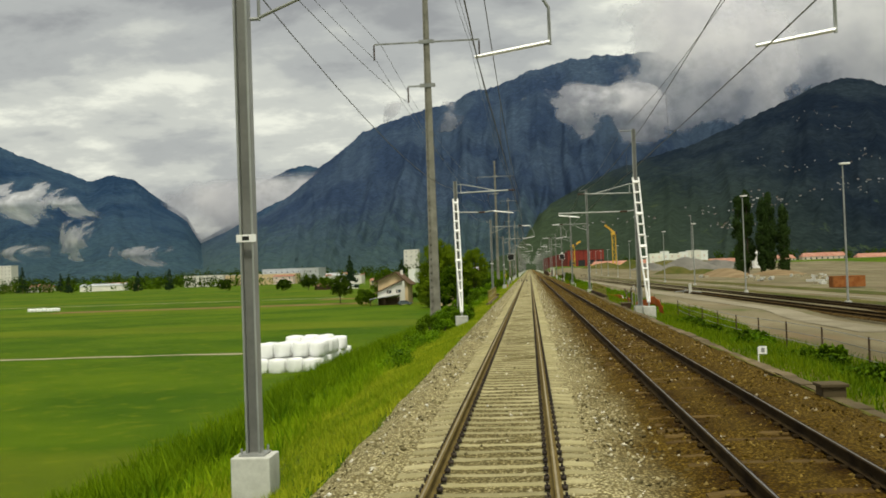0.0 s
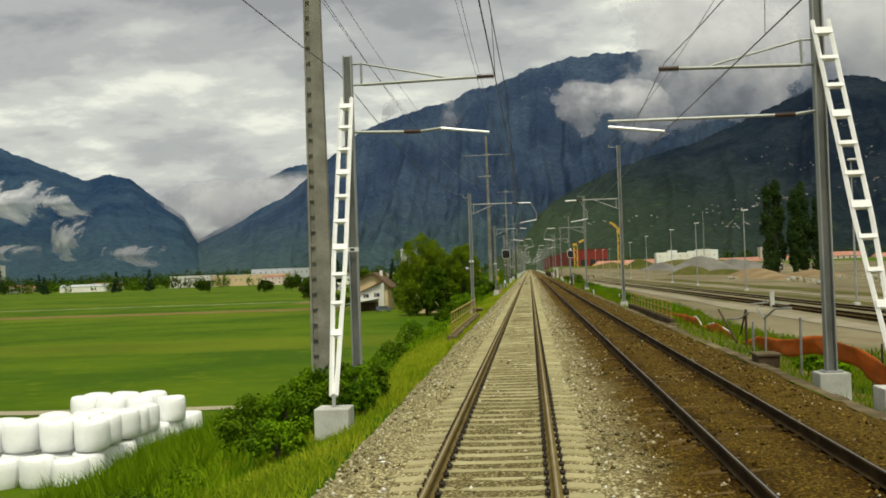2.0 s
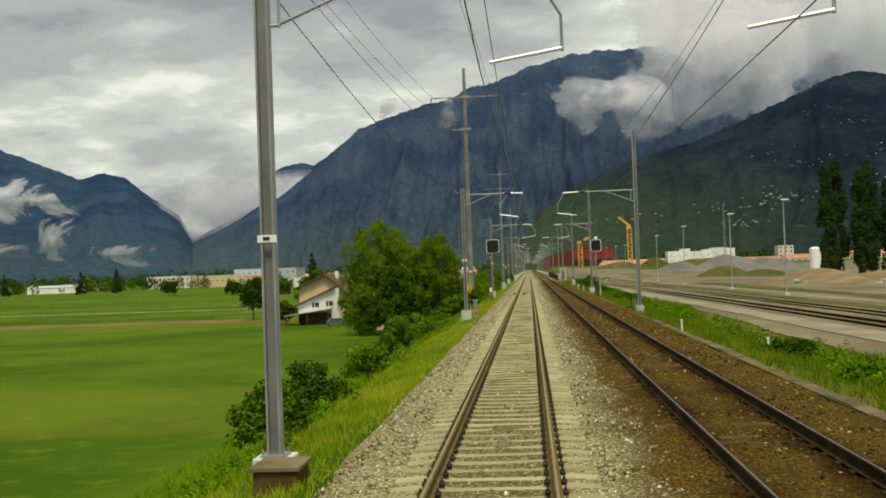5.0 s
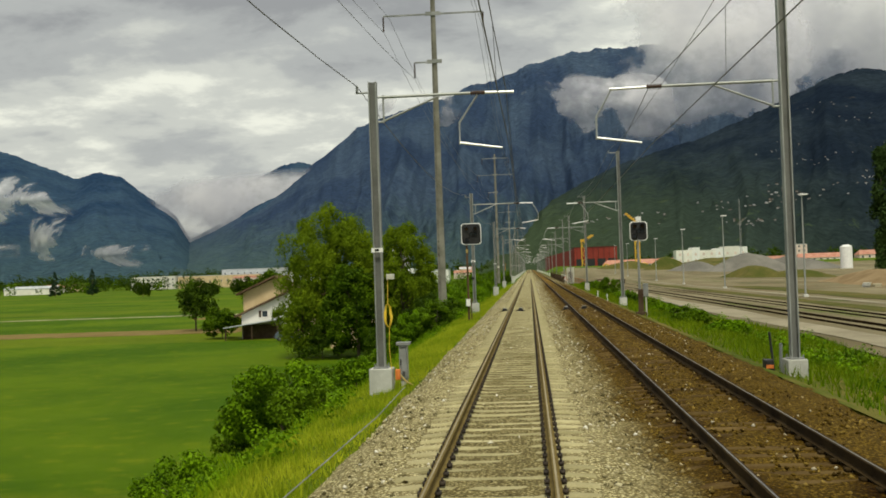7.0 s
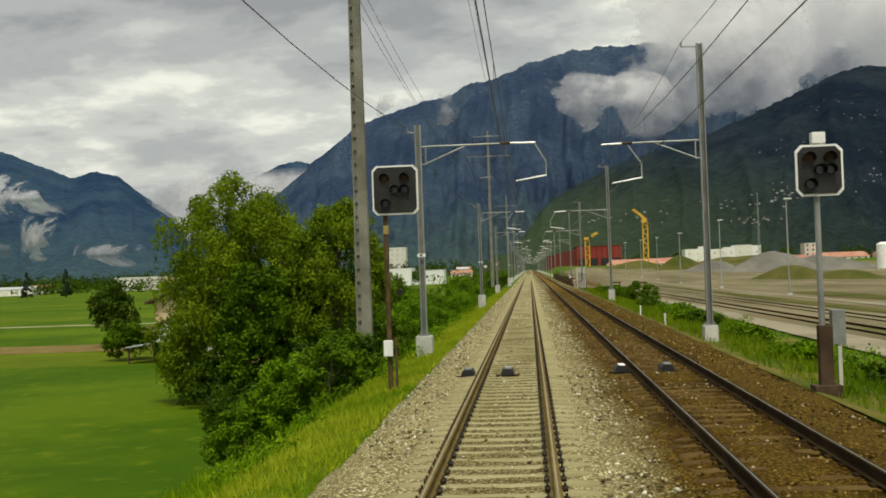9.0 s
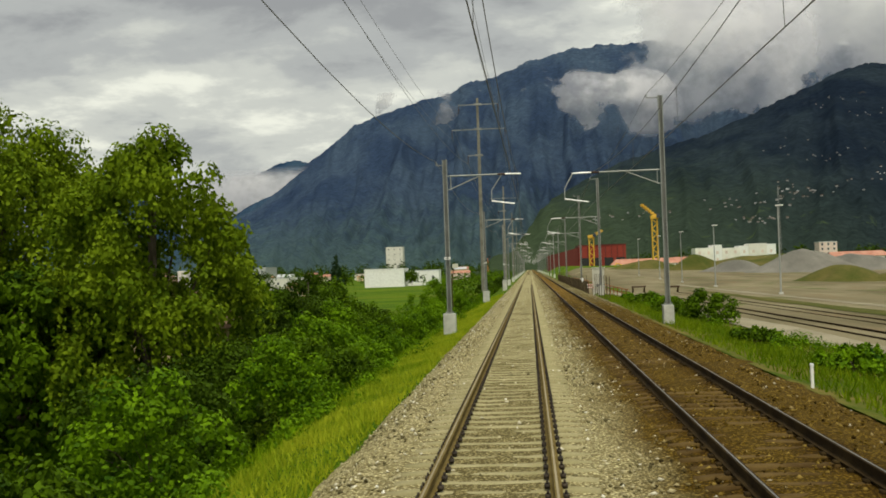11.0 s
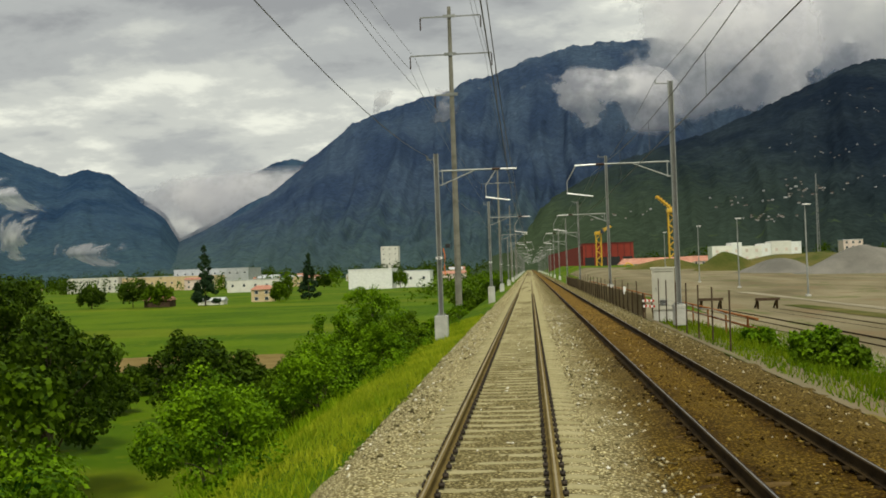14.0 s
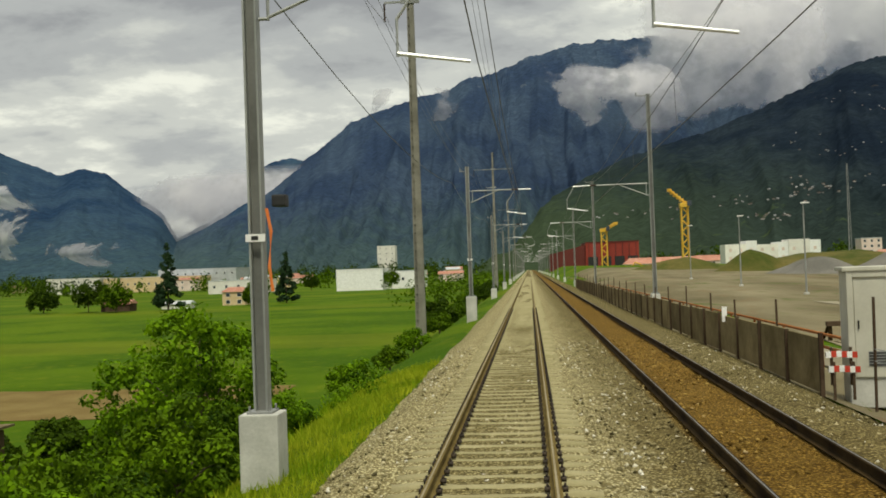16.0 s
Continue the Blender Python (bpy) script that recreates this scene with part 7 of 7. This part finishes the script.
BUSHES = [(-8.8, 190, 2.6, 3.5, 11000, 0.13, 2), (-7.4, 187.5, 1.6, 2.0, 5000, 0.12, 0), (-7.6, 116, 1.3, 2.7, 2400, 0.10, 2), (-6.3, 70.5, 1.2, 1.7, 4000, 0.09, 0), (-5.4, 73, 1.2, 1.9, 4500, 0.09, 2), (-4.9, 70.4, 0.7, 1.0, 2500, 0.08, 0), (-6.8, 64, 0.8, 0.8, 1200, 0.10, 0), (-5.8, 80, 1.1, 1.3, 2000, 0.10, 1),
          (-6.4, 138, 1.4, 2.2, 3000, 0.13, 0), (-7.2, 146, 1.8, 2.6, 4000, 0.13, 1), (-6.2, 153, 1.3, 2.0, 3000, 0.12, 2),
          (-10.0, 195.5, 1.9, 3.2, 7000, 0.13, 0), (-7.0, 196, 1.3, 1.8, 4000, 0.12, 2), (-8.5, 198.5, 1.6, 2.2, 5000, 0.12, 0), (-23.0, 269, 3.6, 3.2, 5000, 0.22, 1), (-17.0, 271, 3.2, 3.4, 5000, 0.2, 1), (-6.2, 226, 1.6, 2.8, 8000, 0.12, 0), (-8.3, 229, 2.0, 3.6, 9000, 0.13, 2), (-6.6, 231, 2.0, 3.2, 8000, 0.13, 0), (-8.5, 238, 2.5, 4.2, 9000, 0.14, 1), (-6.8, 244, 2.0, 3.0, 7000, 0.13, 0),
          (-7.2, 251, 2.0, 3.0, 6000, 0.13, 2), (-9.0, 256, 2.6, 4.0, 8000, 0.14, 1), (-7.0, 262, 2.0, 2.8, 6500, 0.13, 2), (-10.5, 266, 2.8, 4.6, 9000, 0.14, 1), (-7.6, 271, 2.1, 2.8, 7500, 0.13, 0), (-8.8, 276, 2.4, 4.0, 8000, 0.15, 2), (-8.0, 280, 2.2, 2.9, 8000, 0.13, 2), (-12.5, 287, 3.2, 4.6, 10000, 0.14, 0), (-8.6, 291, 2.3, 2.9, 8000, 0.13, 2), (-12.0, 298, 3.0, 4.3, 10000, 0.14, 0), (-8.2, 303, 2.2, 2.8, 8000, 0.13, 2), (-11.6, 309, 2.8, 4.2, 8000, 0.14, 2), (-7.8, 314, 2.0, 2.7, 7000, 0.12, 2), (-10.5, 321, 2.4, 3.8, 8000, 0.13, 2), (-7.4, 325, 1.8, 2.6, 6000, 0.12, 2), (-8.8, 333, 2.2, 3.4, 7500, 0.12, 2), (-6.6, 338, 1.6, 2.2, 4500, 0.11, 0), (-11.5, 340, 2.4, 3.4, 6000, 0.13, 0),
          (-9.0, 357, 1.8, 3.0, 5000, 0.13, 0), (-6.5, 352, 1.3, 1.7, 3500, 0.11, 2), (-9.4, 357, 2.0, 2.8, 6000, 0.12, 0), (-6.2, 362, 1.2, 1.5, 3000, 0.11, 2), (-6.0, 371, 1.1, 1.3, 2500, 0.11, 0), (-5.9, 380, 1.2, 1.5, 2500, 0.12, 2), (-6.2, 400, 1.3, 1.8, 2500, 0.14, 0), (-7.2, 412, 2.0, 3.4, 5000, 0.16, 1), (-6.6, 425, 1.5, 2.0, 2500, 0.15, 0), (-7.2, 450, 1.8, 2.6, 3000, 0.18, 0), (-7.0, 480, 2.0, 3.0, 3000, 0.2, 1), (-7.0, 520, 2.2, 3.4, 3000, 0.22, 1),
          (-15.0, 366, 1.6, 2.2, 4000, 0.13, 1), (-30.5, 362, 2.4, 3.0, 5000, 0.16, 1), (-33.0, 374, 2.6, 2.6, 4000, 0.18, 1)]
BUSH_LABELS = ("leafy green bush on the embankment slope", "dark green shrub on the embankment slope", "bright green bush with fresh leaves on the embankment slope")
BUSHES += [(-4.7, 72.5, 0.8, 1.3, 3000, 0.08, 0), (-5.0, 67.6, 0.8, 1.0, 2500, 0.08, 2), (-6.4, 84.5, 0.8, 1.0, 2500, 0.08, 0), (-5.5, 88.5, 0.7, 0.9, 2200, 0.08, 2), (-7.3, 86, 0.8, 1.1, 2500, 0.08, 1), (-5.9, 92, 0.8, 0.9, 2200, 0.08, 0), (-6.6, 79, 0.9, 1.2, 2600, 0.08, 2), (-16.5, 354, 2.3, 2.9, 7000, 0.13, 1), (-13.4, 349, 1.9, 2.4, 6000, 0.13, 2), (-15.0, 362, 2.0, 2.6, 5000, 0.14, 0), (-13.0, 275.5, 1.7, 2.7, 6000, 0.14, 1), (-15.2, 282, 1.8, 2.0, 6000, 0.15, 1), (-12.9, 297, 2.6, 6.5, 9000, 0.15, 1), (-13.8, 303, 3.0, 7.0, 9000, 0.15, 0), (-10.0, 284, 2.6, 4.6, 10000, 0.14, 2), (-9.8, 296, 2.6, 4.4, 9000, 0.14, 0)]
BUSHES += [(-4.2, 73.0, 0.8, 1.5, 3500, 0.08, 2), (-3.9, 74.3, 0.7, 1.3, 3000, 0.08, 0), (-5.3, 69.9, 1.0, 1.5, 3500, 0.08, 2), (-3.75, 71.5, 0.6, 0.9, 2500, 0.08, 2), (-6.4, 97.5, 0.9, 1.4, 3000, 0.09, 0)]
BUSHES += [(-7.4, 346.5, 1.5, 2.2, 5000, 0.12, 2), (-10.2, 349.0, 2.1, 2.7, 7000, 0.13, 2), (-13.4, 353.0, 2.3, 2.9, 7000, 0.13, 2), (-7.9, 351.5, 1.7, 2.6, 6000, 0.12, 0)]
BUSHES += [(-21.0 - 3.3 * k, 375.5 + 1.2 * math.sin(k * 1.7), 2.3, 2.3 + 0.6 * (k % 2), 4200, 0.17, 1) for k in range(9)]
BUSHES += [(-10.4, 192.5, 2.4, 2.6, 7000, 0.13, 0), (-11.5, 186.5, 2.2, 2.2, 5000, 0.13, 2), (-8.6, 210.0, 1.35, 1.9, 6000, 0.12, 0), (-10.8, 232.0, 2.0, 4.0, 8000, 0.12, 0), (-9.9, 228.5, 1.6, 2.8, 6000, 0.12, 2), (-6.6, 336.5, 1.5, 2.2, 6000, 0.11, 2), (-9.0, 338.0, 1.8, 2.3, 6000, 0.11, 1), (-5.9, 341.5, 1.2, 2.0, 4500, 0.11, 0), (-11.2, 337.5, 1.8, 2.2, 6000, 0.12, 1)]
for k, (x, y, r, h, n, s, m) in enumerate(BUSHES):
    if 245 < y < 345:
        r, h = r * 1.15, h * (1.35 if x < -9 else 1.25)
    if s < 0.16:
        n, s = int(n * 1.2), s * 0.72
    bush(x, y, r, h, n, s, (M_LEAF, M_LEAFD, M_LEAFB)[m], BUSH_LABELS[m], 100 + k)
RBUSH = [(9.8, 30, 1.0, 0.9, 0), (10.2, 37, 1.2, 1.1, 0), (9.5, 44, 0.9, 0.8, 2), (10.4, 50, 1.1, 1.0, 0), (9.8, 58, 0.9, 0.8, 0), (10.2, 66, 1.0, 1.0, 0), (9.7, 80, 0.9, 0.7, 2), (9.6, 140, 1.0, 0.8, 2), (9.8, 150, 1.2, 1.0, 0), (10.2, 205, 1.3, 1.1, 2), (9.6, 213, 1.2, 1.2, 0), (10.4, 221, 1.4, 1.3, 0), (9.8, 229, 1.2, 1.1, 2), (10.2, 240, 1.2, 1.2, 0), (9.8, 252, 1.5, 1.4, 0), (10.4, 264, 1.5, 1.5, 2), (9.9, 276, 1.3, 1.2, 0), (11.3, 296, 2.2, 2.7, 0), (10.2, 305, 1.6, 1.6, 0), (10.8, 313, 1.8, 1.8, 2), (10.0, 321, 1.5, 1.5, 0), (11.2, 327, 1.7, 1.6, 2), (9.6, 330, 1.0, 1.0, 2)]
for k, (x, y, r, h, m) in enumerate(RBUSH):
    bush(x, y, r * (1.25 if y < 290 else 1.0), h * (0.7 if y < 290 else 0.9), 3200 if y < 290 else 4500, 0.12, (M_LEAF, M_LEAFD, M_LEAFB)[m], ("low green bush on the slope beside the yard", "dark green shrub on the slope beside the yard", "bright green bush on the slope beside the yard")[m], 300 + k, "bushes beside the yard")

for k, (x, y, h, r) in enumerate(((74.0, 378, 26, 2.3), (77.5, 381, 28, 2.4), (82.0, 377, 26, 2.4), (85.0, 380, 27.5, 2.4), (89.5, 379, 23, 2.3))):
    poplar(x, y, h, r * 1.12, 9000, 60 + k)

conifer(-107.6, 632, 20.5, 4.8, 5000, "tall dark spruce on the plain", 70)
conifer(-81, 672, 17, 4.2, 4000, "dark spruce beside a yellow house", 71)
for k, (x, y, h) in enumerate(((-318, 840, 17), (-290, 835, 18), (-560, 1000, 24), (-500, 1010, 26), (-452, 990, 18), (-395, 880, 15))):
    conifer(x, y, h, h * 0.26, 2500, "dark conifer far across the meadow", 72 + k)
for k, (x, y, h, r) in enumerate(((-122, 628, 8, 5), (-134, 636, 9, 5.5), (-95, 690, 8, 4.5), (-150, 640, 7, 5), (-88, 655, 6, 3.5), (-205, 700, 8, 5), (-70, 860, 10, 5), (-120, 900, 9, 5))):
    broad_tree(x, y, h, r, 2600, 0.7, (M_LEAF, M_LEAFD)[k % 2], "round leafy tree on the plain", 80 + k, 0.1, 0.1, group="trees on the plain")


def woods(name, label, seed, n, xr, yr, hr, leaf, material, per=70):
    """A far belt of woodland, one uneven mass of crowns."""
    rng = np.random.default_rng(seed)
    x, y = rng.uniform(*xr, n), rng.uniform(*yr, n)
    h = rng.uniform(*hr, n)
    z = ground_height(x, y)
    c = np.concatenate([np.stack([x + rng.normal(0, 2, n), y, z + h * u], 1) for u in (0.3, 0.55, 0.8)])
    r = np.concatenate([h * 0.42, h * 0.40, h * 0.28])
    v, f = leaf_quads(rng, c, r, n * per, leaf, 0.1)
    return tagged(mesh_np(name, v, f, material), label, "woodland", kind="stuff")


woods("far_woods", "dark belt of woodland along the edge of the plain", 91, 520, (-1500, -60), (1480, 1900), (11, 23), 2.8, M_LEAFD)
woods("far_trees", "scattered leafy trees among the far village", 92, 200, (-900, -60), (960, 1400), (6, 13), 1.8, M_LEAF)
woods("town_trees", "leafy trees between the town roofs", 93, 150, (60, 800), (930, 1350), (5, 12), 1.8, M_LEAFD)
woods("line_trees", "leafy trees beside the line in the distance", 94, 90, (-40, -9), (560, 1200), (3, 8), 0.9, M_LEAF)
woods("allotment_bushes", "low bushes round far garden plots", 95, 110, (-620, -300), (1000, 1120), (6, 15), 1.6, M_LEAFD)


def blades(name, label, seed, n, xr, yr, length, width, material, keep=None):
    """Grass blades as slim bent triangles on the ground."""
    rng = np.random.default_rng(seed)
    x, y = rng.uniform(*xr, n), rng.uniform(*yr, n)
    if keep is not None:
        ok = keep(x, y, rng.uniform(0, 1, n))
        x, y = x[ok], y[ok]
        n = len(x)
    z = ground_height(x, y)
    clump = 0.6 + 0.8 * np.clip(fbm(x * 1.1, y * 0.9, 3, 1.0) * 0.7 + 0.5, 0, 1)
    ln = length * rng.uniform(0.5, 1.3, n) * clump
    a = rng.uniform(0, math.tau, n)
    w = width * rng.uniform(0.7, 1.4, n)
    lean = rng.normal(0, 0.35, (n, 2)) * ln[:, None]
    p = np.stack([x, y, z - 0.02], 1)
    s = np.stack([np.cos(a) * w, np.sin(a) * w, 0 * a], 1)
    tip = p + np.stack([lean[:, 0], lean[:, 1], ln], 1)
    v = np.stack([p - s, p + s, tip], 1).reshape(-1, 3)
    return tagged(mesh_np(name, v, np.arange(3 * n).reshape(-1, 3), material), label, "grass", kind="stuff")


blades("verge_grass", "long green grass on the embankment verge", 41, 280000, (-7.5, -2.6), (9, 360), 0.19, 0.016, M_DRYGRASS, lambda x, y, u: u < np.clip((-2.55 - x) * 1.6, 0.1, 1))
blades("slope_grass", "tall green grass on the embankment slope", 42, 110000, (-15.0, -5.5), (12, 360), 0.42, 0.03, M_GRASS)
blades("rough_weeds", "rough olive weeds on the slope towards the yard", 44, 45000, (7.3, 14.0), (14, 128), 0.36, 0.026, M_ROUGH, lambda x, y, u: (u < np.clip((x - 7.2) * 0.9, 0.05, 1)) & ((x > 9.4) | (y < 70) | (u < 0.25)) & (x < 13.2 + 1.0 * np.sin(y * 0.1)))
blades("yard_verge_grass", "rough green grass on the slope towards the yard", 43, 70000, (7.2, 13.5), (118, 345), 0.34, 0.024, M_ROUGH, lambda x, y, u: (u < np.clip((x - 7.0) * 0.7, 0.05, 1)) & (x < 12.6 + 1.2 * np.sin(y * 0.1)))


def weeds(name, label, seed, n, xr, yr, rr, per, leaf, material, density=None):
    """Tufts of broad-leaved weeds, gathered where the ground favours them."""
    rng = np.random.default_rng(seed)
    x, y = rng.uniform(*xr, n), rng.uniform(*yr, n)
    ok = fbm(x * 0.45, y * 0.22, 3, seed) + rng.uniform(-0.5, 0.5, n) > (0.1 if density is None else density)
    x, y = x[ok], y[ok]
    r = rng.uniform(*rr, len(x))
    c = np.stack([x, y, ground_height(x, y) + r * 0.6], 1)
    v, f = leaf_quads(rng, c, r, len(x) * per, leaf, 0.0, 1.2)
    return tagged(mesh_np(name, v, f, material), label, "weeds", kind="stuff")


weeds("slope_weeds", "tufts of broad-leaved weeds on the embankment slope", 46, 420, (-9.0, -4.6), (40, 130), (0.18, 0.5), 150, 0.085, M_LEAFB)
blades("toe_grass", "tall dark grass along the foot of the embankment", 45, 60000, (-15.8, -8.5), (18, 100), 0.75, 0.035, M_TALL, lambda x, y, u: u < np.clip(0.5 + 0.9 * fbm(x * 0.3, y * 0.12, 3, 5.0), 0.05, 1))
weeds("verge_weeds", "low mixed weeds along the embankment verge", 48, 900, (-9.0, -4.2), (130, 362), (0.15, 0.45), 110, 0.09, M_LEAFB)
weeds("yard_slope_weeds", "bushy green weeds on the slope towards the yard", 49, 420, (9.6, 12.6), (122, 345), (0.2, 0.5), 130, 0.10, M_LEAFB, 0.0)


def bale_mesh(seed):
    """A round bale in plastic film, standing on end, with soft shoulders and wrinkles."""
    rng = np.random.default_rng(seed)
    n = 28
    prof = [(0.0, 0.0), (0.40, 0.0), (0.50, 0.03), (0.555, 0.12), (0.57, 0.4), (0.572, 0.75), (0.555, 1.02), (0.50, 1.11), (0.38, 1.14), (0.0, 1.15)]
    A, K = np.meshgrid(np.linspace(0, math.tau, n, endpoint=False), np.arange(len(prof)), indexing="ij")
    R, Z = np.array([p[0] for p in prof])[K], np.array([p[1] for p in prof])[K]
    R = R * (1 + 0.04 * np.sin(2 * A + rng.uniform(0, 6)) + 0.02 * np.sin(3 * A + rng.uniform(0, 6)) + 0.014 * np.sin(9 * A + K))
    v = np.stack([1.19 * R * np.cos(A), 1.19 * R * np.sin(A), 1.07 * Z + 0.015 * np.sin(2 * A + seed) * (K > 5)], -1).reshape(-1, 3)
    i = np.arange(n * len(prof)).reshape(n, -1)
    j = np.roll(i, -1, 0)
    f = np.stack([i[:, :-1], j[:, :-1], j[:, 1:], i[:, 1:]], -1).reshape(-1, 4)
    return v, f


bale_meshes = []
for k in range(3):
    ob = mesh_np("hay_bale", *bale_mesh(k), M_FILM, smooth=True)
    bale_meshes.append(ob.data)
    bpy.data.objects.remove(ob)


def bale(x, y, level, k):
    ob = new("hay_bale", bale_meshes[k % 3])
    z = float(field_level(y)) + 1.21 * level - 0.06 + 0.05 * math.sin(3.7 * k)
    ob.matrix_basis = pose(x, y, z, 0, 0, 37 * k)
    tagged(ob, "round hay bale wrapped in white plastic film" + (" stacked on another" if level else " standing in the meadow"), "hay bale", "stack of wrapped bales")


rng = np.random.default_rng(8)
k = 0
for row, uppers in enumerate(((), (0, 1, 2, 3), (0, 1, 2, 3), (1, 2, 3), (2, 3), (3,), (), (0, 1, 2, 3), (0, 1, 2), ())):
    y = 85.1 + 1.42 * row
    for col in range(4):
        if row == 9 and col < 2:
            continue
        x = -21.7 + 1.42 * col + 0.05 * row + rng.uniform(-0.08, 0.08)
        bale(x, y + rng.uniform(-0.08, 0.08), 0, k)
        k += 1
        if col in uppers:
            bale(x + 0.15, y + rng.uniform(-0.15, 0.15), 1, k)
            k += 1
for k, (x, y) in enumerate([(-178 + 1.3 * q, 365 + 0.2 * (q % 3)) for q in range(9)]):
    bale(x, y, 0, k)

# ---- sleepers, fastenings and loose stones ----
sl_me = sleeper_mesh("sleeper", 2.6, 0.185, 0.29, 0.21, 0.045, M_CONC)
PITCH = 0.6
ys = np.arange(8.0, 640.0, PITCH)
for y in ys[:300]:
    ob = new("sleeper", sl_me)
    ob.parent = track_1
    ob.location = (0.012 * math.sin(y * 7.1), y, -0.178)
v, f = tile_mesh(sl_me, [(0.012 * math.sin(y * 7.1), y, -0.178) for y in ys[300:]])
tagged(mesh_np("sleeper_run", v, f, M_CONC, track_1), "pale concrete sleepers", kind="stuff")
v, f = clip_mesh([(0, y, 0) for y in ys[:640]])
tagged(mesh_np("fastening_run", v, f, M_CLIP, track_1), "dark steel rail fastenings", kind="stuff")
wd_me = sleeper_mesh("timber_sleeper", 2.5, 0.22, 0.25, 0.15, 0.0, M_WOOD)
ys2 = np.arange(8.3, 420.0, 0.62)
for y in ys2[:280]:
    ob = new("sleeper", wd_me)
    ob.parent = track_2
    ob.location = (0.03 * math.sin(y * 5.3), y, -0.218 + 0.012 * math.sin(y * 3.1))
v, f = tile_mesh(wd_me, [(0.03 * math.sin(y * 5.3), y, -0.203 - 0.06 * min(1.0, max(0.0, (y - 290) / 20))) for y in ys2[280:]])
tagged(mesh_np("sleeper_run", v, f, M_WOOD, track_2), "dark timber sleepers", kind="stuff")
v, f = clip_mesh([(0, y, 0) for y in ys2[:500]], False)
tagged(mesh_np("fastening_run", v, f, M_RUSTD, track_2), "dark rusty rail fastenings", kind="stuff")


def stones(n, seed):
    """Loose angular ballast stones lying on the bed."""
    rng = np.random.default_rng(seed)
    x, y = rng.uniform(-2.85, 6.7, n), rng.uniform(8, 362, n)
    inside = (np.abs(x) < 1.32) & (rng.uniform(0, 1, n) < 0.75)
    x = np.where(inside, np.where(rng.uniform(0, 1, n) < 0.5, rng.uniform(-2.8, -1.35, n), rng.uniform(1.35, 2.4, n)), x)
    near = np.minimum(np.minimum(np.abs(x - 0.7535), np.abs(x + 0.7535)), np.minimum(np.abs(x - 3.0465), np.abs(x - 4.5535)))
    ok = near > 0.12
    x, y = x[ok], y[ok]
    n = len(x)
    z = np.interp(x, bx, bz) + 0.005
    base = np.array([(1, 0, 0), (-1, 0, 0), (0, 1, 0), (0, -1, 0), (0, 0, 1), (0, 0, -1)], float)
    tri = np.array([(0, 2, 4), (2, 1, 4), (1, 3, 4), (3, 0, 4), (2, 0, 5), (1, 2, 5), (3, 1, 5), (0, 3, 5)])
    s = rng.uniform(0.016, 0.046, n)
    a = rng.uniform(0, math.tau, n)
    pts = base[None] * rng.uniform(0.6, 1.3, (n, 6, 1)) + rng.normal(0, 0.25, (n, 6, 3))
    ca, sa = np.cos(a)[:, None], np.sin(a)[:, None]
    rx_ = pts[..., 0] * ca - pts[..., 1] * sa
    ry__ = pts[..., 0] * sa + pts[..., 1] * ca
    v = np.stack([rx_, ry__, pts[..., 2] * 0.75], -1) * s[:, None, None] + np.stack([x, y, z], -1)[:, None]
    f = tri[None] + (np.arange(n) * 6)[:, None, None]
    return tagged(mesh_np("ballast_stones", v.reshape(-1, 3), f.reshape(-1, 3), M_STONE), "loose angular grey-buff and rusty ballast stones", "ballast", kind="stuff")


stones(75000, 51)
